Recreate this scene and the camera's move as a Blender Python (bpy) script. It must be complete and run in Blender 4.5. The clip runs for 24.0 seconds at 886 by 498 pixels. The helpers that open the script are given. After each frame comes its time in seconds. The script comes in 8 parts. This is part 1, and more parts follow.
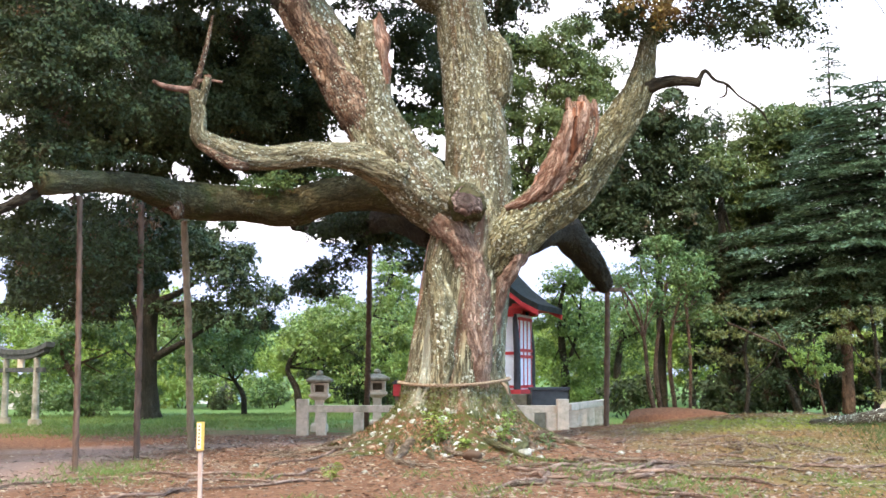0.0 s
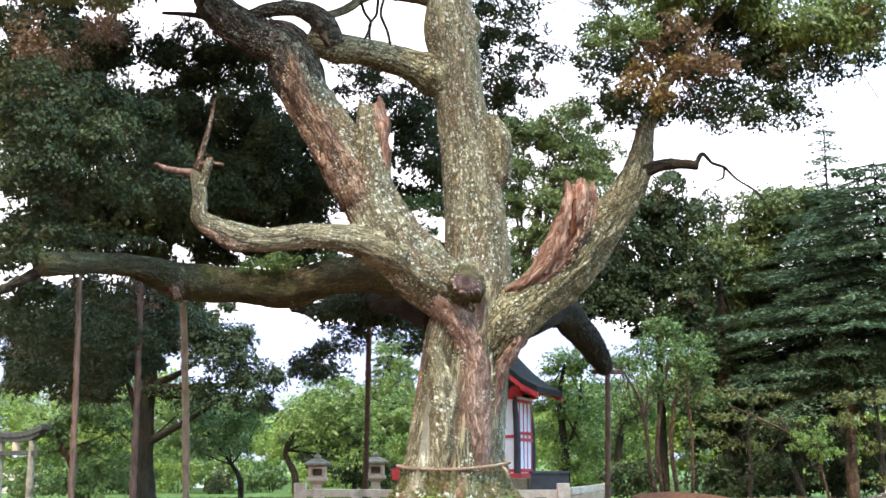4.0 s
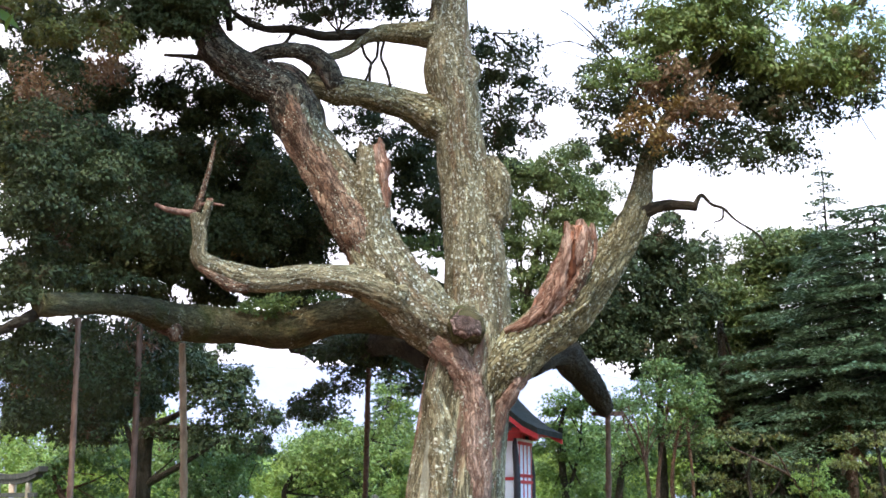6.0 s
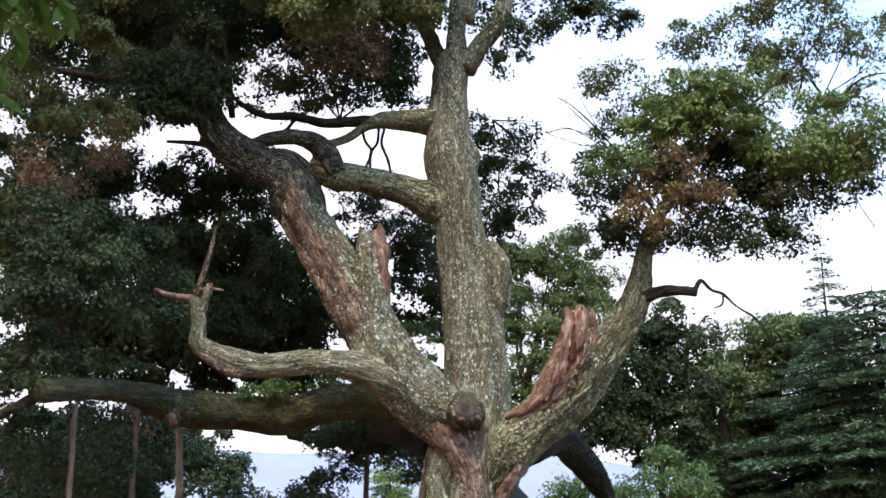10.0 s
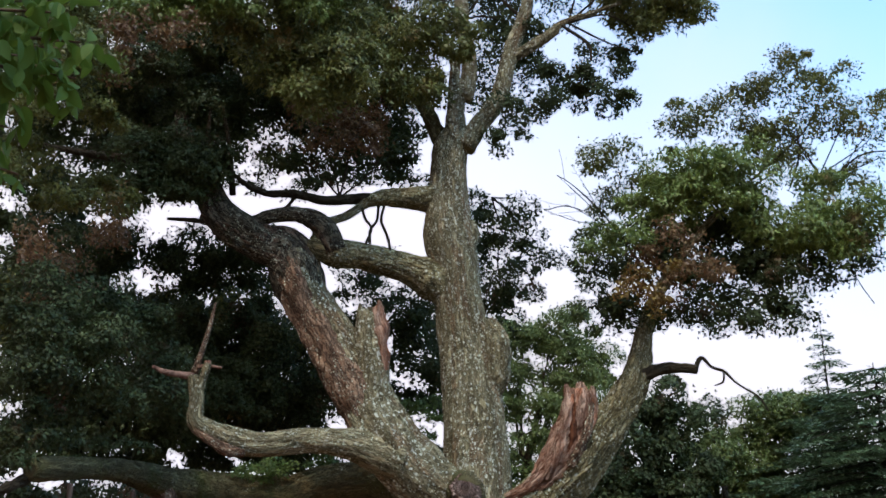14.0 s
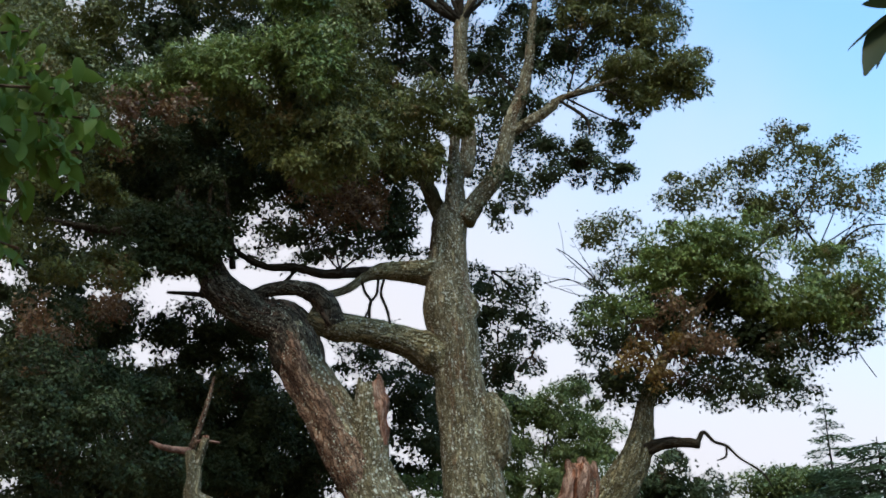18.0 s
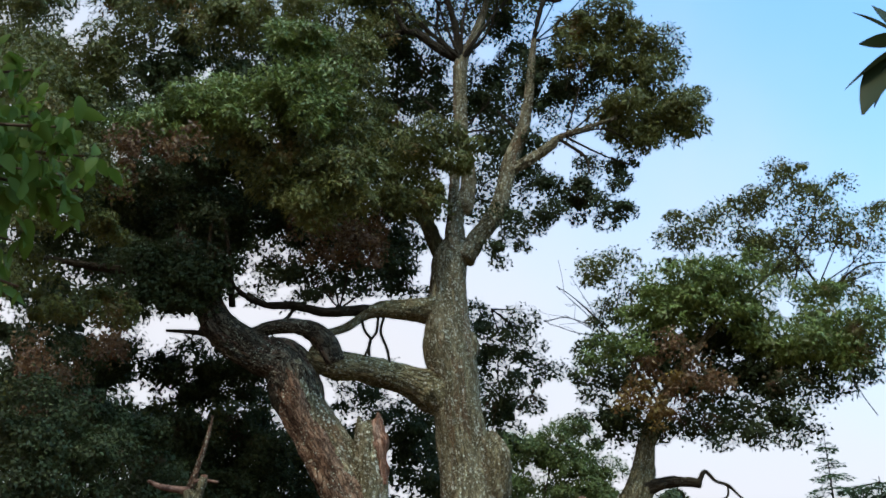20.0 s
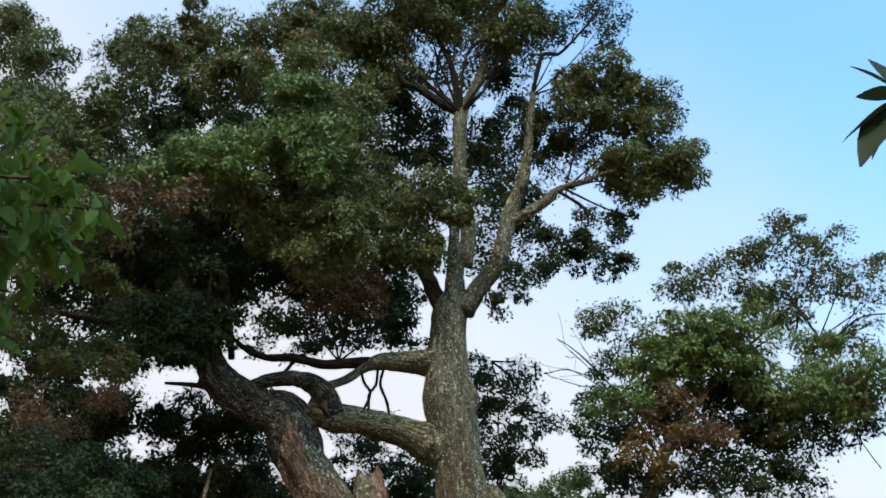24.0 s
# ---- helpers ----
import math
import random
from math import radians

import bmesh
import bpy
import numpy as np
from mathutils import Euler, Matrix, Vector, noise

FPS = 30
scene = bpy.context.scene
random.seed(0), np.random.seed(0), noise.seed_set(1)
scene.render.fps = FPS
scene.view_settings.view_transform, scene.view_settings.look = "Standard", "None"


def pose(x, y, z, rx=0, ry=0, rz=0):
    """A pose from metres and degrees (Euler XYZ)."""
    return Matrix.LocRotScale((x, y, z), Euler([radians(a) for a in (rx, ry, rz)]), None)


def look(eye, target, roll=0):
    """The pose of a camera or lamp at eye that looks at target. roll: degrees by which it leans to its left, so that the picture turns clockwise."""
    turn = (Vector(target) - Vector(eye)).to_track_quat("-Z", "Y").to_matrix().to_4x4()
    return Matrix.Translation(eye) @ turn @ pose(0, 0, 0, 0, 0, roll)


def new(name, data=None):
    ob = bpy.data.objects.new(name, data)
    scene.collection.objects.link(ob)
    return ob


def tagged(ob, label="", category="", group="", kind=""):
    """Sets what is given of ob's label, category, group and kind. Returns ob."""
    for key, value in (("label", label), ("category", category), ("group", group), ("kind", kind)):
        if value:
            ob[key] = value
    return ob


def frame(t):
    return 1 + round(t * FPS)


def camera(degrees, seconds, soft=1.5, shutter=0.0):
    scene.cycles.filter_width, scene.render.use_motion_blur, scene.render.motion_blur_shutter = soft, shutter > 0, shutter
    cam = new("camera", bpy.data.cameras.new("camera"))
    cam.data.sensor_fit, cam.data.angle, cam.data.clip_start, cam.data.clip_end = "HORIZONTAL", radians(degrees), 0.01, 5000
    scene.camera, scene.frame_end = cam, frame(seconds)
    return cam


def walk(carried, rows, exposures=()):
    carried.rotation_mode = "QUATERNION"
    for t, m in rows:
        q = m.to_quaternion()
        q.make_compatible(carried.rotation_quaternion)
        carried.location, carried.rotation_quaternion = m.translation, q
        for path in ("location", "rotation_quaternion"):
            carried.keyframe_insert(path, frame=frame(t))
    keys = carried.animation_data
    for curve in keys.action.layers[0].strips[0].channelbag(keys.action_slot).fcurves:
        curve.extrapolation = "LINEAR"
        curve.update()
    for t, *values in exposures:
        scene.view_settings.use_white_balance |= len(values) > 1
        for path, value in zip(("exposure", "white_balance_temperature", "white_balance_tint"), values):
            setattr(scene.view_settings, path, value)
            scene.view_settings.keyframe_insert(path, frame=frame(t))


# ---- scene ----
# ---------------------------------------------------------------- camera
EYE = (0.0, 0.0, 1.5)


def aim(tilt, pan, roll):
    """Camera pose on the spot: tilt up, pan to the right, turn of the picture."""
    return Matrix.Translation(EYE) @ pose(0, 0, 0, 90 + tilt, 0, -pan) @ pose(0, 0, 0, 0, 0, -roll)


ROWS = [
    (0.0, 6.39, -0.07, 0.08),
    (0.5, 6.73, -0.07, 0.08),
    (1.0, 7.21, -0.06, 0.07),
    (1.5, 7.67, -0.07, 0.06),
    (2.0, 8.09, -0.07, 0.05),
    (2.5, 8.67, -0.06, 0.03),
    (4.5, 11.09, -0.03, 0.02),
    (5.0, 11.62, -0.03, 0.00),
    (5.5, 12.17, -0.03, -0.00),
    (6.0, 12.60, -0.02, -0.01),
    (6.5, 13.22, -0.02, -0.02),
    (7.0, 13.93, -0.02, -0.03),
    (7.5, 14.44, -0.02, -0.03),
    (8.0, 14.89, -0.01, -0.04),
    (8.5, 15.43, -0.01, -0.04),
    (9.0, 15.99, -0.01, -0.05),
    (9.5, 16.47, -0.01, -0.06),
    (11.5, 18.33, -0.00, -0.07),
    (12.0, 18.85, 0.00, -0.07),
    (12.5, 19.36, 0.01, -0.07),
    (13.0, 19.93, 0.01, -0.07),
    (13.5, 20.38, 0.01, -0.06),
    (14.0, 20.82, 0.02, -0.05),
    (14.5, 21.23, 0.02, -0.05),
    (15.0, 21.76, 0.02, -0.04),
    (15.5, 22.34, 0.02, -0.03),
    (16.0, 22.85, 0.02, -0.02),
    (16.5, 23.35, 0.02, -0.01),
    (17.0, 23.77, 0.02, 0.00),
    (17.5, 24.15, 0.03, 0.01),
    (18.0, 24.54, 0.03, 0.01),
    (18.5, 25.03, 0.04, 0.02),
    (20.5, 26.81, 0.04, 0.02),
    (21.0, 27.07, 0.04, 0.03),
    (21.5, 27.38, 0.04, 0.04),
    (22.0, 27.71, 0.04, 0.04),
    (22.5, 28.08, 0.04, 0.05),
    (23.0, 28.47, 0.05, 0.05),
    (23.5, 28.81, 0.05, 0.06),
    (24.0, 29.10, 0.05, 0.06),
]
cam = camera(42.81, 24.0, soft=1.65)
walk(cam, [(t, aim(a, b, c)) for t, a, b, c in ROWS],
     exposures=[(0.0, -0.18, 7000, 18), (2.5, -0.18, 7000, 18), (5.0, -0.3, 6800, 18), (9.0, -0.74, 6600, 17), (12.0, -1.14, 6650, 17), (17.0, -1.58, 6650, 12), (21.0, -1.6, 6580, 8), (24.0, -1.57, 6600, 8)])

# ---------------------------------------------------------------- light
CLOUD, SKY_GAIN = (17.6, 18.0, 20.0, 1), (5.3, 8.9, 9.9, 1)
SUN_TURN, SUN_HEIGHT = -172.0, 56.0     # compass turn from +y to the right, degrees above the horizon


def sky_world():
    w = bpy.data.worlds.new("sky")
    scene.world = w
    w.use_nodes = True
    nt = w.node_tree
    bg = nt.nodes["Background"]
    sky = nt.nodes.new("ShaderNodeTexSky")
    sky.sky_type, sky.sun_disc = "NISHITA", False
    sky.sun_elevation, sky.sun_rotation = radians(SUN_HEIGHT), radians(SUN_TURN)
    sky.air_density, sky.dust_density, sky.ozone_density = 1.0, 2.0, 1.2
    # thin white cloud and haze, thick towards the horizon, all round
    tc = nt.nodes.new("ShaderNodeTexCoord")
    sep = nt.nodes.new("ShaderNodeSeparateXYZ")
    nt.links.new(tc.outputs["Generated"], sep.inputs[0])
    nz = nt.nodes.new("ShaderNodeTexNoise")
    nz.inputs["Scale"].default_value, nz.inputs["Detail"].default_value = 2.6, 5
    nt.links.new(tc.outputs["Generated"], nz.inputs["Vector"])
    ad = nt.nodes.new("ShaderNodeMath")
    ad.operation = "MULTIPLY_ADD"
    nt.links.new(nz.outputs["Fac"], ad.inputs[0])
    ad.inputs[1].default_value = -0.3
    side = nt.nodes.new("ShaderNodeMath")
    side.operation = "MULTIPLY_ADD"
    nt.links.new(sep.outputs["X"], side.inputs[0])
    side.inputs[1].default_value = 0.5
    nt.links.new(sep.outputs["Z"], side.inputs[2])
    nt.links.new(side.outputs[0], ad.inputs[2])
    rp = nt.nodes.new("ShaderNodeMapRange")
    rp.interpolation_type = "SMOOTHSTEP"
    for k, v in (("From Min", 0.18), ("From Max", 0.64), ("To Min", 1.0), ("To Max", 0.08)):
        rp.inputs[k].default_value = v
    nt.links.new(ad.outputs[0], rp.inputs["Value"])
    gain = nt.nodes.new("ShaderNodeMix")
    gain.data_type, gain.blend_type = "RGBA", "MULTIPLY"
    gain.inputs["Factor"].default_value = 1.0
    nt.links.new(sky.outputs[0], gain.inputs["A"])
    gain.inputs["B"].default_value = SKY_GAIN
    mx = nt.nodes.new("ShaderNodeMix")
    mx.data_type = "RGBA"
    nt.links.new(rp.outputs[0], mx.inputs["Factor"])
    nt.links.new(gain.outputs["Result"], mx.inputs["A"])
    mx.inputs["B"].default_value = CLOUD
    nt.links.new(mx.outputs["Result"], bg.inputs["Color"])
    bg.inputs["Strength"].default_value = 0.15


sky_world()
sun = new("sun", bpy.data.lights.new("sun", "SUN"))
sun.data.energy, sun.data.angle, sun.data.color = 4.6, radians(3), (1.0, 0.79, 0.56)
_a, _e = radians(SUN_TURN), radians(SUN_HEIGHT)
_d = Vector((math.sin(_a) * math.cos(_e), math.cos(_a) * math.cos(_e), math.sin(_e)))
sun.matrix_world = look(_d * 60, (0, 0, 0))


# ---------------------------------------------------------------- materials
def nodes(name, rough=0.8, spec=0.3):
    m = bpy.data.materials.new(name)
    m.use_nodes = True
    nt = m.node_tree
    b = nt.nodes["Principled BSDF"]
    b.inputs["Roughness"].default_value = rough
    b.inputs["Specular IOR Level"].default_value = spec
    return m, nt, b


def noise_node(nt, coord, scale, detail=5, rough=0.6, stretch=(1, 1, 1), out="Object"):
    """A noise texture; coord is a socket, or None for object coordinates."""
    if coord is None:
        coord = nt.nodes.new("ShaderNodeTexCoord").outputs[out]
    mp = nt.nodes.new("ShaderNodeMapping")
    mp.inputs["Scale"].default_value = stretch
    nt.links.new(coord, mp.inputs["Vector"])
    n = nt.nodes.new("ShaderNodeTexNoise")
    n.inputs["Scale"].default_value, n.inputs["Detail"].default_value = scale, detail
    n.inputs["Roughness"].default_value = rough
    nt.links.new(mp.outputs[0], n.inputs["Vector"])
    return n.outputs["Fac"]


def ramp(nt, fac, stops):
    r = nt.nodes.new("ShaderNodeValToRGB")
    el = r.color_ramp.elements
    while len(el) < len(stops):
        el.new(0.5)
    for e, (p, c) in zip(el, stops):
        e.position, e.color = p, (*c, 1) if len(c) == 3 else c
    nt.links.new(fac, r.inputs["Fac"])
    return r.outputs["Color"]


def mix(nt, fac, a, b, mode="MIX"):
    m = nt.nodes.new("ShaderNodeMix")
    m.data_type, m.blend_type = "RGBA", mode
    for key, v in (("Factor", fac), ("A", a), ("B", b)):
        if isinstance(v, (int, float)):
            m.inputs[key].default_value = v
        elif isinstance(v, tuple):
            m.inputs[key].default_value = (*v, 1)
        else:
            nt.links.new(v, m.inputs[key])
    return m.outputs["Result"]


def bump(nt, b, height, strength=0.5, dist=0.02):
    n = nt.nodes.new("ShaderNodeBump")
    n.inputs["Strength"].default_value, n.inputs["Distance"].default_value = strength, dist
    nt.links.new(height, n.inputs["Height"])
    nt.links.new(n.outputs[0], b.inputs["Normal"])


BW = lambda a, b: [(a, (0, 0, 0)), (b, (1, 1, 1))]


def mix_rgb(a, b, q):
    return tuple(x * (1 - q) + y * q for x, y in zip(a, b))


def dabs(nt, uv, scale, size):
    """Ragged round spots of uneven size, as crusts of lichen make them."""
    wob = nt.nodes.new("ShaderNodeTexNoise")
    wob.inputs["Scale"].default_value, wob.inputs["Detail"].default_value = scale * 2.2, 4
    nt.links.new(uv, wob.inputs["Vector"])
    mv = nt.nodes.new("ShaderNodeVectorMath")
    mv.operation = "MULTIPLY_ADD"
    nt.links.new(wob.outputs["Color"], mv.inputs[0])
    mv.inputs[1].default_value = (0.7 / scale,) * 3
    nt.links.new(uv, mv.inputs[2])
    vo = nt.nodes.new("ShaderNodeTexVoronoi")
    vo.inputs["Scale"].default_value = scale
    nt.links.new(mv.outputs[0], vo.inputs["Vector"])
    sp = nt.nodes.new("ShaderNodeSeparateColor")
    nt.links.new(vo.outputs["Color"], sp.inputs[0])
    k = nt.nodes.new("ShaderNodeMath")
    k.operation = "MULTIPLY_ADD"
    nt.links.new(sp.outputs[0], k.inputs[0])
    k.inputs[1].default_value = 0.95
    nt.links.new(vo.outputs["Distance"], k.inputs[2])
    return ramp(nt, k.outputs[0], [(size, (1, 1, 1)), (size + 0.07, (0, 0, 0))])


def bark_material(name, dark, mid, light, lichen=0.5, moss=0.3, lichen_col=(0.63, 0.61, 0.5), foot=False, crack=0.6, plates=(10.0, 2.6), blush=None):
    """Bark in long furrowed plates along the limb, with zones of colour, lichen crusts and moss."""
    m, nt, b = nodes(name, 0.9, 0.15)
    uv = nt.nodes.new("ShaderNodeTexCoord").outputs["UV"]
    ob = nt.nodes.new("ShaderNodeTexCoord").outputs["Object"]
    wob = nt.nodes.new("ShaderNodeTexNoise")
    wob.inputs["Scale"].default_value, wob.inputs["Detail"].default_value = 5.0, 5
    nt.links.new(uv, wob.inputs["Vector"])
    mv = nt.nodes.new("ShaderNodeVectorMath")
    mv.operation = "MULTIPLY_ADD"
    nt.links.new(wob.outputs["Color"], mv.inputs[0])
    mv.inputs[1].default_value = (0.07, 0.3, 0) if foot else (0.15, 0.3, 0)
    nt.links.new(uv, mv.inputs[2])
    mp = nt.nodes.new("ShaderNodeMapping")
    mp.inputs["Scale"].default_value = (*plates, 1)
    nt.links.new(mv.outputs[0], mp.inputs["Vector"])
    # winding fissures along the limb, in two sizes, broken up by noise
    def fissure(k, width):
        n = nt.nodes.new("ShaderNodeTexNoise")
        n.inputs["Scale"].default_value, n.inputs["Detail"].default_value = k, 3.0
        n.inputs["Roughness"].default_value, n.inputs["Distortion"].default_value = 0.6, 0.2
        nt.links.new(mp.outputs[0], n.inputs["Vector"])
        return ramp(nt, n.outputs["Fac"], [(0.5 - width, (1, 1, 1)), (0.5 - width * 0.2, (0.12, 0.12, 0.12)), (0.5 + width * 0.2, (0.0, 0.0, 0.0)), (0.5 + width, (1, 1, 1))])

    plate = mix(nt, 0.75, fissure(1.25, 0.055), fissure(0.55, 0.045), "MULTIPLY")
    furrow = noise_node(nt, uv, 14, 6, 0.65, (1.4, 0.24, 1))
    fine = noise_node(nt, uv, 40, 7, 0.75, (1.1, 0.6, 1))
    big = noise_node(nt, uv, 1.6, 5, 0.65, (1.6, 0.5, 1))
    body = ramp(nt, mix(nt, 0.4, fine, furrow), [(0.3, mix_rgb(dark, mid, 0.45)), (0.48, mid), (0.68, light)])
    body = mix(nt, ramp(nt, big, BW(0.42, 0.6)), mix(nt, 0.25, body, dark), mix(nt, 0.5, body, light))
    if blush:
        body = mix(nt, ramp(nt, noise_node(nt, uv, 1.5, 5, 0.6, (1.8, 0.35, 1)), BW(0.52, 0.6)), body, mix(nt, 0.6, body, blush))
    col = mix(nt, plate, mix(nt, 1 - crack, dark, body), body)
    moss_n = noise_node(nt, ob, 2.3, 6, 0.7, (1, 1, 0.4))
    lo = 0.72 - 0.3 * moss
    col = mix(nt, ramp(nt, moss_n, BW(lo, lo + 0.16)), col, mix(nt, 0.35, (0.075, 0.085, 0.022), col))
    if foot:
        # upright bands of pinkish and pale bark, and a mossy, earthy foot
        band = noise_node(nt, uv, 1.0, 3, 0.5, (2.0, 0.12, 1))
        col = mix(nt, ramp(nt, band, BW(0.54, 0.6)), col, mix(nt, 0.6, col, (0.42, 0.21, 0.15)))
        col = mix(nt, ramp(nt, band, [(0.36, (1, 1, 1)), (0.43, (0, 0, 0))]), col, mix(nt, 0.6, col, (0.56, 0.53, 0.42)))
    area = noise_node(nt, ob, 2.2, 5, 0.7, (1, 1, 0.5))
    lo = 0.75 - 0.42 * lichen
    s2 = ramp(nt, area, BW(lo, lo + 0.14))
    col = mix(nt, mix(nt, 1.0, dabs(nt, uv, 15.0, 0.46), s2, "MULTIPLY"), col, lichen_col)
    col = mix(nt, mix(nt, 1.0, dabs(nt, uv, 30.0, 0.44), ramp(nt, area, BW(lo - 0.12, lo + 0.05)), "MULTIPLY"), col, mix_rgb(lichen_col, (0.5, 0.52, 0.36), 0.5))
    blotch = noise_node(nt, uv, 7, 8, 0.8, (1, 0.5, 1))
    lo = 0.79 - 0.22 * lichen
    col = mix(nt, ramp(nt, blotch, BW(lo, lo + 0.05)), col, mix_rgb(lichen_col, (0.75, 0.75, 0.68), 0.5))
    if foot:
        sep = nt.nodes.new("ShaderNodeSeparateXYZ")
        nt.links.new(ob, sep.inputs[0])
        low = nt.nodes.new("ShaderNodeMath")
        low.operation = "MULTIPLY_ADD"
        nt.links.new(noise_node(nt, ob, 3.0, 5, 0.7), low.inputs[0])
        low.inputs[1].default_value = 1.6
        nt.links.new(sep.outputs["Z"], low.inputs[2])
        rg = nt.nodes.new("ShaderNodeMapRange")
        for k, v in (("From Min", 1.6), ("From Max", 2.25), ("To Min", 1.0), ("To Max", 0.0)):
            rg.inputs[k].default_value = v
        nt.links.new(low.outputs[0], rg.inputs["Value"])
        earth = ramp(nt, noise_node(nt, ob, 5, 6, 0.7), [(0.36, (0.03, 0.034, 0.008)), (0.48, (0.085, 0.082, 0.018)), (0.53, (0.09, 0.05, 0.022)), (0.61, (0.19, 0.08, 0.042)), (0.69, (0.4, 0.31, 0.22))])
        col = mix(nt, rg.outputs[0], col, earth)
        # scattered pale crusts on the moss
        col = mix(nt, mix(nt, 1.0, rg.outputs[0], ramp(nt, noise_node(nt, ob, 9, 6, 0.75, (1, 1, 0.55)), BW(0.575, 0.62)), "MULTIPLY"), col, (0.6, 0.57, 0.48))
        plate = mix(nt, rg.outputs[0], plate, noise_node(nt, ob, 14, 6, 0.75))
    nt.links.new(col, b.inputs["Base Color"])
    bump(nt, b, mix(nt, 0.35, plate, mix(nt, 0.5, fine, furrow)), 1.0, 0.02 + 0.07 * crack)
    return m


def leaf_material(name, a, b_, c, accent=None, accent_amount=0.0, gloss=0.45, thin=0.22, sheen=0.32):
    """Leaves: colour varies leaf by leaf and tuft by tuft; some light shines through."""
    m, nt, b = nodes(name, gloss, sheen)
    rnd = nt.nodes.new("ShaderNodeNewGeometry").outputs["Random Per Island"]
    col = ramp(nt, rnd, [(0.0, a), (0.55, b_), (1.0, c)])
    tuft = noise_node(nt, None, 0.55, 3, 0.55)
    col = mix(nt, ramp(nt, tuft, BW(0.35, 0.7)), col, mix(nt, 0.55, col, c))
    if accent:
        spot = noise_node(nt, None, 0.8, 4, 0.6)
        lo = 0.72 - 0.3 * accent_amount
        col = mix(nt, ramp(nt, spot, BW(lo, lo + 0.08)), col, accent)
    nt.links.new(col, b.inputs["Base Color"])
    tr = nt.nodes.new("ShaderNodeBsdfTranslucent")
    nt.links.new(col, tr.inputs["Color"])
    mx = nt.nodes.new("ShaderNodeMixShader")
    mx.inputs[0].default_value = thin
    nt.links.new(b.outputs[0], mx.inputs[1])
    nt.links.new(tr.outputs[0], mx.inputs[2])
    nt.links.new(mx.outputs[0], nt.nodes["Material Output"].inputs["Surface"])
    return m


def plain(name, a, c, scale=6, rough=0.8, spec=0.3, metal=0.0, stretch=(1, 1, 1), depth=0.01, grime=None):
    """A worn surface between two near colours, with grain relief."""
    m, nt, b = nodes(name, rough, spec)
    b.inputs["Metallic"].default_value = metal
    n = noise_node(nt, None, scale, 6, 0.65, stretch)
    col = ramp(nt, n, [(0.3, a), (0.7, c)])
    if grime:
        g = noise_node(nt, None, 1.7, 5, 0.65)
        col = mix(nt, ramp(nt, g, BW(0.5, 0.68)), col, grime)
    nt.links.new(col, b.inputs["Base Color"])
    bump(nt, b, noise_node(nt, None, scale * 5, 4, 0.6, stretch), 0.5, depth)
    return m


BARK = bark_material("old_bark", (0.03, 0.022, 0.012), (0.215, 0.175, 0.095), (0.45, 0.39, 0.25), 0.95, 0.35, crack=0.68, plates=(14.0, 3.4), blush=(0.28, 0.17, 0.1))
BARK_OLIVE = bark_material("olive_bark", (0.026, 0.02, 0.01), (0.22, 0.18, 0.088), (0.45, 0.385, 0.22), 0.75, 0.4, crack=0.75, plates=(12.0, 3.0))
# Rough grey-brown bark, darkened further to carry the crown's shade.
BARK_ROUGH = bark_material("rough_dark_shaded_bark", (0.014, 0.011, 0.008), (0.1, 0.082, 0.055), (0.22, 0.185, 0.135), 0.4, 0.45, crack=0.95, plates=(8.0, 3.4), blush=(0.13, 0.055, 0.035))
BARK_RED = bark_material("peeled_red_bark", (0.03, 0.016, 0.01), (0.2, 0.11, 0.07), (0.42, 0.27, 0.18), 0.5, 0.15, crack=0.75, plates=(13, 2.6))
BARK_PINK = bark_material("pinkish_inner_bark", (0.05, 0.024, 0.018), (0.32, 0.18, 0.125), (0.56, 0.39, 0.3), 0.35, 0.1, crack=0.6, plates=(18, 4.5))
BARK_PALE = bark_material("pale_lichen_bark", (0.045, 0.038, 0.02), (0.26, 0.215, 0.125), (0.48, 0.4, 0.25), 0.75, 0.4, crack=0.7, plates=(11, 1.8))
TRUNK_BARK = bark_material("trunk_bark", (0.03, 0.024, 0.014), (0.25, 0.21, 0.12), (0.5, 0.44, 0.29), 0.7, 0.35, foot=True, crack=0.8, plates=(15, 0.9))
BARK_MOSS = bark_material("mossy_bark", (0.03, 0.026, 0.014), (0.12, 0.1, 0.05), (0.22, 0.185, 0.095), 0.25, 0.8, crack=0.6, plates=(11, 4.0))
# Dark bark of other trees; on the oak it paints shaded, silhouetted limbs.
BARK_DARK_AND_SHADE = bark_material("dark_and_shaded_bark", (0.014, 0.011, 0.007), (0.04, 0.03, 0.019), (0.08, 0.063, 0.042), 0.15, 0.2)
BARK_BROWN = bark_material("brown_bark", (0.04, 0.022, 0.014), (0.14, 0.075, 0.045), (0.25, 0.15, 0.095), 0.05, 0.05)
ROOT_BARK = bark_material("root_bark", (0.05, 0.03, 0.02), (0.18, 0.12, 0.08), (0.34, 0.25, 0.18), 0.3, 0.15)
HEARTWOOD = bark_material("torn_heartwood", (0.07, 0.018, 0.01), (0.42, 0.205, 0.13), (0.68, 0.5, 0.39), -0.9, -0.6, crack=0.65, plates=(19, 1.6), blush=(0.5, 0.15, 0.06))
ROOT_PALE = bark_material("pale_root_bark", (0.09, 0.05, 0.035), (0.27, 0.165, 0.12), (0.44, 0.31, 0.25), 0.1, 0.0)
CUT_WOOD = plain("cut_end_wood", (0.05, 0.022, 0.016), (0.34, 0.2, 0.155), 9, 0.9, 0.15, depth=0.05)
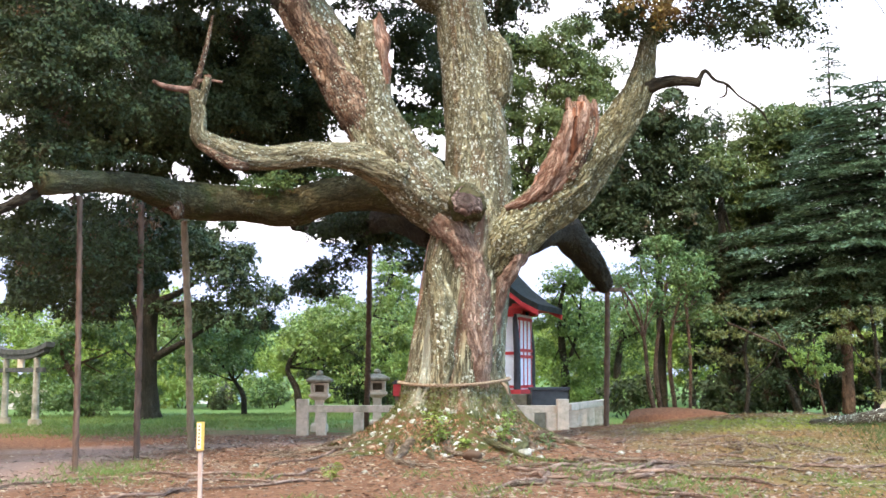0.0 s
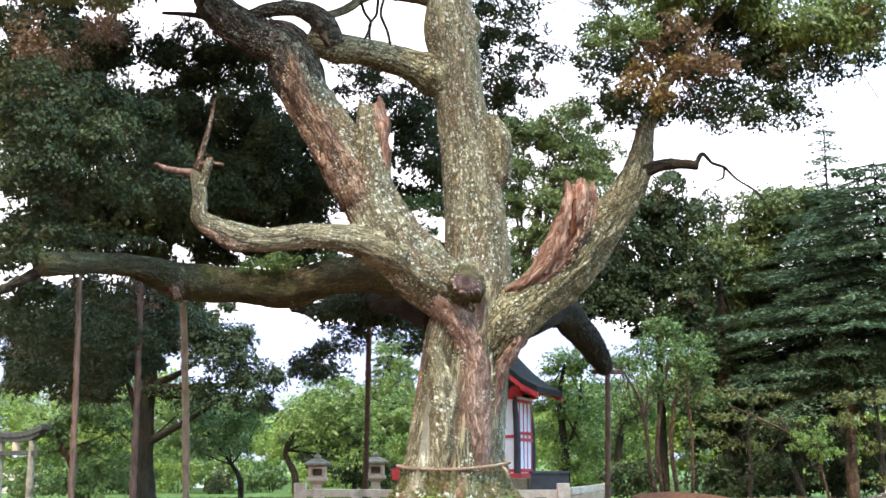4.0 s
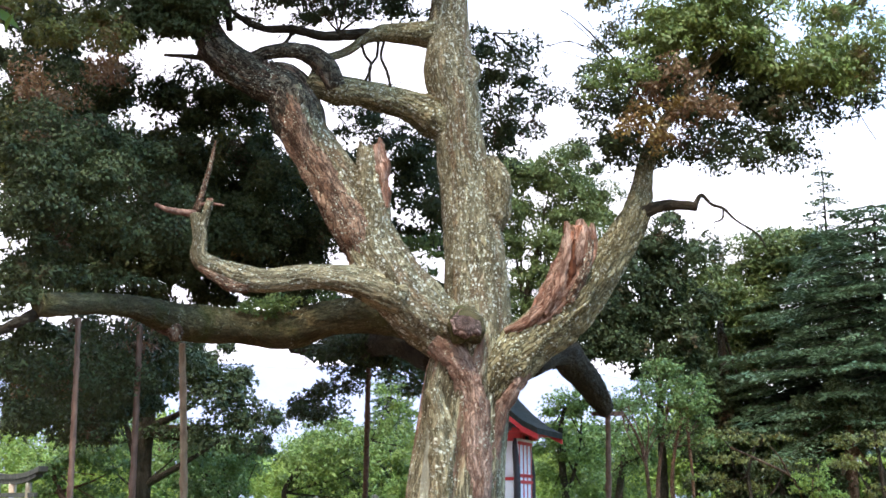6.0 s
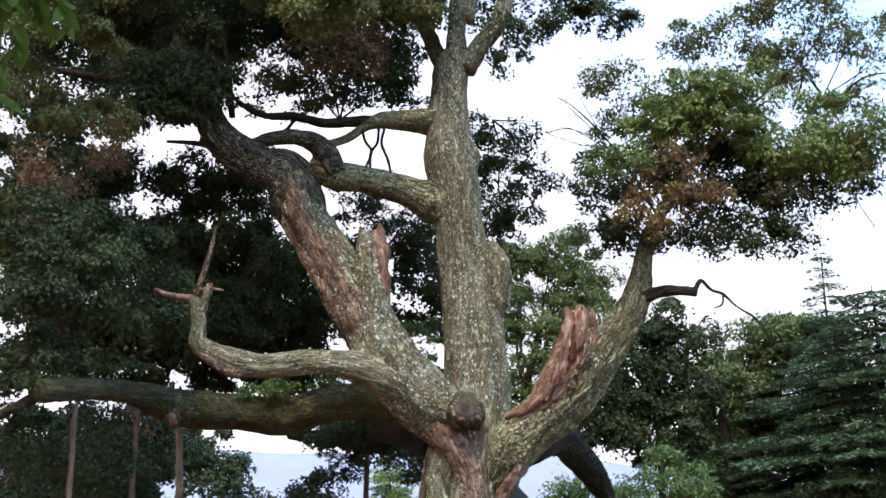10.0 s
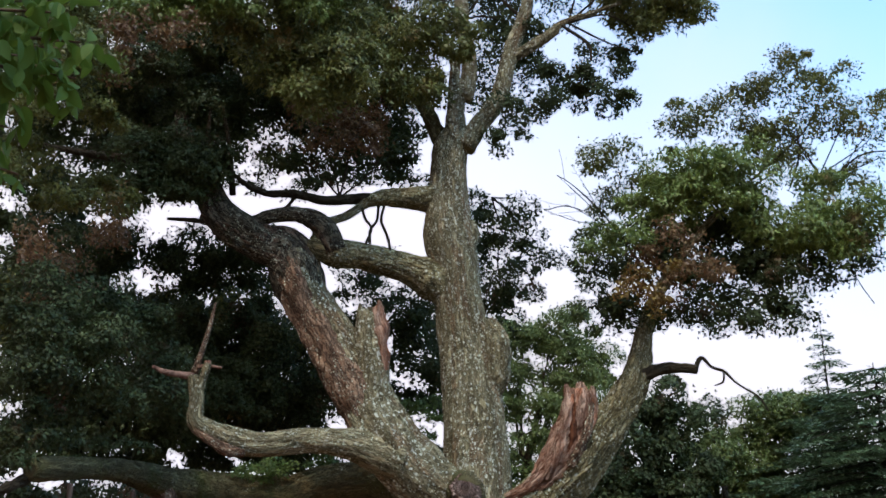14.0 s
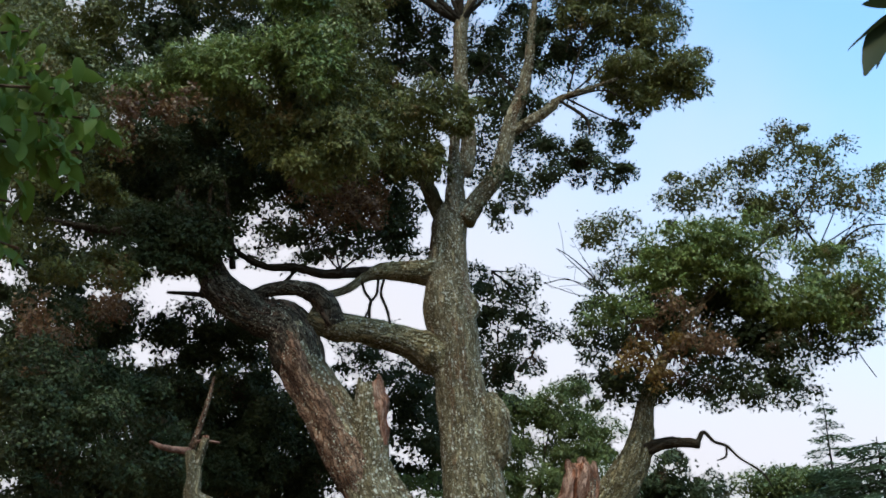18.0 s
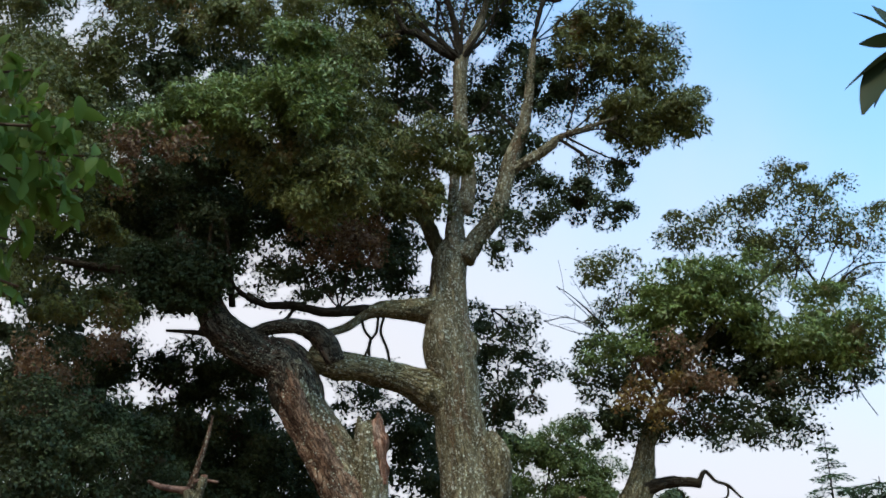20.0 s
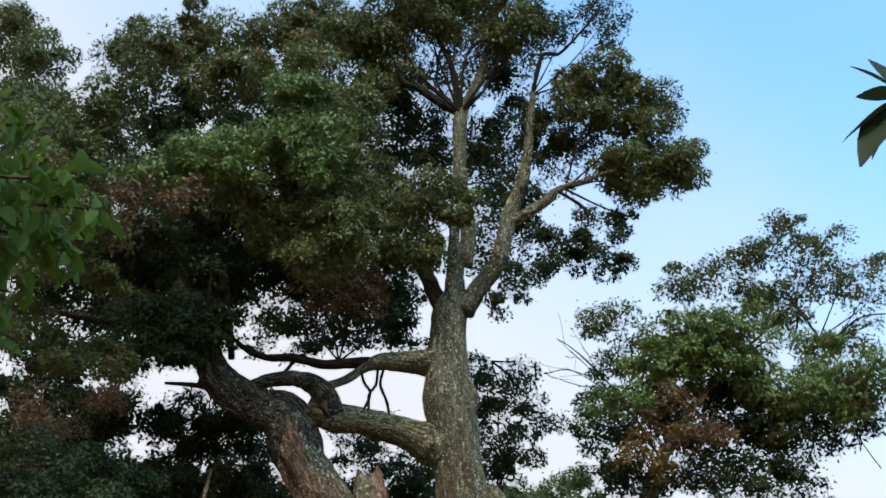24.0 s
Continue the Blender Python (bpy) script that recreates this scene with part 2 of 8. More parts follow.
HOLLOW_SHADE = plain("shaded_hollow_wood", (0.035, 0.012, 0.008), (0.16, 0.06, 0.03), 12, 0.95, 0.1, stretch=(2, 2, 0.4), depth=0.04)
CUT_FACE = bark_material("cracked_cut_face", (0.02, 0.01, 0.008), (0.32, 0.2, 0.165), (0.56, 0.41, 0.35), -0.2, -0.6, crack=0.85, plates=(9, 9))
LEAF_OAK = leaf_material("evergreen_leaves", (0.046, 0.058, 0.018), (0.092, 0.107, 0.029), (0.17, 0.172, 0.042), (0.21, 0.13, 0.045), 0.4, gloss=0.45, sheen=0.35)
# Lighter copy of the oak leaf, with sunlight put into the colour.
LEAF_LIT = leaf_material("lit_copy_evergreen_leaves", (0.065, 0.1, 0.026), (0.115, 0.165, 0.04), (0.2, 0.25, 0.06), (0.22, 0.13, 0.055), 0.25, gloss=0.42, sheen=0.4)
# Shaded copy of the oak's leaf colour; also serves dark-leaved plants.
LEAF_DARK_AND_SHADE = leaf_material("dark_and_shaded_leaves", (0.022, 0.032, 0.015), (0.036, 0.052, 0.02), (0.062, 0.084, 0.029), (0.1, 0.055, 0.03), 0.35, gloss=0.6, sheen=0.25)
LEAF_DEAD = leaf_material("withered_leaves", (0.075, 0.036, 0.022), (0.14, 0.07, 0.038), (0.22, 0.14, 0.06), None, 0)
LEAF_YELLOW = leaf_material("yellowing_leaves", (0.1, 0.055, 0.02), (0.19, 0.1, 0.03), (0.3, 0.22, 0.055), (0.3, 0.1, 0.04), 0.5)
LEAF_MAPLE = leaf_material("fresh_green_leaves", (0.12, 0.18, 0.035), (0.2, 0.28, 0.055), (0.32, 0.4, 0.095), thin=0.35)
LEAF_FRESH = leaf_material("spring_green_leaves", (0.07, 0.115, 0.028), (0.12, 0.18, 0.042), (0.22, 0.29, 0.07), thin=0.3)
LEAF_MID = leaf_material("mid_green_leaves", (0.05, 0.1, 0.032), (0.09, 0.155, 0.045), (0.15, 0.21, 0.06))
LEAF_NEEDLE = leaf_material("fir_needles", (0.046, 0.078, 0.04), (0.08, 0.126, 0.062), (0.125, 0.178, 0.09))
LEAF_NEAR = leaf_material("near_broad_leaves", (0.06, 0.105, 0.013), (0.09, 0.15, 0.02), (0.135, 0.2, 0.034), gloss=0.6, thin=0.4, sheen=0.18)
GRASS = leaf_material("grass_blades", (0.07, 0.13, 0.025), (0.12, 0.19, 0.04), (0.2, 0.25, 0.08))
LITTER = leaf_material("fallen_leaves", (0.07, 0.035, 0.022), (0.17, 0.095, 0.055), (0.42, 0.32, 0.22), thin=0.1)
# Darker copy of the grass; the bank's shade is in the colour.
GRASS_SHADE = leaf_material("shaded_green_grass", (0.03, 0.06, 0.014), (0.055, 0.095, 0.022), (0.1, 0.14, 0.04))
DRY_GRASS = leaf_material("dry_grass", (0.12, 0.08, 0.03), (0.22, 0.15, 0.06), (0.36, 0.26, 0.13))
POLE_PALE = plain("pale_pole_wood", (0.17, 0.12, 0.08), (0.32, 0.24, 0.16), 5, 0.85, 0.2, stretch=(3, 3, 0.5))
POLE_WOOD = plain("weathered_pole_wood", (0.06, 0.036, 0.026), (0.18, 0.11, 0.08), 5, 0.85, 0.2, stretch=(3, 3, 0.5))
STONE = plain("weathered_granite", (0.5, 0.39, 0.29), (0.72, 0.58, 0.45), 9, 0.9, 0.2, grime=(0.3, 0.26, 0.18))
STONE_DARK = plain("mossy_dark_stone", (0.17, 0.14, 0.1), (0.34, 0.28, 0.2), 8, 0.9, 0.2, grime=(0.1, 0.1, 0.05))
STRAW = plain("straw_rope", (0.17, 0.11, 0.07), (0.36, 0.25, 0.17), 40, 0.9, 0.2)
RED_PAINT = plain("red_lacquer", (0.5, 0.025, 0.03), (0.62, 0.05, 0.05), 4, 0.5, 0.4, depth=0.002)
WHITE_PANEL = plain("white_plaster", (0.72, 0.71, 0.76), (0.82, 0.81, 0.84), 3, 0.85, 0.2, depth=0.002)
BLACK_WOOD = plain("black_lacquered_wood", (0.018, 0.015, 0.02), (0.04, 0.035, 0.04), 4, 0.55, 0.4)
DARK_METAL = plain("dark_iron", (0.035, 0.037, 0.042), (0.07, 0.07, 0.075), 5, 0.6, 0.4)
ROOF_BARK = plain("dark_roof_shingle", (0.018, 0.018, 0.016), (0.045, 0.042, 0.036), 7, 0.95, 0.05)
SIGN_YELLOW = plain("yellow_sign_paint", (0.55, 0.3, 0.07), (0.68, 0.42, 0.12), 3, 0.6, 0.3)
SIGN_FACE = plain("pale_sign_face", (0.66, 0.58, 0.36), (0.78, 0.7, 0.48), 3, 0.6, 0.3)
INK = plain("faded_ink", (0.16, 0.11, 0.06), (0.24, 0.17, 0.09), 5, 0.7, 0.2)
STAKE_WOOD = plain("pinkish_stake_wood", (0.42, 0.29, 0.24), (0.58, 0.43, 0.37), 8, 0.8, 0.2, stretch=(3, 3, 0.4))
# Wooded hill; the blue haze of distance is mixed into the colour.
HILL_HAZE = plain("hazy_wooded_hill", (0.26, 0.26, 0.34), (0.31, 0.31, 0.39), 0.02, 1.0, 0.0)
ROAD_PALE = plain("pale_path_paving", (0.42, 0.38, 0.33), (0.52, 0.48, 0.42), 3, 0.9, 0.1)


def ground_material():
    m, nt, b = nodes("woodland_ground", 0.95, 0.1)
    ob = nt.nodes.new("ShaderNodeTexCoord").outputs["Object"]
    sep = nt.nodes.new("ShaderNodeSeparateXYZ")
    nt.links.new(ob, sep.inputs[0])

    def mth(op, *v):
        n = nt.nodes.new("ShaderNodeMath")
        n.operation = op
        for i, q in enumerate(v):
            if isinstance(q, (int, float)):
                n.inputs[i].default_value = q
            else:
                nt.links.new(q, n.inputs[i])
        return n.outputs[0]

    fine = noise_node(nt, ob, 9, 6, 0.7)
    soil = ramp(nt, fine, [(0.34, (0.042, 0.016, 0.009)), (0.5, (0.15, 0.066, 0.034)), (0.66, (0.27, 0.14, 0.08))])
    speck = noise_node(nt, ob, 28, 3, 0.6)
    soil = mix(nt, ramp(nt, speck, BW(0.6, 0.68)), soil, (0.3, 0.18, 0.12))
    patch = noise_node(nt, ob, 0.5, 5, 0.65)
    # straw-yellow dry turf over the bank on the right
    straw = ramp(nt, noise_node(nt, ob, 6, 5, 0.7), [(0.34, (0.08, 0.04, 0.016)), (0.52, (0.165, 0.088, 0.03)), (0.68, (0.29, 0.17, 0.065))])
    right = mth("MULTIPLY_ADD", sep.outputs["X"], 0.16, -0.25)
    far_r = mth("ADD", right, mth("MULTIPLY_ADD", patch, 1.6, -0.8))
    col = mix(nt, ramp(nt, far_r, BW(0.25, 0.75)), soil, straw)
    moss_n = noise_node(nt, ob, 0.7, 5, 0.6)
    col = mix(nt, mix(nt, 1.0, ramp(nt, moss_n, BW(0.5, 0.62)), ramp(nt, right, BW(0.2, 0.6)), "MULTIPLY"), col, (0.11, 0.11, 0.025))
    # moss on the crest of the bank
    crest = mth("ADD", mth("POWER", mth("MULTIPLY_ADD", sep.outputs["X"], 0.42, -2.7), 2.0), mth("POWER", mth("MULTIPLY_ADD", sep.outputs["Y"], 0.5, -12.9), 2.0))
    crest = mth("SUBTRACT", mth("MULTIPLY_ADD", patch, 1.8, 0.1), crest)
    col = mix(nt, ramp(nt, crest, BW(-0.35, 0.35)), col, ramp(nt, noise_node(nt, ob, 4, 5, 0.7), [(0.35, (0.08, 0.075, 0.01)), (0.65, (0.22, 0.2, 0.028))]))
    # grass: beyond the worn ground
    grass = ramp(nt, noise_node(nt, ob, 5, 5, 0.7), [(0.3, (0.05, 0.095, 0.024)), (0.7, (0.125, 0.19, 0.055))])
    far = mth("ADD", mth("MULTIPLY_ADD", sep.outputs["Y"], 0.13, -3.6), mth("MULTIPLY_ADD", patch, 2.4, -1.2))
    col = mix(nt, ramp(nt, far, BW(0.2, 0.7)), col, grass)
    bare = mth("ADD", mth("MULTIPLY_ADD", sep.outputs["Y"], -0.045, 1.55), mth("MULTIPLY_ADD", noise_node(nt, ob, 0.9, 5, 0.7), 2.4, -1.2))
    col = mix(nt, mix(nt, 1.0, ramp(nt, bare, BW(-0.05, 0.3)), ramp(nt, far, BW(0.2, 0.7)), "MULTIPLY"), col, mix(nt, 0.35, soil, grass))
    # trodden path on the left: comes from the front and bends right behind the pole
    X, Y = sep.outputs["X"], sep.outputs["Y"]
    bend = mth("ABSOLUTE", mth("ADD", X, mth("MULTIPLY_ADD", Y, -0.04, 7.6)))
    strip = mth("MAXIMUM", mth("SUBTRACT", bend, 0.5), mth("SUBTRACT", Y, 23.5))
    line = mth("ABSOLUTE", mth("ADD", Y, mth("MULTIPLY_ADD", X, -0.42, -26.6)))
    cross = mth("MAXIMUM", mth("SUBTRACT", line, 0.1), mth("MAXIMUM", mth("SUBTRACT", X, -2.2), mth("SUBTRACT", -8.2, X)))
    away = mth("ADD", mth("MINIMUM", strip, cross), mth("MULTIPLY_ADD", patch, 2.4, -1.2))
    path = ramp(nt, fine, [(0.3, (0.16, 0.095, 0.07)), (0.7, (0.28, 0.18, 0.14))])
    rng = nt.nodes.new("ShaderNodeMapRange")
    for k, v in (("From Min", 0.3), ("From Max", 1.1), ("To Min", 1.0), ("To Max", 0.0)):
        rng.inputs[k].default_value = v
    nt.links.new(away, rng.inputs["Value"])
    col = mix(nt, rng.outputs[0], col, path)
    nt.links.new(col, b.inputs["Base Color"])
    bump(nt, b, mix(nt, 0.5, fine, speck), 0.8, 0.05)
    return m


GROUND = ground_material()


# ---------------------------------------------------------------- mesh helpers
def part(name, bm, material, parent=None, label=""):
    me = bpy.data.meshes.new(name)
    bm.to_mesh(me)
    bm.free()
    me.materials.append(material)
    ob = new(name, me)
    if parent is not None:
        ob.parent = parent
    if label:
        ob["label"] = label
    return ob


def thing(name, label, category, at=(0, 0, 0), group="", kind=""):
    e = new(name)
    e.empty_display_size = 0.2
    e.location = at
    return tagged(e, label, category, group, kind)


def settle(ob, parent):
    """Parent ob, whose mesh is in world places, under a thing that stands elsewhere."""
    ob.parent = parent
    ob.matrix_parent_inverse = Matrix.Translation(parent.location).inverted()
    return ob


def raw_mesh(name, verts, faces, material, uv=None):
    """A mesh from numpy arrays: verts (n,3), quads (m,4)."""
    me = bpy.data.meshes.new(name)
    n, k = faces.shape
    me.vertices.add(len(verts))
    me.vertices.foreach_set("co", np.ascontiguousarray(verts, dtype=np.float32).ravel())
    me.loops.add(n * k)
    me.loops.foreach_set("vertex_index", np.ascontiguousarray(faces, dtype=np.int32).ravel())
    me.polygons.add(n)
    me.polygons.foreach_set("loop_start", np.arange(0, n * k, k, dtype=np.int32))
    if uv is not None:
        lay = me.uv_layers.new(name="UVMap")
        lay.data.foreach_set("uv", np.ascontiguousarray(uv, dtype=np.float32).ravel())
    me.update(calc_edges=True)
    me.validate()
    me.materials.append(material)
    return me


def smooth(me):
    me.polygons.foreach_set("use_smooth", np.ones(len(me.polygons), dtype=bool))
    return me


def spline(pts, step):
    """Catmull-Rom through rows (x, y, z, r)."""
    p = np.array(pts, float)
    p = np.vstack([2 * p[0] - p[1], p, 2 * p[-1] - p[-2]])
    out = []
    for i in range(1, len(p) - 2):
        a, b, c, d = p[i - 1:i + 3]
        n = max(2, int(np.linalg.norm(c[:3] - b[:3]) / step))
        for t in np.arange(n) / n:
            out.append(0.5 * ((2 * b) + (c - a) * t + (2 * a - 5 * b + 4 * c - d) * t ** 2 + (3 * b - a - 3 * c + d) * t ** 3))
    out.append(p[-2])
    out = np.array(out)
    out[:, 3] = np.maximum(out[:, 3], 0.004)
    return out


def sweep(name, pts, material, parent=None, lump=0.1, furrow=0.028, seed=0, step=None, sides=None, label="", close=True, flat=1.0):
    """A limb: a tube along a spline with lumps and furrows."""
    r0 = max(p[3] for p in pts)
    step = step or min(0.09, max(0.03, r0 * 0.3))
    c = spline(pts, step)
    n = len(c)
    ns = sides or int(min(96, max(8, 2 * math.pi * r0 / 0.035)))
    tan = np.gradient(c[:, :3], axis=0)
    tan /= np.linalg.norm(tan, axis=1)[:, None] + 1e-9
    ref = np.array((0.05, 1.0, 0.1))
    e1 = np.empty((n, 3))
    for i in range(n):
        v = ref - tan[i] * ref.dot(tan[i])
        e1[i] = v / (np.linalg.norm(v) + 1e-9)
        ref = e1[i]
    e2 = np.cross(tan, e1)
    s = np.concatenate([[0], np.cumsum(np.linalg.norm(np.diff(c[:, :3], axis=0), axis=1))])
    th = np.arange(ns) * 2 * math.pi / ns
    co, si = np.cos(th), np.sin(th)
    rad = np.repeat(c[:, 3][:, None], ns, 1)
    if lump or furrow:
        off = seed * 13.7
        for i in range(n):
            r = c[i, 3]
            k = r / 0.09
            for j in range(ns):
                v = 0.0
                if lump:
                    v += lump * r * noise.noise((co[j] * 1.1 + off, si[j] * 1.1, s[i] / (r0 * 2.2)))
                    v += 0.55 * lump * r * noise.noise((co[j] * 2.3, si[j] * 2.3 + off, s[i] / (r0 * 0.8)))
                if furrow and r > 0.05:
                    q = noise.noise((co[j] * k + off, si[j] * k, s[i] * 3.0))
                    v += furrow * (min(1.0, abs(q) * 5.0) - 0.7)
                rad[i, j] += v
    pos = c[:, None, :3] + rad[..., None] * (e1[:, None] * co[None, :, None] + e2[:, None] * si[None, :, None] * flat)
    verts = pos.reshape(-1, 3)
    i, j = np.meshgrid(np.arange(n - 1), np.arange(ns), indexing="ij")
    j2 = (j + 1) % ns
    faces = np.stack([i * ns + j, i * ns + j2, (i + 1) * ns + j2, (i + 1) * ns + j], -1).reshape(-1, 4)
    u = np.stack([j, j + 1, j + 1, j], -1).reshape(-1) / ns * 2 * math.pi * r0
    v = np.stack([s[i], s[i], s[i + 1], s[i + 1]], -1).reshape(-1)
    if close:
        verts = np.vstack([verts, c[0, :3] - tan[0] * c[0, 3] * 0.15, c[-1, :3] + tan[-1] * c[-1, 3] * 0.25])
        a, b = n * ns, n * ns + 1
        jj = np.arange(ns)
        k2 = (jj + 1) % ns
        # end caps as thin quads that meet at the middle
        half = np.arange(0, ns - 1, 2)
        cap0 = np.stack([np.full(len(half), a), (half + 2) % ns, half + 1, half], -1)
        l = (n - 1) * ns
        cap1 = np.stack([np.full(len(half), b), l + half, l + half + 1, l + (half + 2) % ns], -1)
        faces = np.vstack([faces, cap0, cap1])
        u = np.concatenate([u, np.tile([0, 0.05, 0.1, 0.1], 2 * len(half))])
        v = np.concatenate([v, np.tile([0, 0.05, 0.05, 0.1], 2 * len(half))])
    me = smooth(raw_mesh(name, verts, faces, material, np.stack([u, v], -1)))
    ob = new(name, me)
    if parent is not None:
        settle(ob, parent)
    if label:
        ob["label"] = label
    return ob


def leaf_quads(base, way, up, length, width):
    """Folded leaf blades: base points, directions, rough normals."""
    side = np.cross(way, up)
    side /= np.linalg.norm(side, axis=1)[:, None] + 1e-9
    nrm = np.cross(side, way)
    L, Wd = length[:, None], width[:, None]
    mid = base + way * L * 0.45
    v = np.stack([base, mid + side * Wd * 0.5 + nrm * Wd * 0.16, base + way * L - nrm * L * 0.08, mid - side * Wd * 0.5 + nrm * Wd * 0.16], 1)
    n = len(base)
    return v.reshape(-1, 3), np.arange(4 * n).reshape(n, 4)


def unit(v):
    return v / (np.linalg.norm(v, axis=1)[:, None] + 1e-9)


def leaf_tris(base, way, up, length, width):
    """Slender leaves as single pointed blades."""
    side = np.cross(way, up)
    side /= np.linalg.norm(side, axis=1)[:, None] + 1e-9
    L, Wd = length[:, None], width[:, None]
    v = np.stack([base + side * Wd * 0.5, base + way * L, base - side * Wd * 0.5 + way * L * 0.25], 1)
    return v.reshape(-1, 3), np.arange(3 * len(base)).reshape(-1, 3)


def ripples(p, seed, wave):
    """A smooth uneven field over points (n,3), about -1 to 1, with lumps of the given size."""
    g = np.random.default_rng(seed)
    k = unit(g.normal(size=(7, 3))) * (2 * math.pi / wave) * (0.6 + 0.9 * g.random((7, 1)))
    return np.sin(p @ k.T + g.random(7) * 6.28).sum(1) / 3.2


def foliage(name, blobs, material, parent=None, leaf=0.06, dense=1.0, seed=1, droop=0.4, puff=0.45, label="", thin=0.7, squash=0.95, rough=1.0, core=1.0, gaps=0.3):
    """A crown of leafy puffs: each ellipsoid (x, y, z, half-width, half-height) carries many small domes of
    hanging leaves, thick on top and open below, with holes between the domes and stray sprays at the rim."""
    g = np.random.default_rng(seed)
    bases, ways, ups, lens = [], [], [], []
    for x, y, z, rx, rz in blobs:
        rx, rz = max(rx, 0.12), max(rz, 0.12)
        ry = (rx + rz) * 0.5 * squash
        pr = min(puff, 0.6 * min(rx, rz))
        area = math.pi * rx * rz
        k = max(5, int(1.75 * area / (math.pi * pr * pr)))
        d = unit(g.normal(size=(k, 3)))
        rr = g.random(k) ** 0.4
        c = np.array((x, y, z)) + d * rr[:, None] * np.array((rx, ry, rz)) * 0.95
        n = max(8, int(dense * 7.4 * area / (leaf * leaf * thin) / k))
        size = pr * (0.45 + 0.85 * g.random(k))
        m = np.repeat(np.arange(k), n)
        e = g.normal(size=(len(m), 3))
        e[:, 2] = np.abs(e[:, 2]) * 1.1 - 0.42
        e = unit(e)
        rad = 0.5 + 0.55 * g.random(len(m)) ** 0.6
        stray = g.random(len(m)) < 0.06
        rad = np.where(stray, rad * (1.1 + 0.5 * g.random(len(m)) * rough), rad)
        b = c[m] + e * (rad * size[m])[:, None] * np.array((1.1, 1.1, 0.95))
        w = unit(e * np.array((0.6, 0.6, 0.2)) + g.normal(size=(len(m), 3)) * 0.7 + np.array((0, 0, -droop)))
        u = unit(e + g.normal(size=(len(m), 3)) * 0.45 + np.array((0, 0, 0.25)))
        bases.append(b), ways.append(w), ups.append(u)
        lens.append(leaf * (0.6 + 0.8 * g.random(len(m))))
        # the crowded, shaded inside
        n = int(core * min(dense, 1.0) * 1.2 * area / (1.5 * leaf * leaf * thin))
        e = unit(g.normal(size=(n, 3)))
        bases.append(np.array((x, y, z)) + e * (0.7 * g.random(n) ** 0.4)[:, None] * np.array((rx, ry * 0.8, rz)))
        ways.append(unit(e + g.normal(size=(n, 3)) * 0.8 + np.array((0, 0, -0.4))))
        ups.append(unit(g.normal(size=(n, 3)) + np.array((0, -0.6, 0.3))))
        lens.append(leaf * 1.2 * (0.6 + 0.8 * g.random(n)))
    b, w, u, l = (np.concatenate(q) for q in (bases, ways, ups, lens))
    if gaps:
        keep = ripples(b, seed, 0.75) + 0.5 * ripples(b, seed + 1, 0.33) > 1.5 * gaps - 1.15
        b, w, u, l = b[keep], w[keep], u[keep], l[keep]
    v, f = leaf_tris(b, w, u, l * 1.15, l * thin * 1.25)
    ob = new(name, raw_mesh(name, v, f, material))
    if parent is not None:
        settle(ob, parent)
    if label:
        ob["label"] = label
    return ob


def box(bm, x0, y0, z0, x1, y1, z1, bevel=0.0):
    m = Matrix.Translation(((x0 + x1) / 2, (y0 + y1) / 2, (z0 + z1) / 2)) @ Matrix.Diagonal((x1 - x0, y1 - y0, z1 - z0, 1))
    r = bmesh.ops.create_cube(bm, size=1, matrix=m)
    if bevel:
        e = list({e for v in r["verts"] for e in v.link_edges})
        bmesh.ops.bevel(bm, geom=e, offset=bevel, segments=2, affect="EDGES", profile=0.6)
    return bm


def boxes(*rows, bevel=0.01):
    bm = bmesh.new()
    for r in rows:
        box(bm, *r, bevel=bevel)
    return bm


# ---------------------------------------------------------------- ground
def height(x, y):
    """The lie of the land: nearly level, a bank on the right, a rise round the old tree."""
    h = 0.55 * math.exp(-((x - 8.5) / 4.6) ** 2 - ((y - 27.5) / 4.5) ** 2)
    h += 0.36 * math.exp(-((x - 0.2) ** 2 + (y - 21) ** 2) / 7.5)
    h += 0.16 * math.exp(-((x - 4.5) / 3.0) ** 2 - ((y - 20) / 5.0) ** 2)
    if y < 45:
        h += 0.05 * noise.noise((x * 0.35, y * 0.35, 0.3)) + 0.025 * noise.noise((x * 1.3, y * 1.3, 4.0))
    return h


def build_ground():
    xs = sorted(set([round(-16 + 0.25 * i, 2) for i in range(129)] + [s * 16 * 1.18 ** k for k in range(1, 33) for s in (-1, 1)]))
    ys = sorted(set([round(-4 + 0.25 * i, 2) for i in range(197)] + [45 * 1.16 ** k for k in range(1, 30)] + [-4 - 6 * 1.5 ** k for k in range(0, 15)]))
    v = np.array([(x, y, height(x, y)) for y in ys for x in xs])
    nx = len(xs)
    i, j = np.meshgrid(np.arange(len(ys) - 1), np.arange(nx - 1), indexing="ij")
    f = np.stack([i * nx + j, i * nx + j + 1, (i + 1) * nx + j + 1, (i + 1) * nx + j], -1).reshape(-1, 4)
    ob = new("ground", smooth(raw_mesh("ground", v, f, GROUND)))
    tagged(ob, "bare brown earth with grass, dry turf and a trodden path", "ground", kind="structure")


build_ground()


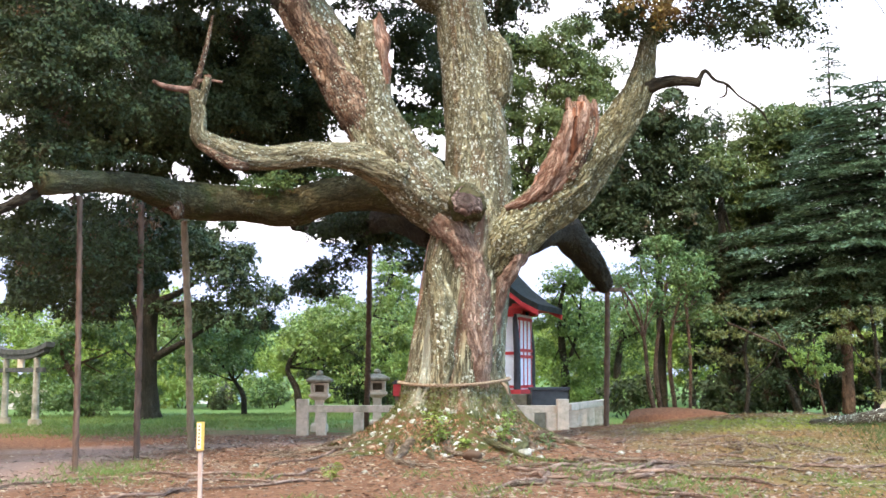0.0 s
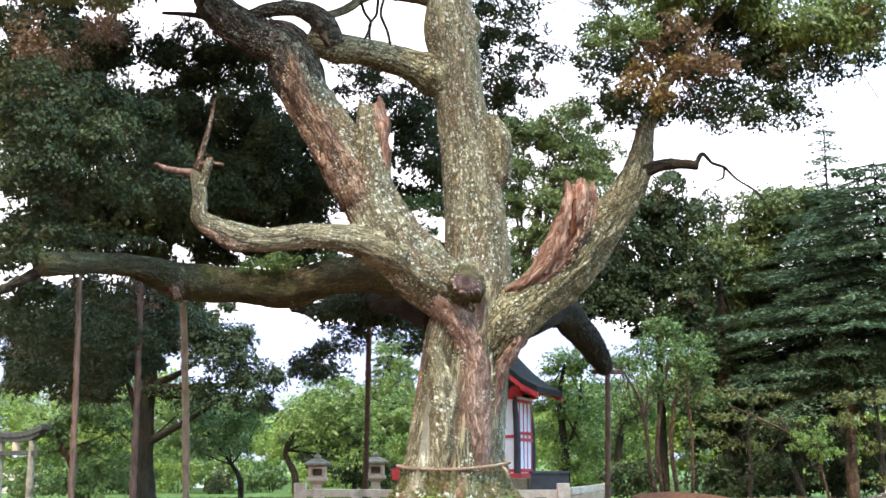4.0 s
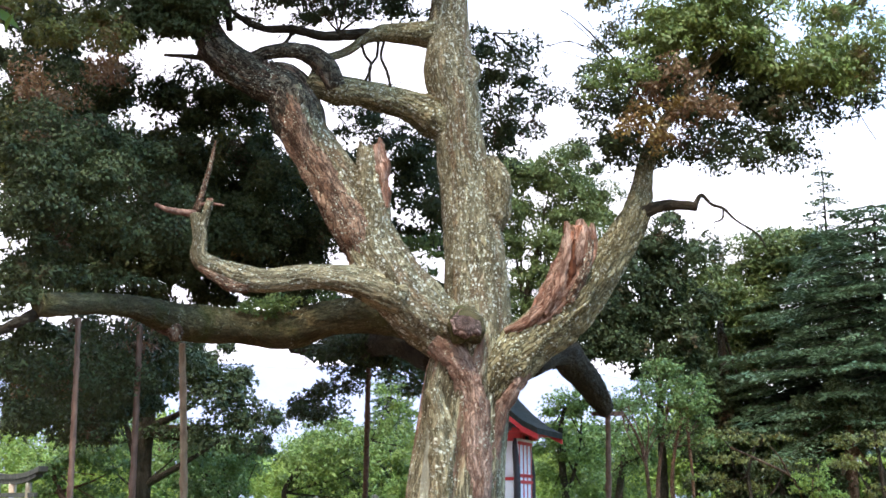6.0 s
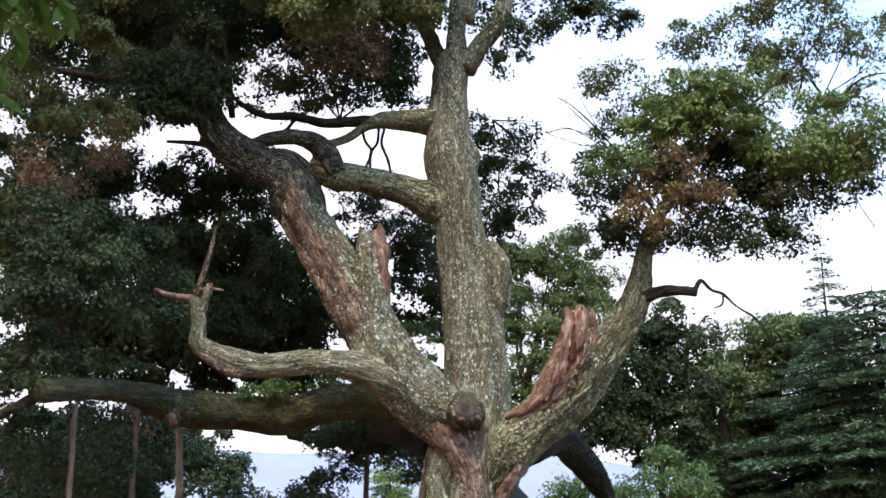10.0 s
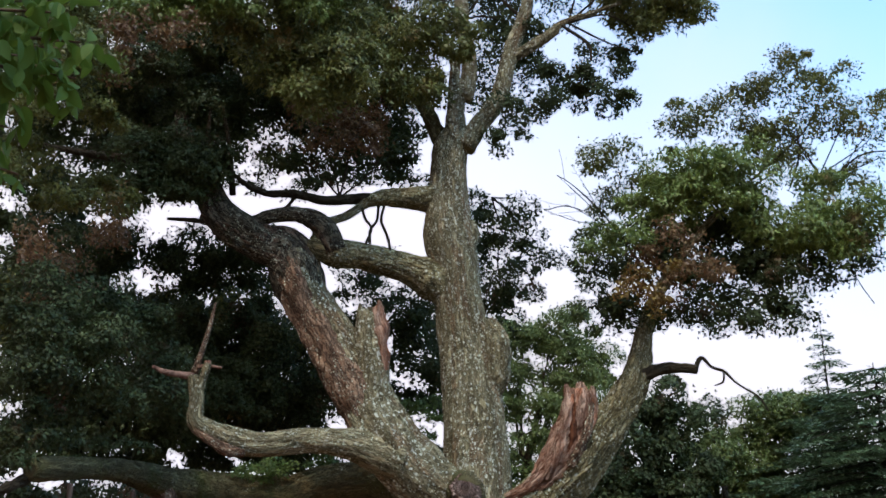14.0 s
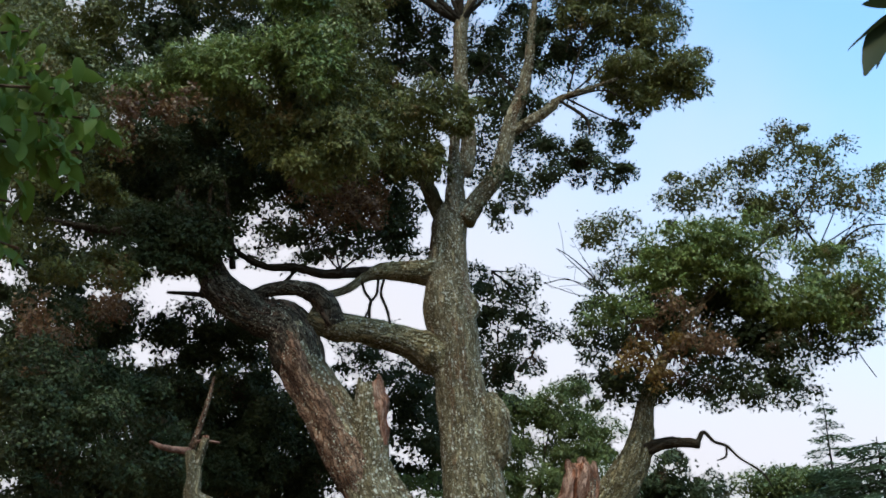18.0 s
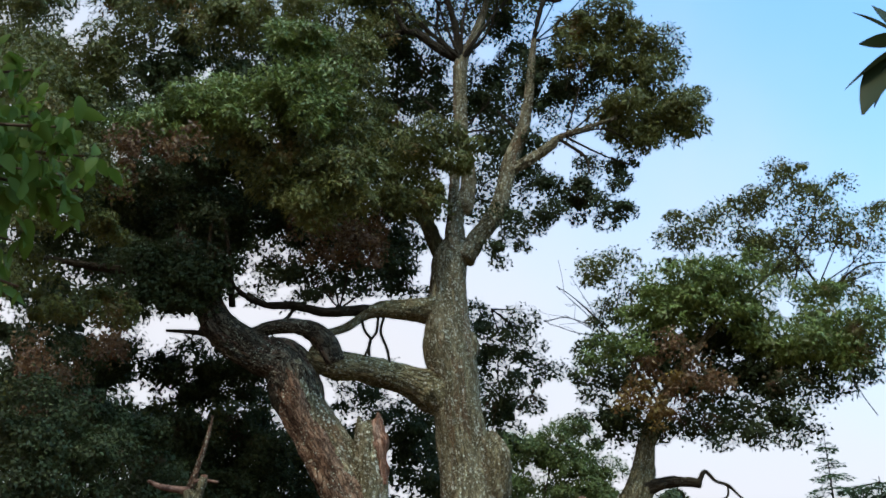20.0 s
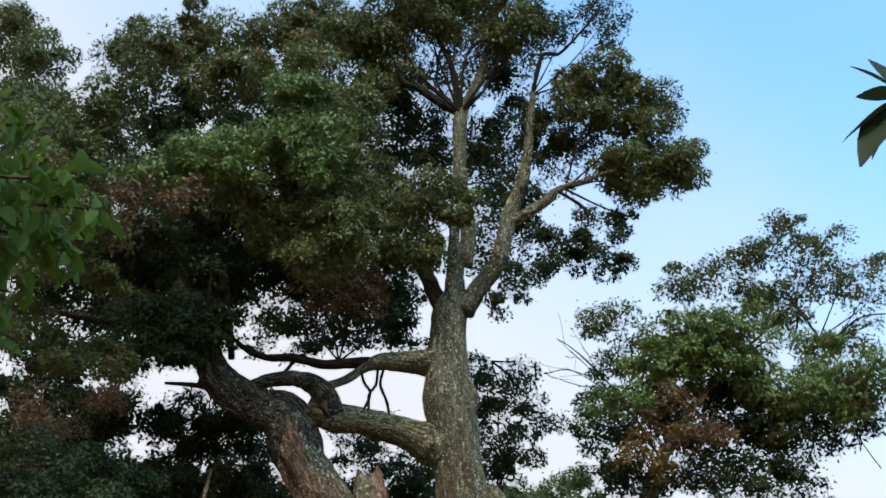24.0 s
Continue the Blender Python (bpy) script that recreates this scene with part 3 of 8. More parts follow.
# ---------------------------------------------------------------- the old tree
def build_trunk(parent):
    """The bole: fluted, flaring into buttress roots."""
    zs = np.concatenate([np.arange(-0.35, 1.0, 0.05), np.arange(1.0, 5.05, 0.06)])
    cz = [-0.35, 0.0, 0.15, 0.3, 0.5, 0.75, 1.05, 1.6, 2.4, 3.2, 3.9, 4.5, 5.05]
    cr = [3.1, 2.65, 2.3, 1.98, 1.58, 1.24, 1.0, 0.86, 0.82, 0.8, 0.8, 0.72, 0.45]
    cx = [0.0, 0.0, 0.02, 0.05, 0.1, 0.13, 0.16, 0.2, 0.28, 0.38, 0.5, 0.6, 0.65]
    ns = 200
    th = np.arange(ns) * 2 * math.pi / ns
    verts, uvs = [], []
    for z in zs:
        R, X = np.interp(z, cz, cr), np.interp(z, cz, cx)
        fl = 0.05 + 0.13 * math.exp(-max(z, 0) / 0.5)
        for t in th:
            c, s = math.cos(t), math.sin(t)
            lobes = 0.5 * math.sin(5 * t + 0.6) + 0.35 * math.sin(8 * t + 2.0 + 0.2 * z) + 0.25 * math.sin(13 * t + 1 + 0.35 * z)
            r = R * (1 + fl * lobes)
            r += 0.07 * noise.noise((c * 2.2, s * 2.2, z * 0.7))
            q = noise.noise((c * 10, s * 10, z * 1.3 + 7))
            r += 0.05 * (min(1.0, abs(q) * 5.0) - 0.7) + 0.012 * noise.noise((c * 30, s * 30, z * 9))
            verts.append((X + r * s, 21.0 + r * c, z))
    verts = np.array(verts)
    n = len(zs)
    i, j = np.meshgrid(np.arange(n - 1), np.arange(ns), indexing="ij")
    j2 = (j + 1) % ns
    f = np.stack([i * ns + j, (i + 1) * ns + j, (i + 1) * ns + j2, i * ns + j2], -1).reshape(-1, 4)
    u = np.stack([j, j, j + 1, j + 1], -1).reshape(-1) / ns * 5.4
    v = np.stack([zs[i], zs[i + 1], zs[i + 1], zs[i]], -1).reshape(-1)
    ob = new("trunk", smooth(raw_mesh("trunk", verts, f, TRUNK_BARK, np.stack([u, v], -1))))
    settle(ob, parent)
    ob["label"] = "thick fluted trunk with lichen and moss"


oak = thing("old_tree", "huge old evergreen oak with torn limbs and lichen", "tree", (0.2, 21.0, 0.0))
build_trunk(oak)
sweep("main_stem", [(0.67, 21, 3.86, 0.78), (0.64, 21, 5.04, 0.64), (0.6, 21.1, 6.14, 0.57), (0.48, 21.2, 7.38, 0.53), (0.32, 21.2, 8.5, 0.47),
                    (0.3, 21.2, 9.08, 0.46), (0.15, 21.2, 9.79, 0.52), (0.12, 21.2, 10.58, 0.42), (0.12, 21.2, 11.26, 0.36), (0.16, 21.2, 11.81, 0.35), (0.29, 21.2, 12.2, 0.26)],
      BARK, oak, seed=1, label="tall upright stem with pale lichen spots")
sweep("upper_stem", [(0.26, 21.2, 11.96, 0.24), (0.29, 21.2, 12.62, 0.17), (0.34, 21.2, 13.3, 0.16), (0.5, 21.2, 13.02, 0.16), (0.56, 21.2, 13.88, 0.17), (0.42, 21.2, 14.89, 0.16),
                     (0.4, 21.2, 15.95, 0.15), (0.42, 21.2, 16.81, 0.16), (0.62, 21.2, 17.29, 0.1), (0.9, 21.2, 18.03, 0.08), (1.07, 21.2, 18.7, 0.05)], BARK, oak, seed=2)
sweep("upper_stem", [(0.19, 21, 11.87, 0.16), (0.22, 21, 12.65, 0.13), (0.24, 21, 13.19, 0.12), (0.28, 21.1, 13.94, 0.11)], BARK, oak, seed=21)
sweep("upper_limb", [(0.45, 21.1, 11.76, 0.23), (0.72, 21.1, 12.24, 0.2), (1.14, 21.1, 12.84, 0.18), (1.33, 21, 13.48, 0.17), (1.5, 21, 14.18, 0.16), (1.73, 21, 14.76, 0.15),
                     (1.9, 20.9, 15.59, 0.11), (2.02, 20.9, 16.67, 0.08), (2.1, 20.9, 17.31, 0.05)], BARK, oak, seed=3, label="reddish upper limb")
sweep("upper_limb", [(1.49, 21, 13.83, 0.11), (1.97, 20.8, 14.06, 0.11), (2.34, 20.7, 14.29, 0.1), (2.52, 20.6, 14.44, 0.07), (3.13, 20.5, 14.62, 0.05), (3.74, 20.4, 14.81, 0.04)], BARK, oak, seed=4)
sweep("upper_limb", [(0.08, 21.3, 11.78, 0.19), (-0.16, 21.4, 12.33, 0.17), (-0.41, 21.6, 13.04, 0.15), (-1.03, 21.8, 13.78, 0.11), (-1.57, 22, 14.62, 0.08)], BARK_MOSS, oak, seed=5)
sweep("branch", [(0.38, 21.2, 16.89, 0.1), (-0.1, 21, 17.06, 0.1), (-0.55, 20.9, 17.39, 0.09), (-0.87, 20.8, 17.47, 0.06), (-1.22, 20.8, 18.38, 0.04), (-1.5, 20.8, 19.23, 0.03)], BARK_DARK_AND_SHADE, oak, seed=6)
sweep("branch", [(-0.75, 20.9, 17.47, 0.07), (-1.2, 20.9, 17.39, 0.05), (-1.59, 20.9, 17.23, 0.04)], BARK_DARK_AND_SHADE, oak, seed=7)
sweep("branch", [(0.42, 21.2, 16.89, 0.09), (0.23, 21.1, 18.12, 0.07), (-0.17, 21, 19.05, 0.04)], BARK_DARK_AND_SHADE, oak, seed=8)
sweep("branch", [(2.07, 20.9, 17.22, 0.05), (2.34, 20.8, 18.21, 0.05), (2.72, 20.7, 18.21, 0.04), (3.27, 20.6, 18.8, 0.03), (3.71, 20.6, 19.4, 0.03)], BARK_DARK_AND_SHADE, oak, seed=9)
sweep("branch", [(2.52, 20.6, 14.37, 0.04), (3.02, 20.5, 13.88, 0.04), (3.08, 20.5, 13.47, 0.02)], BARK_DARK_AND_SHADE, oak, seed=10)
sweep("branch", [(1.77, 21, 14.76, 0.05), (1.47, 21, 15.06, 0.04), (1.22, 21, 15.36, 0.03)], BARK_DARK_AND_SHADE, oak, seed=11)
# limb that leans to the left and its elbow
sweep("leaning_limb", [(0.3, 20.6, 4.39, 0.46), (-0.48, 20.4, 4.94, 0.57), (-1.1, 20.3, 5.71, 0.54), (-1.52, 20.4, 6.52, 0.49), (-2.11, 20.5, 7.52, 0.47), (-2.56, 20.6, 8.25, 0.42),
                       (-2.8, 20.6, 8.8, 0.41), (-2.95, 20.6, 9.15, 0.37)],
      BARK, oak, seed=12, lump=0.22, furrow=0.036, label="leaning limb with peeling red bark and lichen")
sweep("elbow", [(-2.65, 20.62, 8.3, 0.39), (-2.77, 20.6, 8.69, 0.46), (-3.01, 20.6, 9.25, 0.46), (-3.45, 20.5, 9.35, 0.37), (-3.93, 20.35, 9.6, 0.36), (-4.27, 20.3, 9.88, 0.35), (-4.56, 20.3, 10.36, 0.27), (-4.84, 20.3, 10.9, 0.22), (-5.12, 20.3, 11.52, 0.18), (-5.28, 20.3, 12.15, 0.13)],
      BARK_ROUGH, oak, seed=23, lump=0.22, furrow=0.045, label="knotted elbow of the leaning limb, darkened for shade")
sweep("bark_strip", [(-1.21, 20.2, 5.37, 0.27), (-1.66, 20.22, 6.37, 0.35), (-2.18, 20.3, 7.35, 0.36), (-2.58, 20.4, 8.03, 0.33), (-2.82, 20.45, 8.64, 0.33), (-2.98, 20.5, 9.11, 0.28)], BARK_RED, oak, seed=13, lump=0.3, furrow=0.045, label="peeled reddish strip of bark")
sweep("cross_branch", [(-2.62, 20.6, 9.44, 0.22), (-2.13, 20.7, 9.29, 0.29), (-1.59, 20.85, 9.28, 0.27), (-1.05, 21, 9.19, 0.28), (-0.55, 21.12, 9.07, 0.32), (-0.18, 21.2, 8.91, 0.42), (0.09, 21.2, 8.61, 0.33), (0.23, 21.2, 8.26, 0.22)], BARK_OLIVE, oak, seed=14, label="branch that joins stem and leaning limb")
sweep("branch", [(-2.09, 20.55, 9.25, 0.22), (-2.25, 20.5, 9.61, 0.24), (-2.5, 20.45, 9.87, 0.19), (-2.94, 20.4, 9.98, 0.15), (-3.41, 20.4, 9.92, 0.13), (-3.77, 20.4, 9.76, 0.13)], BARK_ROUGH, oak, seed=15)
sweep("branch", [(0.18, 21.2, 10.62, 0.2), (-0.05, 21.2, 10.64, 0.3), (-0.33, 21.15, 10.64, 0.27), (-0.78, 21, 10.59, 0.21), (-1.22, 20.9, 10.54, 0.17), (-1.56, 20.85, 10.39, 0.09), (-1.88, 20.75, 10.11, 0.08), (-2.19, 20.6, 9.93, 0.07), (-2.45, 20.5, 9.87, 0.07)], BARK_OLIVE, oak, seed=16)
sweep("branch", [(-1.34, 20.9, 10.56, 0.11), (-1.84, 20.85, 10.49, 0.1), (-2.39, 20.8, 10.45, 0.09), (-2.95, 20.75, 10.56, 0.08), (-3.5, 20.7, 10.56, 0.07), (-3.94, 20.65, 10.74, 0.06), (-4.16, 20.6, 10.91, 0.04), (-4.37, 20.6, 11.01, 0.03)], BARK_DARK_AND_SHADE, oak, seed=17)
sweep("branch", [(-2.96, 20.8, 10.53, 0.04), (-3.11, 20.7, 10.25, 0.04), (-3.36, 20.6, 10.09, 0.03)], BARK_DARK_AND_SHADE, oak, seed=18)
sweep("branch", [(-4.08, 20.2, 10.38, 0.04), (-4.18, 20.2, 10.91, 0.04), (-4.29, 20.2, 11.39, 0.03)], BARK_DARK_AND_SHADE, oak, seed=19)
sweep("branch", [(-4.35, 20.2, 10.44, 0.08), (-4.64, 20.2, 10.8, 0.05), (-4.72, 20.2, 11.27, 0.04)], BARK_DARK_AND_SHADE, oak, seed=20)
sweep("branch", [(-4.42, 20.2, 9.74, 0.08), (-4.78, 20.1, 9.73, 0.05), (-5.27, 20, 9.72, 0.03)], BARK_DARK_AND_SHADE, oak, seed=22)
for _k, _v in enumerate(([(-1.62, 20.8, 10.32, 0.03), (-1.54, 20.8, 10.05, 0.03), (-1.41, 20.7, 9.8, 0.03), (-1.51, 20.7, 9.48, 0.03)],
                         [(-1.28, 20.8, 10.32, 0.03), (-1.31, 20.8, 10.01, 0.03), (-1.43, 20.75, 9.79, 0.03), (-1.43, 20.7, 9.48, 0.03)],
                         [(-1.17, 20.8, 10.32, 0.03), (-1.22, 20.8, 10.01, 0.03), (-1.09, 20.8, 9.66, 0.03), (-1.03, 20.8, 9.37, 0.03)])):
    sweep("hanging_twig", _v, BARK_DARK_AND_SHADE, oak, seed=30 + _k, furrow=0, lump=0.2)
# torn stub on the leaning limb
sweep("stub", [(-1.3, 20.2, 6.11, 0.33), (-1.26, 20.15, 6.78, 0.28), (-1.32, 20.15, 7.31, 0.28), (-1.36, 20.15, 7.73, 0.26), (-1.39, 20.15, 7.92, 0.21)], BARK, oak, seed=40, label="broken stub of a limb")
sweep("torn_wood", [(-1.07, 20.05, 6.75, 0.08), (-1.09, 20, 7.16, 0.12), (-1.15, 19.98, 7.57, 0.14), (-1.21, 20, 7.94, 0.11)], HEARTWOOD, oak, seed=41, lump=0.4, furrow=0.02, label="torn reddish heartwood")
# dead side branch
sweep("dead_branch", [(-0.73, 20.1, 5.1, 0.37), (-1.48, 19.95, 5.33, 0.3), (-1.97, 19.8, 5.4, 0.24), (-2.56, 19.7, 5.39, 0.22), (-3.13, 19.5, 5.29, 0.21), (-3.56, 19.4, 5.33, 0.22), (-3.99, 19.3, 5.48, 0.19), (-4.24, 19.2, 5.65, 0.15),
                      (-4.24, 19.2, 5.98, 0.12), (-4.3, 19.2, 6.25, 0.11), (-4.36, 19.2, 6.43, 0.08)], BARK_PALE, oak, seed=42, label="bare dead branch with lichen")
sweep("twig", [(-4.33, 19.2, 6.43, 0.07), (-4.56, 19.2, 6.45, 0.06), (-4.8, 19.1, 6.47, 0.05), (-5.04, 19.1, 6.57, 0.03)], CUT_WOOD, oak, seed=43, furrow=0, label="splintered pale twig")
sweep("twig", [(-4.33, 19.2, 6.48, 0.07), (-4.21, 19.2, 6.94, 0.05), (-4.12, 19.2, 7.34, 0.04), (-4.05, 19.2, 7.77, 0.02)], BARK_RED, oak, seed=44, furrow=0)
sweep("twig", [(-4.25, 19.2, 6.13, 0.09), (-4.15, 19.15, 6.42, 0.08), (-4.08, 19.1, 6.63, 0.07)], BARK_PALE, oak, seed=45, furrow=0)
sweep("twig", [(-4.08, 19.1, 6.56, 0.05), (-4.09, 19.1, 6.67, 0.06)], HEARTWOOD, oak, seed=46, furrow=0)
sweep("twig", [(-4.33, 19.2, 6.57, 0.03), (-4.13, 19.15, 6.6, 0.03), (-3.84, 19.1, 6.55, 0.02)], CUT_WOOD, oak, seed=47, furrow=0)
sweep("torn_bark", [(-3.37, 19.2, 5.08, 0.06), (-3.61, 19.15, 5.11, 0.11), (-3.89, 19.1, 5.24, 0.07), (-4.22, 19.1, 5.45, 0.04)], BARK_RED, oak, seed=48, lump=0.4, label="torn red bark under the branch")
# right-hand limb
sweep("rising_limb", [(0.85, 20.7, 3.41, 0.35), (1.23, 20.6, 4.02, 0.5), (1.8, 20.5, 4.51, 0.46), (2.47, 20.4, 5.09, 0.45), (2.88, 20.3, 5.65, 0.37), (3.25, 20.2, 6.15, 0.32), (3.51, 20.1, 6.6, 0.26), (3.67, 20.1, 7.18, 0.19),
                      (3.75, 20.1, 7.58, 0.15), (4.02, 20, 8.22, 0.11), (4.6, 19.9, 9.08, 0.08), (5.45, 19.8, 9.97, 0.04), (6.46, 19.7, 10.63, 0.008)], BARK_OLIVE, oak, seed=50, lump=0.18, furrow=0.04, label="rising limb with furrowed olive bark")
sweep("torn_stub", [(1.14, 20.35, 4.48, 0.08), (1.51, 20.25, 4.62, 0.15), (1.88, 20.2, 4.89, 0.25), (2.19, 20.15, 5.28, 0.3), (2.4, 20.12, 5.75, 0.29), (2.5, 20.1, 6.15, 0.27), (2.53, 20.1, 6.38, 0.23)], HEARTWOOD, oak, seed=51, lump=0.4, furrow=0.07, label="torn orange heartwood stub")
sweep("torn_wood", [(1.78, 20, 4.8, 0.08), (2.03, 19.9, 5.19, 0.09), (2.15, 19.85, 5.59, 0.09), (2.24, 19.86, 6.01, 0.09), (2.29, 19.9, 6.27, 0.07)], HEARTWOOD, oak, seed=68, lump=0.4, furrow=0.03)
sweep("torn_wood", [(2.24, 19.95, 4.99, 0.08), (2.49, 19.88, 5.44, 0.09), (2.6, 19.88, 5.81, 0.08), (2.66, 19.92, 6.13, 0.06)], BARK_RED, oak, seed=69, lump=0.4, furrow=0.03)
sweep("torn_wood", [(1.23, 20.2, 4.5, 0.06), (1.53, 20.05, 4.64, 0.08), (1.8, 19.98, 4.87, 0.07)], HEARTWOOD, oak, seed=70, lump=0.4, furrow=0.03)
# Raised dark strip; the hollow's inner shade is only its colour.
sweep("hollow", [(2.19, 19.9, 5.21, 0.04), (2.31, 19.84, 5.54, 0.06), (2.35, 19.83, 5.85, 0.06), (2.38, 19.86, 6.11, 0.04)], HOLLOW_SHADE, oak, seed=73, lump=0.6, furrow=0, label="dark strip painted as a shaded hollow")
for _k, _v in enumerate(([(2.26, 20.02, 6.28, 0.09), (2.25, 20, 6.42, 0.06), (2.24, 20, 6.49, 0.03)], [(2.5, 20.1, 6.34, 0.12), (2.52, 20.1, 6.49, 0.08), (2.55, 20.1, 6.55, 0.03)], [(2.69, 20.1, 6.3, 0.09), (2.71, 20.1, 6.4, 0.06), (2.72, 20.1, 6.48, 0.03)])):
    sweep("splinter", _v, HEARTWOOD, oak, seed=90 + _k, lump=0.5, furrow=0)
for _k, _v in enumerate(([(-1.53, 20.1, 7.72, 0.09), (-1.54, 20.1, 7.97, 0.05), (-1.55, 20.1, 8.06, 0.02)], [(-1.17, 20, 7.79, 0.08), (-1.17, 20, 8, 0.05), (-1.19, 20, 8.09, 0.02)])):
    sweep("splinter", _v, (BARK, HEARTWOOD)[_k], oak, seed=95 + _k, lump=0.5, furrow=0)
sweep("branch", [(3.61, 20.05, 6.66, 0.15), (3.91, 19.9, 6.73, 0.11), (4.24, 19.8, 6.75, 0.09), (4.57, 19.7, 6.68, 0.08)], BARK_DARK_AND_SHADE, oak, seed=52)
sweep("twig", [(4.54, 19.7, 6.73, 0.05), (4.66, 19.7, 6.9, 0.04), (4.83, 19.7, 6.73, 0.03), (5.04, 19.7, 6.65, 0.03), (5.24, 19.6, 6.4, 0.02), (5.59, 19.6, 6.16, 0.02), (5.75, 19.6, 5.89, 0.01)], BARK_DARK_AND_SHADE, oak, seed=53, furrow=0)
sweep("twig", [(5.04, 19.7, 6.65, 0.02), (5.01, 19.7, 6.46, 0.02), (4.85, 19.7, 6.39, 0.01)], BARK_DARK_AND_SHADE, oak, seed=54, furrow=0)
# red ridges that run down the bole
sweep("bark_ridge", [(-0.12, 20.4, 4.37, 0.25), (0.29, 20.37, 3.95, 0.27), (0.53, 20.37, 3.28, 0.27), (0.57, 20.35, 2.56, 0.26), (0.6, 20.35, 1.75, 0.23), (0.6, 20.4, 1.15, 0.17), (0.6, 20.45, 0.74, 0.1)], BARK_PINK, oak, seed=55, lump=0.25, furrow=0.045, label="reddish ridge down the trunk")
sweep("bark_ridge", [(1.79, 20.45, 4.26, 0.14), (1.35, 20.4, 3.69, 0.17), (1, 20.5, 2.98, 0.14), (0.83, 20.55, 2.16, 0.14), (0.77, 20.55, 1.35, 0.12), (0.76, 20.55, 0.94, 0.07)], BARK_PINK, oak, seed=56, lump=0.25, furrow=0.045)
sweep("bark_ridge", [(-0.17, 20.35, 3.48, 0.14), (-0.02, 20.27, 2.56, 0.22), (-0.02, 20.27, 1.75, 0.21), (-0.05, 20.3, 1.15, 0.17), (-0.07, 20.35, 0.75, 0.1)], BARK_PALE, oak, seed=57, lump=0.25, furrow=0.045)
sweep("burl", [(0.89, 21.05, 8, 0.15), (1.05, 20.95, 7.48, 0.26), (1.05, 20.95, 6.98, 0.27), (0.88, 21.05, 6.51, 0.17)], BARK, oak, seed=58, lump=0.3)
sweep("burl", [(0.51, 21.1, 10.11, 0.11), (0.6, 21.1, 9.75, 0.15), (0.48, 21.1, 9.46, 0.11)], BARK, oak, seed=59, lump=0.3)
# sawn knot that faces the camera
sweep("knot", [(0.31, 20.7, 4.54, 0.38), (0.38, 20.2, 4.57, 0.35), (0.41, 19.9, 4.58, 0.31), (0.41, 19.84, 4.58, 0.27)], BARK_MOSS, oak, seed=60, lump=0.3, label="sawn limb end")
sweep("cut_face", [(0.41, 19.86, 4.58, 0.26), (0.41, 19.8, 4.58, 0.26), (0.41, 19.77, 4.59, 0.2)], CUT_FACE, oak, seed=61, lump=0.35, furrow=0.03, label="cracked reddish cut face")
# limbs behind; the back limbs carry their shade as near-black bark
sweep("propped_limb", [(-0.15, 21.3, 4.63, 0.37), (-0.93, 21.9, 5.06, 0.4), (-1.73, 22.2, 5.11, 0.36), (-2.42, 22.4, 5.05, 0.35), (-3.13, 22.6, 4.88, 0.39), (-4.04, 22.6, 4.95, 0.35), (-4.93, 22.2, 4.95, 0.37), (-5.37, 21.5, 4.98, 0.3), (-5.61, 20, 4.91, 0.2), (-5.78, 18.6, 4.72, 0.17), (-6.01, 17.6, 4.54, 0.18), (-6.11, 17.15, 4.45, 0.18), (-6.15, 17, 4.42, 0.15)], BARK_MOSS, oak, seed=62, label="long mossy limb that rests on props")
sweep("branch", [(-6.1, 17.3, 4.47, 0.1), (-6.38, 17, 4.2, 0.08), (-6.93, 16.8, 3.87, 0.06)], BARK_DARK_AND_SHADE, oak, seed=72)
sweep("stub", [(-5.37, 21.6, 4.87, 0.22), (-5.15, 21.5, 4.67, 0.16), (-5.13, 21.5, 4.5, 0.1)], BARK_RED, oak, seed=63)
sweep("torn_bark", [(-2.22, 22.4, 5.16, 0.09), (-2.5, 22.35, 5.02, 0.14), (-2.67, 22.4, 4.76, 0.08)], BARK_RED, oak, seed=64, lump=0.5)
sweep("back_limb", [(-0.07, 21.8, 4.17, 0.33), (-1.05, 24, 4.87, 0.31), (-1.85, 27.3, 5.13, 0.28), (-2.82, 28.5, 5.22, 0.2), (-3.96, 29.5, 5.42, 0.12)], BARK_DARK_AND_SHADE, oak, seed=65)
sweep("back_limb", [(1.51, 21.6, 4.26, 0.5), (2.35, 23.5, 4.64, 0.4), (3.08, 26, 4.49, 0.34), (3.68, 27.6, 4.11, 0.31), (4.02, 28.4, 3.78, 0.24)], BARK_DARK_AND_SHADE, oak, seed=66, label="limb that rests on a prop, shade in its colour")
sweep("torn_wood", [(-0.43, 20.6, 4.43, 0.06), (-0.69, 20.5, 4.48, 0.08), (-0.81, 20.5, 4.56, 0.03)], HEARTWOOD, oak, seed=67, lump=0.4)

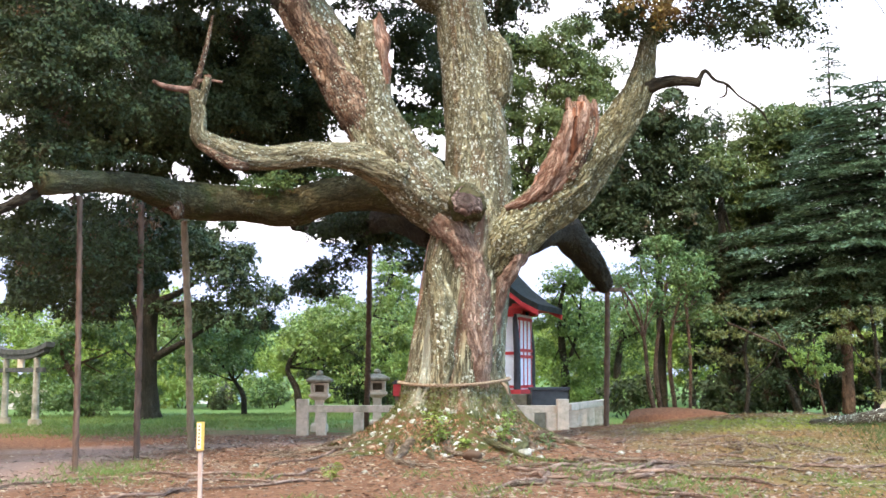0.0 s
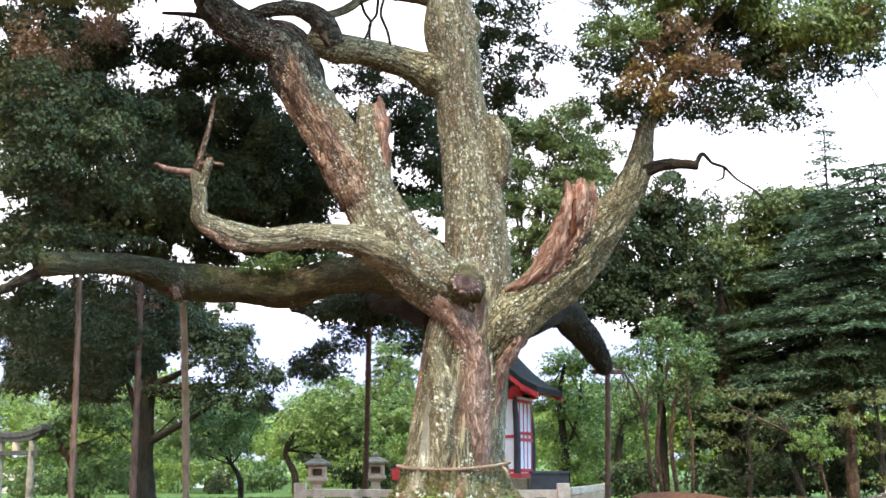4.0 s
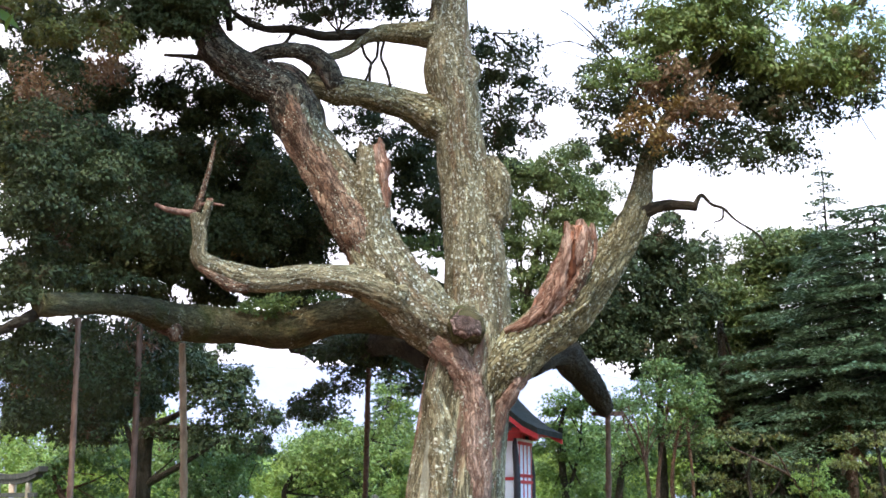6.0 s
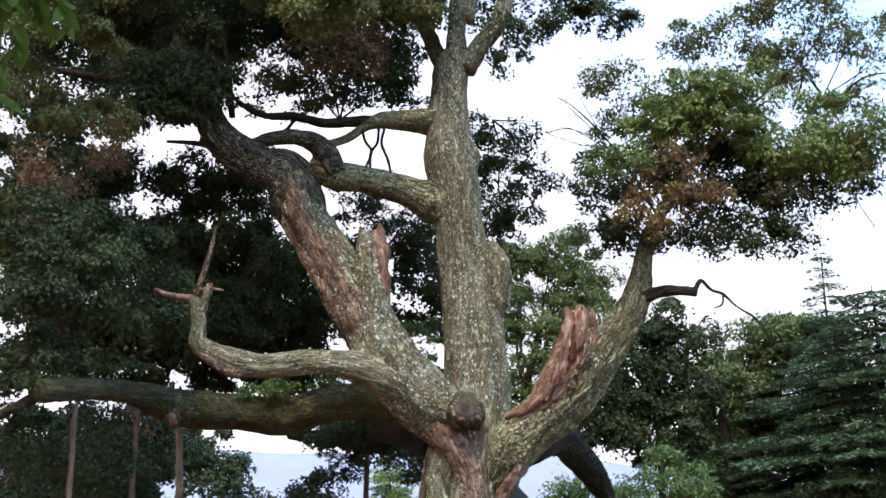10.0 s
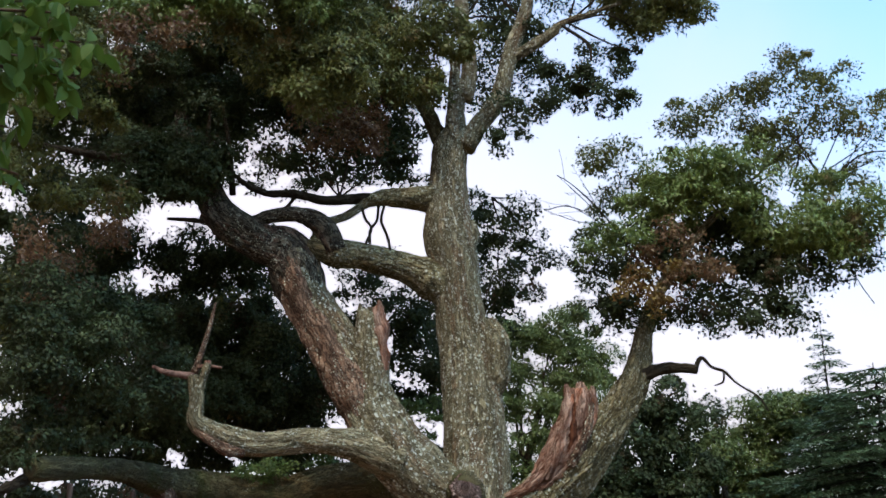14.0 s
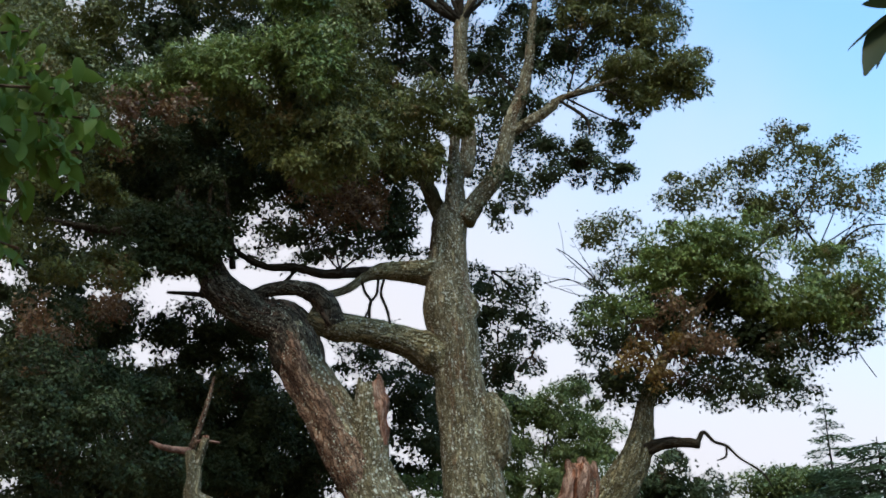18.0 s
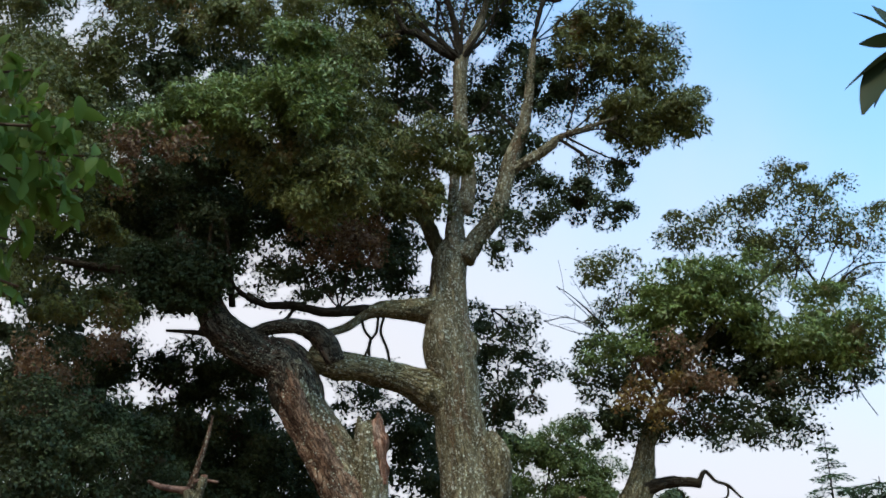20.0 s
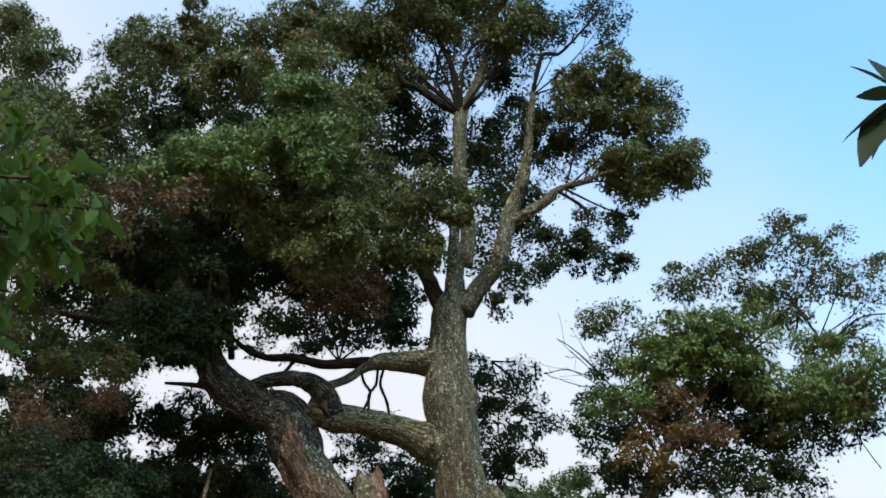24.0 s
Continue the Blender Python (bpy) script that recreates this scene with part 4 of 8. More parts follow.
# crowns of the old tree: dark depths first, mostly in the shaded leaf colour
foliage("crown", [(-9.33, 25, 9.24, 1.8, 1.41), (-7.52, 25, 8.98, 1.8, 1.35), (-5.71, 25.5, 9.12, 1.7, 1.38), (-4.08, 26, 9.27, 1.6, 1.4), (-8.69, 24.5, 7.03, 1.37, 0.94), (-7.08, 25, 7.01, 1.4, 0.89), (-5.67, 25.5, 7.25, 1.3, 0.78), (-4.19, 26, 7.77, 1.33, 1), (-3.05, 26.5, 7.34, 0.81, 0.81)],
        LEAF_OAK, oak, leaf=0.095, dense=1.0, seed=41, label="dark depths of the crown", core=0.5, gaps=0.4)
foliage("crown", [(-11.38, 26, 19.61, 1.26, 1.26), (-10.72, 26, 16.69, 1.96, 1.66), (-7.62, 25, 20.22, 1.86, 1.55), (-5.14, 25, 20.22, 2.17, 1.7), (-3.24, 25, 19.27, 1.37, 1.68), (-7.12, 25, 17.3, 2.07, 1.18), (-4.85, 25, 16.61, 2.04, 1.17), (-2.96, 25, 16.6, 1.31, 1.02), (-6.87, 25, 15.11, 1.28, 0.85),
                  (-9.4, 25, 10.08, 1.56, 1.56), (-8.14, 25, 10.35, 0.78, 1.05)], LEAF_DARK_AND_SHADE, oak, leaf=0.095, dense=1.0, seed=42, core=0.4, gaps=0.42)
foliage("crown", [(-10.38, 26, 13.86, 1.58, 1.15), (-8.54, 26, 13.08, 0.85, 0.99), (-8.46, 25.5, 15.39, 1.31, 1.02), (-6.72, 25, 13.84, 0.97, 0.84), (-5.87, 24.5, 13.29, 0.68, 0.81), (-9.45, 25.5, 11.81, 1.64, 1.09), (-7.96, 25, 10.9, 0.59, 0.92), (-8.29, 26, 14.34, 1.3, 0.87), (-5.7, 25, 14.79, 1.27, 0.71), (-3.65, 24.5, 14.68, 0.83, 0.56)], LEAF_DARK_AND_SHADE, oak, leaf=0.095, dense=1.0, seed=45, core=0.4, gaps=0.42)
foliage("crown", [(-8.48, 23, 5.86, 0.82, 0.47), (-7.4, 24, 6.48, 1.1, 0.55), (-6.05, 24.5, 6.46, 1, 0.5), (-5.01, 25.5, 7.06, 1.17, 0.65), (-3.97, 25.5, 6.72, 0.78, 0.52), (-3.44, 25.5, 6.07, 0.9, 0.39), (-1.85, 25, 5.72, 0.76, 0.32), (-1.4, 26, 6.96, 0.93, 1.06), (-0.61, 26, 8.31, 0.8, 1.33), (-2.47, 26, 8.31, 0.8, 1.2)], LEAF_DARK_AND_SHADE, oak, leaf=0.095, dense=0.9, seed=46, core=0.5, gaps=0.4)
foliage("crown", [(-9.33, 27, 4.55, 1.5, 0.82), (-7.69, 27, 4.41, 1.22, 0.95), (-10.2, 28, 3.54, 0.84, 0.7), (-8.65, 28, 3.39, 1.26, 0.63), (-2.31, 27.5, 5.02, 1.11, 0.49), (-1.13, 26, 4.69, 0.65, 0.52), (-3.29, 29, 3.89, 0.8, 0.58), (-0.71, 25, 4.19, 0.31, 0.5)], LEAF_DARK_AND_SHADE, oak, leaf=0.095, dense=0.7, seed=47)
foliage("crown", [(-2.24, 23, 13.58, 1.17, 0.91), (-0.94, 23, 13.58, 0.78, 0.91), (-3, 22.5, 11.92, 0.74, 0.35), (-1.77, 22.5, 11.99, 0.99, 0.5), (-3.65, 22.8, 13.62, 0.77, 0.39), (-0.69, 23, 14.47, 0.79, 0.79)], LEAF_DARK_AND_SHADE, oak, leaf=0.08, dense=0.4, seed=48, core=0.15, gaps=0.5, puff=0.32)
foliage("crown", [(-4.82, 19.6, 10.52, 0.53, 0.48), (-5.22, 19.6, 10.18, 0.42, 0.37), (-4.66, 19.7, 11.03, 0.54, 0.43), (-4.18, 20, 11.06, 0.43, 0.27), (-5.61, 19.7, 10.8, 0.64, 0.53)], LEAF_DARK_AND_SHADE, oak, dense=0.8, seed=49)
foliage("crown", [(-10.52, 30, 5.04, 1.66, 1.13), (-8.7, 30, 4.74, 1.51, 1.28), (-11.3, 31, 4.07, 0.93, 0.93), (-9.9, 31, 4.06, 1.56, 1.01), (-8, 32, 5.44, 0.97, 0.97), (-10.13, 28, 5.59, 0.57, 0.5), (-9.03, 29, 5.74, 1.32, 0.66), (-7.82, 30, 5.73, 0.76, 0.61), (-7.82, 34, 5.86, 0.86, 0.69), (-2.52, 30, 5.72, 1.06, 0.61), (-1.31, 30, 5.56, 0.76, 0.61)], LEAF_DARK_AND_SHADE, oak, leaf=0.095, dense=1.1, seed=51)
foliage("crown", [(-7.99, 24, 5.93, 1.34, 0.61), (-6.8, 25, 6.11, 1.27, 0.57), (-5.36, 26, 6.49, 1.19, 0.59), (-4.17, 26, 6.29, 0.79, 0.46), (-9.39, 24, 5.93, 0.61, 0.73), (-2.63, 28, 5.29, 0.85, 0.42), (-1.78, 28, 4.79, 0.85, 0.39), (-0.67, 26, 4.56, 0.52, 0.37), (-3.25, 26, 6.42, 0.79, 0.53)],
        LEAF_DARK_AND_SHADE, oak, leaf=0.095, dense=0.7, seed=53, core=0.5, gaps=0.4)
foliage("crown", [(-8.72, 24, 8.66, 1.86, 1.24), (-6.99, 25, 8.69, 1.67, 1.03), (-8.26, 24, 7.16, 1.81, 1.09), (-6.08, 25, 7.39, 1.76, 1.01), (-4.63, 25, 8.16, 1.02, 0.89), (-8.75, 24, 9.7, 1.26, 0.63), (-3.82, 25, 7.39, 1.13, 1.01)], LEAF_DARK_AND_SHADE, oak, leaf=0.062, dense=0.9, seed=54, label="deep foliage in the shaded leaf colour", core=0.5, gaps=0.4)
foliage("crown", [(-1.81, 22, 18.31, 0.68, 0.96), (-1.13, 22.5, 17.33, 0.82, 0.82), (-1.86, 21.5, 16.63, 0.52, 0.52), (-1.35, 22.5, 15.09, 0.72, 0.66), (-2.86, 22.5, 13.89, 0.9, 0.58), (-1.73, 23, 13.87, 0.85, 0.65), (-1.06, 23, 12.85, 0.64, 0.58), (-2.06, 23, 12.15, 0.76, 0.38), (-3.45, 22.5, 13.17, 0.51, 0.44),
                  (-5.99, 22, 13.05, 1.24, 0.75), (-6.86, 22, 12.09, 1.1, 0.73), (-5.35, 22, 11.69, 0.6, 0.6), (-8.7, 23, 12.57, 1.53, 0.89), (-9.01, 23, 11.47, 1.12, 0.56), (-8.3, 23, 10.15, 1.58, 0.85), (-7.4, 23, 10.67, 0.74, 0.61)], LEAF_DARK_AND_SHADE, oak, leaf=0.08, dense=0.55, seed=55, core=0.3, gaps=0.45)
foliage("crown", [(-4.84, 24, 10.39, 0.89, 0.44), (-5.66, 24, 9.8, 1.13, 0.5), (-4.18, 24, 10.06, 0.63, 0.44), (-6.14, 24.2, 10.33, 0.45, 0.32)], LEAF_DARK_AND_SHADE, oak, leaf=0.062, dense=0.8, seed=62)
foliage("crown", [(-2.79, 22.6, 12.38, 0.75, 0.44), (-1.8, 22.8, 12.4, 0.76, 0.44), (-0.97, 22.8, 11.92, 0.62, 0.37), (-3.1, 22.5, 11.51, 0.49, 0.25), (-2.32, 22.6, 13.08, 0.89, 0.51), (-1.06, 22.8, 13.18, 0.64, 0.51), (-4.23, 22, 12.7, 0.62, 0.31)], LEAF_DARK_AND_SHADE, oak, leaf=0.062, dense=0.4, seed=63, core=0.15, gaps=0.5, puff=0.32)
foliage("crown", [(-3.27, 22.5, 12.13, 0.74, 0.62), (-2.27, 22.5, 12, 0.74, 0.56), (-1.3, 22.6, 12.38, 0.75, 0.62), (-2.8, 22.5, 12.89, 0.75, 0.5), (-0.8, 22.8, 11.93, 0.5, 0.37), (-3.78, 22, 11.56, 0.36, 0.3), (-1.81, 22.6, 13.08, 0.88, 0.57)], LEAF_DARK_AND_SHADE, oak, leaf=0.062, dense=0.4, seed=58, core=0.15, gaps=0.5, puff=0.32)
foliage("crown", [(0.05, 27, 8, 0.55, 1.24), (-0.11, 27, 6.19, 0.38, 0.82), (0.34, 27, 9.84, 0.83, 0.83), (-0.22, 27, 9.42, 0.69, 0.97)], LEAF_DARK_AND_SHADE, oak, leaf=0.08, dense=0.7, seed=59, core=0.5, gaps=0.4)
foliage("crown", [(-0.61, 23.5, 6.86, 0.54, 0.17), (-0.31, 23.5, 6.55, 0.48, 0.16), (-0.49, 23.5, 6.25, 0.48, 0.12), (-0.13, 23.6, 7, 0.3, 0.14)], LEAF_MID, oak, leaf=0.062, dense=0.7, seed=60, droop=0.2, core=0.3, label="fresh green sprays")
foliage("crown", [(-4.35, 24, 10.59, 0.76, 0.48), (-5.2, 24, 10.19, 0.76, 0.44), (-7.13, 23.5, 10.47, 0.5, 0.56)], LEAF_DARK_AND_SHADE, oak, leaf=0.062, dense=0.7, seed=66)
# bare branches that show through the foliage
sweep("branch", [(4.96, 20.2, 8.86, 0.03), (5.57, 20.3, 10.17, 0.03), (6.36, 20.4, 10.94, 0.03), (7.28, 20.4, 11.82, 0.02), (7.77, 20.4, 12.73, 0.01)], BARK_DARK_AND_SHADE, oak, seed=80, furrow=0)
sweep("branch", [(6.86, 20.4, 10.57, 0.02), (7.11, 20.4, 11.31, 0.02), (7.09, 20.4, 12.07, 0.01), (6.96, 20.4, 12.73, 0.01)], BARK_DARK_AND_SHADE, oak, seed=81, furrow=0)
sweep("branch", [(7.23, 20.4, 10.09, 0.02), (7.93, 20.4, 10.94, 0.02), (8.45, 20.4, 11.31, 0.02), (9.25, 20.4, 11.37, 0.01)], BARK_DARK_AND_SHADE, oak, seed=82, furrow=0)
sweep("branch", [(7.93, 20.4, 10.94, 0.01), (8.38, 20.4, 11.56, 0.01), (8.79, 20.4, 11.94, 0.01)], BARK_DARK_AND_SHADE, oak, seed=83, furrow=0)
sweep("branch", [(5.81, 20.2, 8.86, 0.03), (7.12, 20.1, 9.27, 0.03), (7.9, 20, 9.01, 0.02), (8.61, 20, 8.9, 0.01)], BARK_DARK_AND_SHADE, oak, seed=84, furrow=0)
sweep("branch", [(7.59, 20, 9.07, 0.01), (7.8, 20, 8.46, 0.01), (8.03, 20, 8.03, 0.01)], BARK_DARK_AND_SHADE, oak, seed=85, furrow=0)
sweep("branch", [(4.1, 20, 8.03, 0.03), (3.48, 20, 9.24, 0.02), (2.89, 20, 10.04, 0.02), (2.48, 20, 10.46, 0.01), (2.22, 20, 10.64, 0.01)], BARK_DARK_AND_SHADE, oak, seed=86, furrow=0)
sweep("branch", [(2.77, 20, 9.87, 0.01), (2.35, 20, 9.99, 0.01), (1.97, 20, 9.9, 0.01)], BARK_DARK_AND_SHADE, oak, seed=87, furrow=0)
sweep("branch", [(3.33, 20.1, 9.97, 0.02), (3.49, 20.2, 10.73, 0.01), (3.66, 20.2, 11.22, 0.01)], BARK_DARK_AND_SHADE, oak, seed=88, furrow=0)
sweep("branch", [(0.99, 23.9, 11.02, 0.03), (1.24, 24, 10.79, 0.02), (1.25, 24, 10.25, 0.02), (1.28, 24, 9.73, 0.01)], BARK_DARK_AND_SHADE, oak, seed=89, furrow=0)
foliage("crown", [(-4.07, 22, 13.12, 0.75, 0.56), (-4.77, 22, 12.64, 0.55, 0.55), (-2.8, 22.5, 12.75, 0.75, 0.5), (-1.81, 22.8, 12.75, 0.76, 0.63)], LEAF_DARK_AND_SHADE, oak, dense=0.4, seed=52, core=0.15, gaps=0.5, puff=0.32)
def twigs(root, ends, r, seed):
    """Forking bare twigs from one point towards several ends."""
    g = random.Random(seed)
    for k, e in enumerate(ends):
        d = [e[i] - root[i] for i in range(3)]
        ln = math.sqrt(sum(q * q for q in d))
        mid = [root[i] + d[i] * 0.5 + g.gauss(0, 0.07) * ln for i in range(3)]
        sweep("twig", [(*root[:3], r), (*mid, r * 0.7), (*e[:3], r * 0.25)], BARK_DARK_AND_SHADE, oak, lump=0, furrow=0, sides=6, seed=k)
        for q in (0.45, 0.65, 0.82):
            p = [mid[i] + (e[i] - mid[i]) * (q * 2 - 0.9) for i in range(3)] if q > 0.45 else mid
            t = [p[i] + d[i] * 0.22 + g.gauss(0, 0.16) * ln for i in range(3)]
            sweep("twig", [(*p, r * 0.45), *[(*[p[i] + (t[i] - p[i]) * 0.5 + g.gauss(0, 0.03) * ln for i in range(3)], r * 0.3)], (*t, r * 0.12)], BARK_DARK_AND_SHADE, oak, lump=0, furrow=0, sides=5, seed=k)


twigs((3.14, 20.1, 9.62), ((2.22, 20, 10.64), (1.97, 20, 9.9), (2.5, 20, 10.88), (2.35, 20, 10.04)), 0.012, 1)
twigs((7.46, 20.4, 10.82), ((8.81, 20.4, 12.07), (8.31, 20.4, 12.46), (7.38, 20.4, 12.47), (8.9, 20.4, 11.31), (6.81, 20.3, 11.89)), 0.018, 2)
twigs((0.42, 21.1, 16.81), ((-0.3, 20.9, 18.97), (-1.09, 20.8, 18.38), (0.91, 21, 19.22), (1.29, 21, 18.2), (0.1, 21, 19.4), (-0.68, 20.8, 17.72), (1.71, 21, 18.71)), 0.05, 4)
twigs((0.41, 21.2, 14.89), ((-0.55, 21.4, 16.08), (-0.79, 21.4, 15.17), (1.12, 21.3, 15.86), (1.23, 21.4, 15.02)), 0.03, 5)
twigs((2.64, 20.6, 14.44), ((3.83, 20.6, 15.69), (4.53, 20.5, 15.32), (3.95, 20.5, 14.3), (3.51, 20.6, 16.45), (4.02, 20.5, 13.67)), 0.028, 6)
twigs((2.06, 20.9, 17.14), ((2.88, 20.7, 18.8), (3.82, 20.6, 19.05), (2.38, 20.8, 19.23), (2.95, 20.8, 17.39)), 0.025, 7)
twigs((-2.06, 20.8, 10.51), ((-2.62, 21, 12.13), (-1.69, 21, 12.39), (-1.08, 21, 11.87), (-3.06, 21, 11.61)), 0.025, 8)
twigs((1.11, 23.5, 11.68), ((1.77, 24, 11.34), (2.13, 24, 10.79), (1.48, 24, 10.25), (1.92, 24, 11.89)), 0.025, 9)
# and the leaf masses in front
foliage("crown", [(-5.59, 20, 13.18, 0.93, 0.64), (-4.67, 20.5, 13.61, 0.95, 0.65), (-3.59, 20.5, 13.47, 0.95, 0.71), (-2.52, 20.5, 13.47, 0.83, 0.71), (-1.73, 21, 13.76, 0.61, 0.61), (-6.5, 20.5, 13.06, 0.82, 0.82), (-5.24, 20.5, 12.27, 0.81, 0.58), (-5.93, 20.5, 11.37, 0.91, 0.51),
                  (-4.55, 21, 12.66, 0.71, 0.48), (-3.27, 21, 13.07, 0.72, 0.48), (-5.01, 20.5, 11.24, 0.51, 0.62)], LEAF_DARK_AND_SHADE, oak, seed=3, label="inner crown in the shaded leaf colour")
foliage("crown", [(-11.04, 24, 20.41, 0.83, 0.9), (-11.78, 24, 21.96, 0.62, 0.54), (-8.3, 20, 15.58, 0.73, 0.55), (-6.65, 17.5, 13.3, 0.63, 0.74), (-7.38, 17, 12.97, 0.71, 0.66), (-6.8, 16.5, 11.7, 0.77, 0.68), (-6.01, 16.5, 10.92, 0.57, 0.66), (-6.79, 16.5, 10.49, 0.66, 0.56), (-5.77, 17, 10.32, 0.48, 0.38),
                  (-7.05, 17, 9.48, 0.56, 0.66), (-6.38, 17.5, 9.09, 0.66, 0.38), (-5.69, 18, 9.3, 0.54, 0.44)], LEAF_OAK, oak, seed=4)
foliage("withered_foliage", [(-5.61, 17, 12.01, 0.3, 0.3), (-4.76, 16.7, 12.05, 0.54, 0.2), (-5.67, 17.2, 11.66, 0.22, 0.35), (-2.22, 20.5, 12, 0.69, 0.58), (-1.41, 20.5, 11.87, 0.4, 0.75), (-2.6, 20.7, 12.37, 0.53, 0.47), (-6.52, 20.5, 9.91, 0.44, 0.55), (-8.17, 21.5, 9.35, 0.45, 0.9)],
        LEAF_DEAD, oak, leaf=0.062, dense=0.45, seed=5, label="withered brown foliage")
foliage("crown", [(-6.47, 17, 7.02, 0.71, 0.71), (-6.54, 17.5, 6.14, 0.77, 0.72), (-5.97, 18, 7.05, 0.75, 0.85), (-6, 18.5, 5.92, 0.85, 0.66), (-5.43, 19.5, 7.3, 0.71, 0.81), (-5.4, 20.5, 6.5, 0.84, 0.74), (-6.62, 17.5, 5.31, 0.53, 0.44)], LEAF_DARK_AND_SHADE, oak, seed=6)
foliage("crown", [(-5.46, 23.5, 8.75, 0.98, 0.98), (-4.44, 24, 8.91, 0.88, 0.88), (-4.76, 23.5, 7.49, 1.09, 0.85), (-3.76, 24, 7.87, 0.87, 0.99), (-5.33, 23, 6.87, 0.82, 0.59), (-3.85, 24, 7.11, 0.86, 0.49), (-2.81, 24.5, 7.48, 0.75, 0.75)], LEAF_DARK_AND_SHADE, oak, seed=7, core=0.5, gaps=0.4)
foliage("crown", [(-5.81, 24, 10.38, 0.58, 0.51), (-6.21, 24, 10.58, 0.38, 0.28), (-4.52, 24, 10.17, 0.64, 0.36), (-5.29, 24, 10.24, 0.57, 0.51)], LEAF_DARK_AND_SHADE, oak, dense=0.5, seed=8)
foliage("crown", [(-2.17, 25, 10.19, 0.53, 0.46), (-1.24, 25, 10.05, 0.79, 0.66), (-1.62, 25, 9.22, 0.92, 0.78), (-0.7, 25, 8.41, 0.78, 0.91), (-2.38, 25, 8.4, 0.65, 0.78), (-0.84, 25, 9.63, 0.66, 0.79)], LEAF_DARK_AND_SHADE, oak, dense=0.6, seed=9, core=0.5, gaps=0.4)
foliage("crown", [(-7.18, 20.5, 18.13, 0.66, 0.7), (-6.64, 20.5, 18.67, 0.63, 0.6), (-5.77, 20.5, 18.73, 0.78, 0.71), (-4.63, 20.5, 18.46, 0.78, 0.7), (-3.6, 20.5, 18.67, 0.8, 0.71), (-2.68, 20.5, 18.1, 0.87, 0.95), (-1.94, 20.5, 17.16, 0.72, 0.88), (-6.2, 20, 17.17, 0.8, 0.71), (-5.18, 20, 17.01, 0.84, 0.75), (-4.18, 20, 17.09, 0.84, 0.71), (-3.24, 20, 17.09, 0.84, 0.75), (-2.25, 20, 15.79, 0.79, 0.82), (-2.96, 21, 19.31, 0.79, 0.66), (-1.98, 21.5, 19.47, 0.74, 0.92)], LEAF_OAK, oak, seed=1, leaf=0.085, thin=0.42, droop=0.8, dense=0.95, puff=0.5, label="sunlit upper crown")
# These clumps get the lit leaf tone, painted brighter than their neighbours.
foliage("crown", [(-5.85, 18, 12.97, 0.54, 0.46), (-5.27, 18, 13.25, 0.68, 0.52), (-4.65, 18, 13.4, 0.72, 0.5), (-3.94, 18, 13.66, 0.7, 0.55), (-3.22, 18, 13.9, 0.7, 0.62), (-2.66, 18, 14.5, 0.62, 0.74), (-2.21, 18, 13.74, 0.62, 0.7), (-2.89, 18, 15.04, 0.51, 0.51)], LEAF_LIT, oak, seed=2, leaf=0.085, thin=0.42, droop=0.8, dense=1.0, puff=0.42, label="shelf of glossy leaves in the lit leaf colour")
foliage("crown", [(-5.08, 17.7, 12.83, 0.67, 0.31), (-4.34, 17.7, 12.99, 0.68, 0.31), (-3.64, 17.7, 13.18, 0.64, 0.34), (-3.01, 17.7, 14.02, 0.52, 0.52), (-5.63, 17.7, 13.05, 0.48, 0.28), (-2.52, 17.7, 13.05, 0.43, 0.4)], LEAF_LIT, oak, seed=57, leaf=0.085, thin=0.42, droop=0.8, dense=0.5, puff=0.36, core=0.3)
foliage("crown", [(-4.2, 18.6, 13.05, 0.8, 0.56), (-3.45, 18.6, 13.25, 0.8, 0.62), (-2.59, 18.6, 13.25, 0.74, 0.71), (-1.84, 18.6, 13.57, 0.59, 0.78), (-3.39, 18.6, 12.42, 0.79, 0.7), (-2.62, 18.6, 12.3, 0.79, 0.75), (-1.95, 18.6, 12.05, 0.71, 0.75), (-2.37, 18.6, 11.5, 0.71, 0.56), (-1.56, 18.6, 12.55, 0.51, 0.66)], LEAF_OAK, oak, seed=61, leaf=0.085, thin=0.42, droop=0.8, dense=0.8, puff=0.42)
foliage("crown", [(-8.69, 20.5, 16.53, 1.1, 0.82), (-8.96, 20.5, 15.54, 0.99, 0.79), (-7.79, 20.5, 16.69, 0.84, 0.71), (-7.97, 20.5, 15.54, 0.96, 0.83), (-7.39, 20.5, 15.84, 0.75, 0.83), (-9.68, 20.5, 16.77, 0.76, 0.84), (-8.06, 20.5, 14.59, 0.98, 0.66), (-7.32, 20.5, 13.67, 0.8, 0.72)], LEAF_OAK, oak, seed=71, leaf=0.085, thin=0.42, droop=0.8, dense=0.8)
foliage("crown", [(-6.26, 22.5, 14.26, 1.47, 1.01), (-4.93, 22.5, 13.89, 1.29, 0.95), (-5.74, 22.5, 13.1, 1.53, 0.84), (-7.59, 22.5, 13.6, 1.11, 0.94), (-4.01, 22.5, 13.6, 1.03, 0.86), (-8.99, 22.5, 14.33, 1.22, 0.95)], LEAF_DARK_AND_SHADE, oak, seed=72, leaf=0.085, dense=0.8)
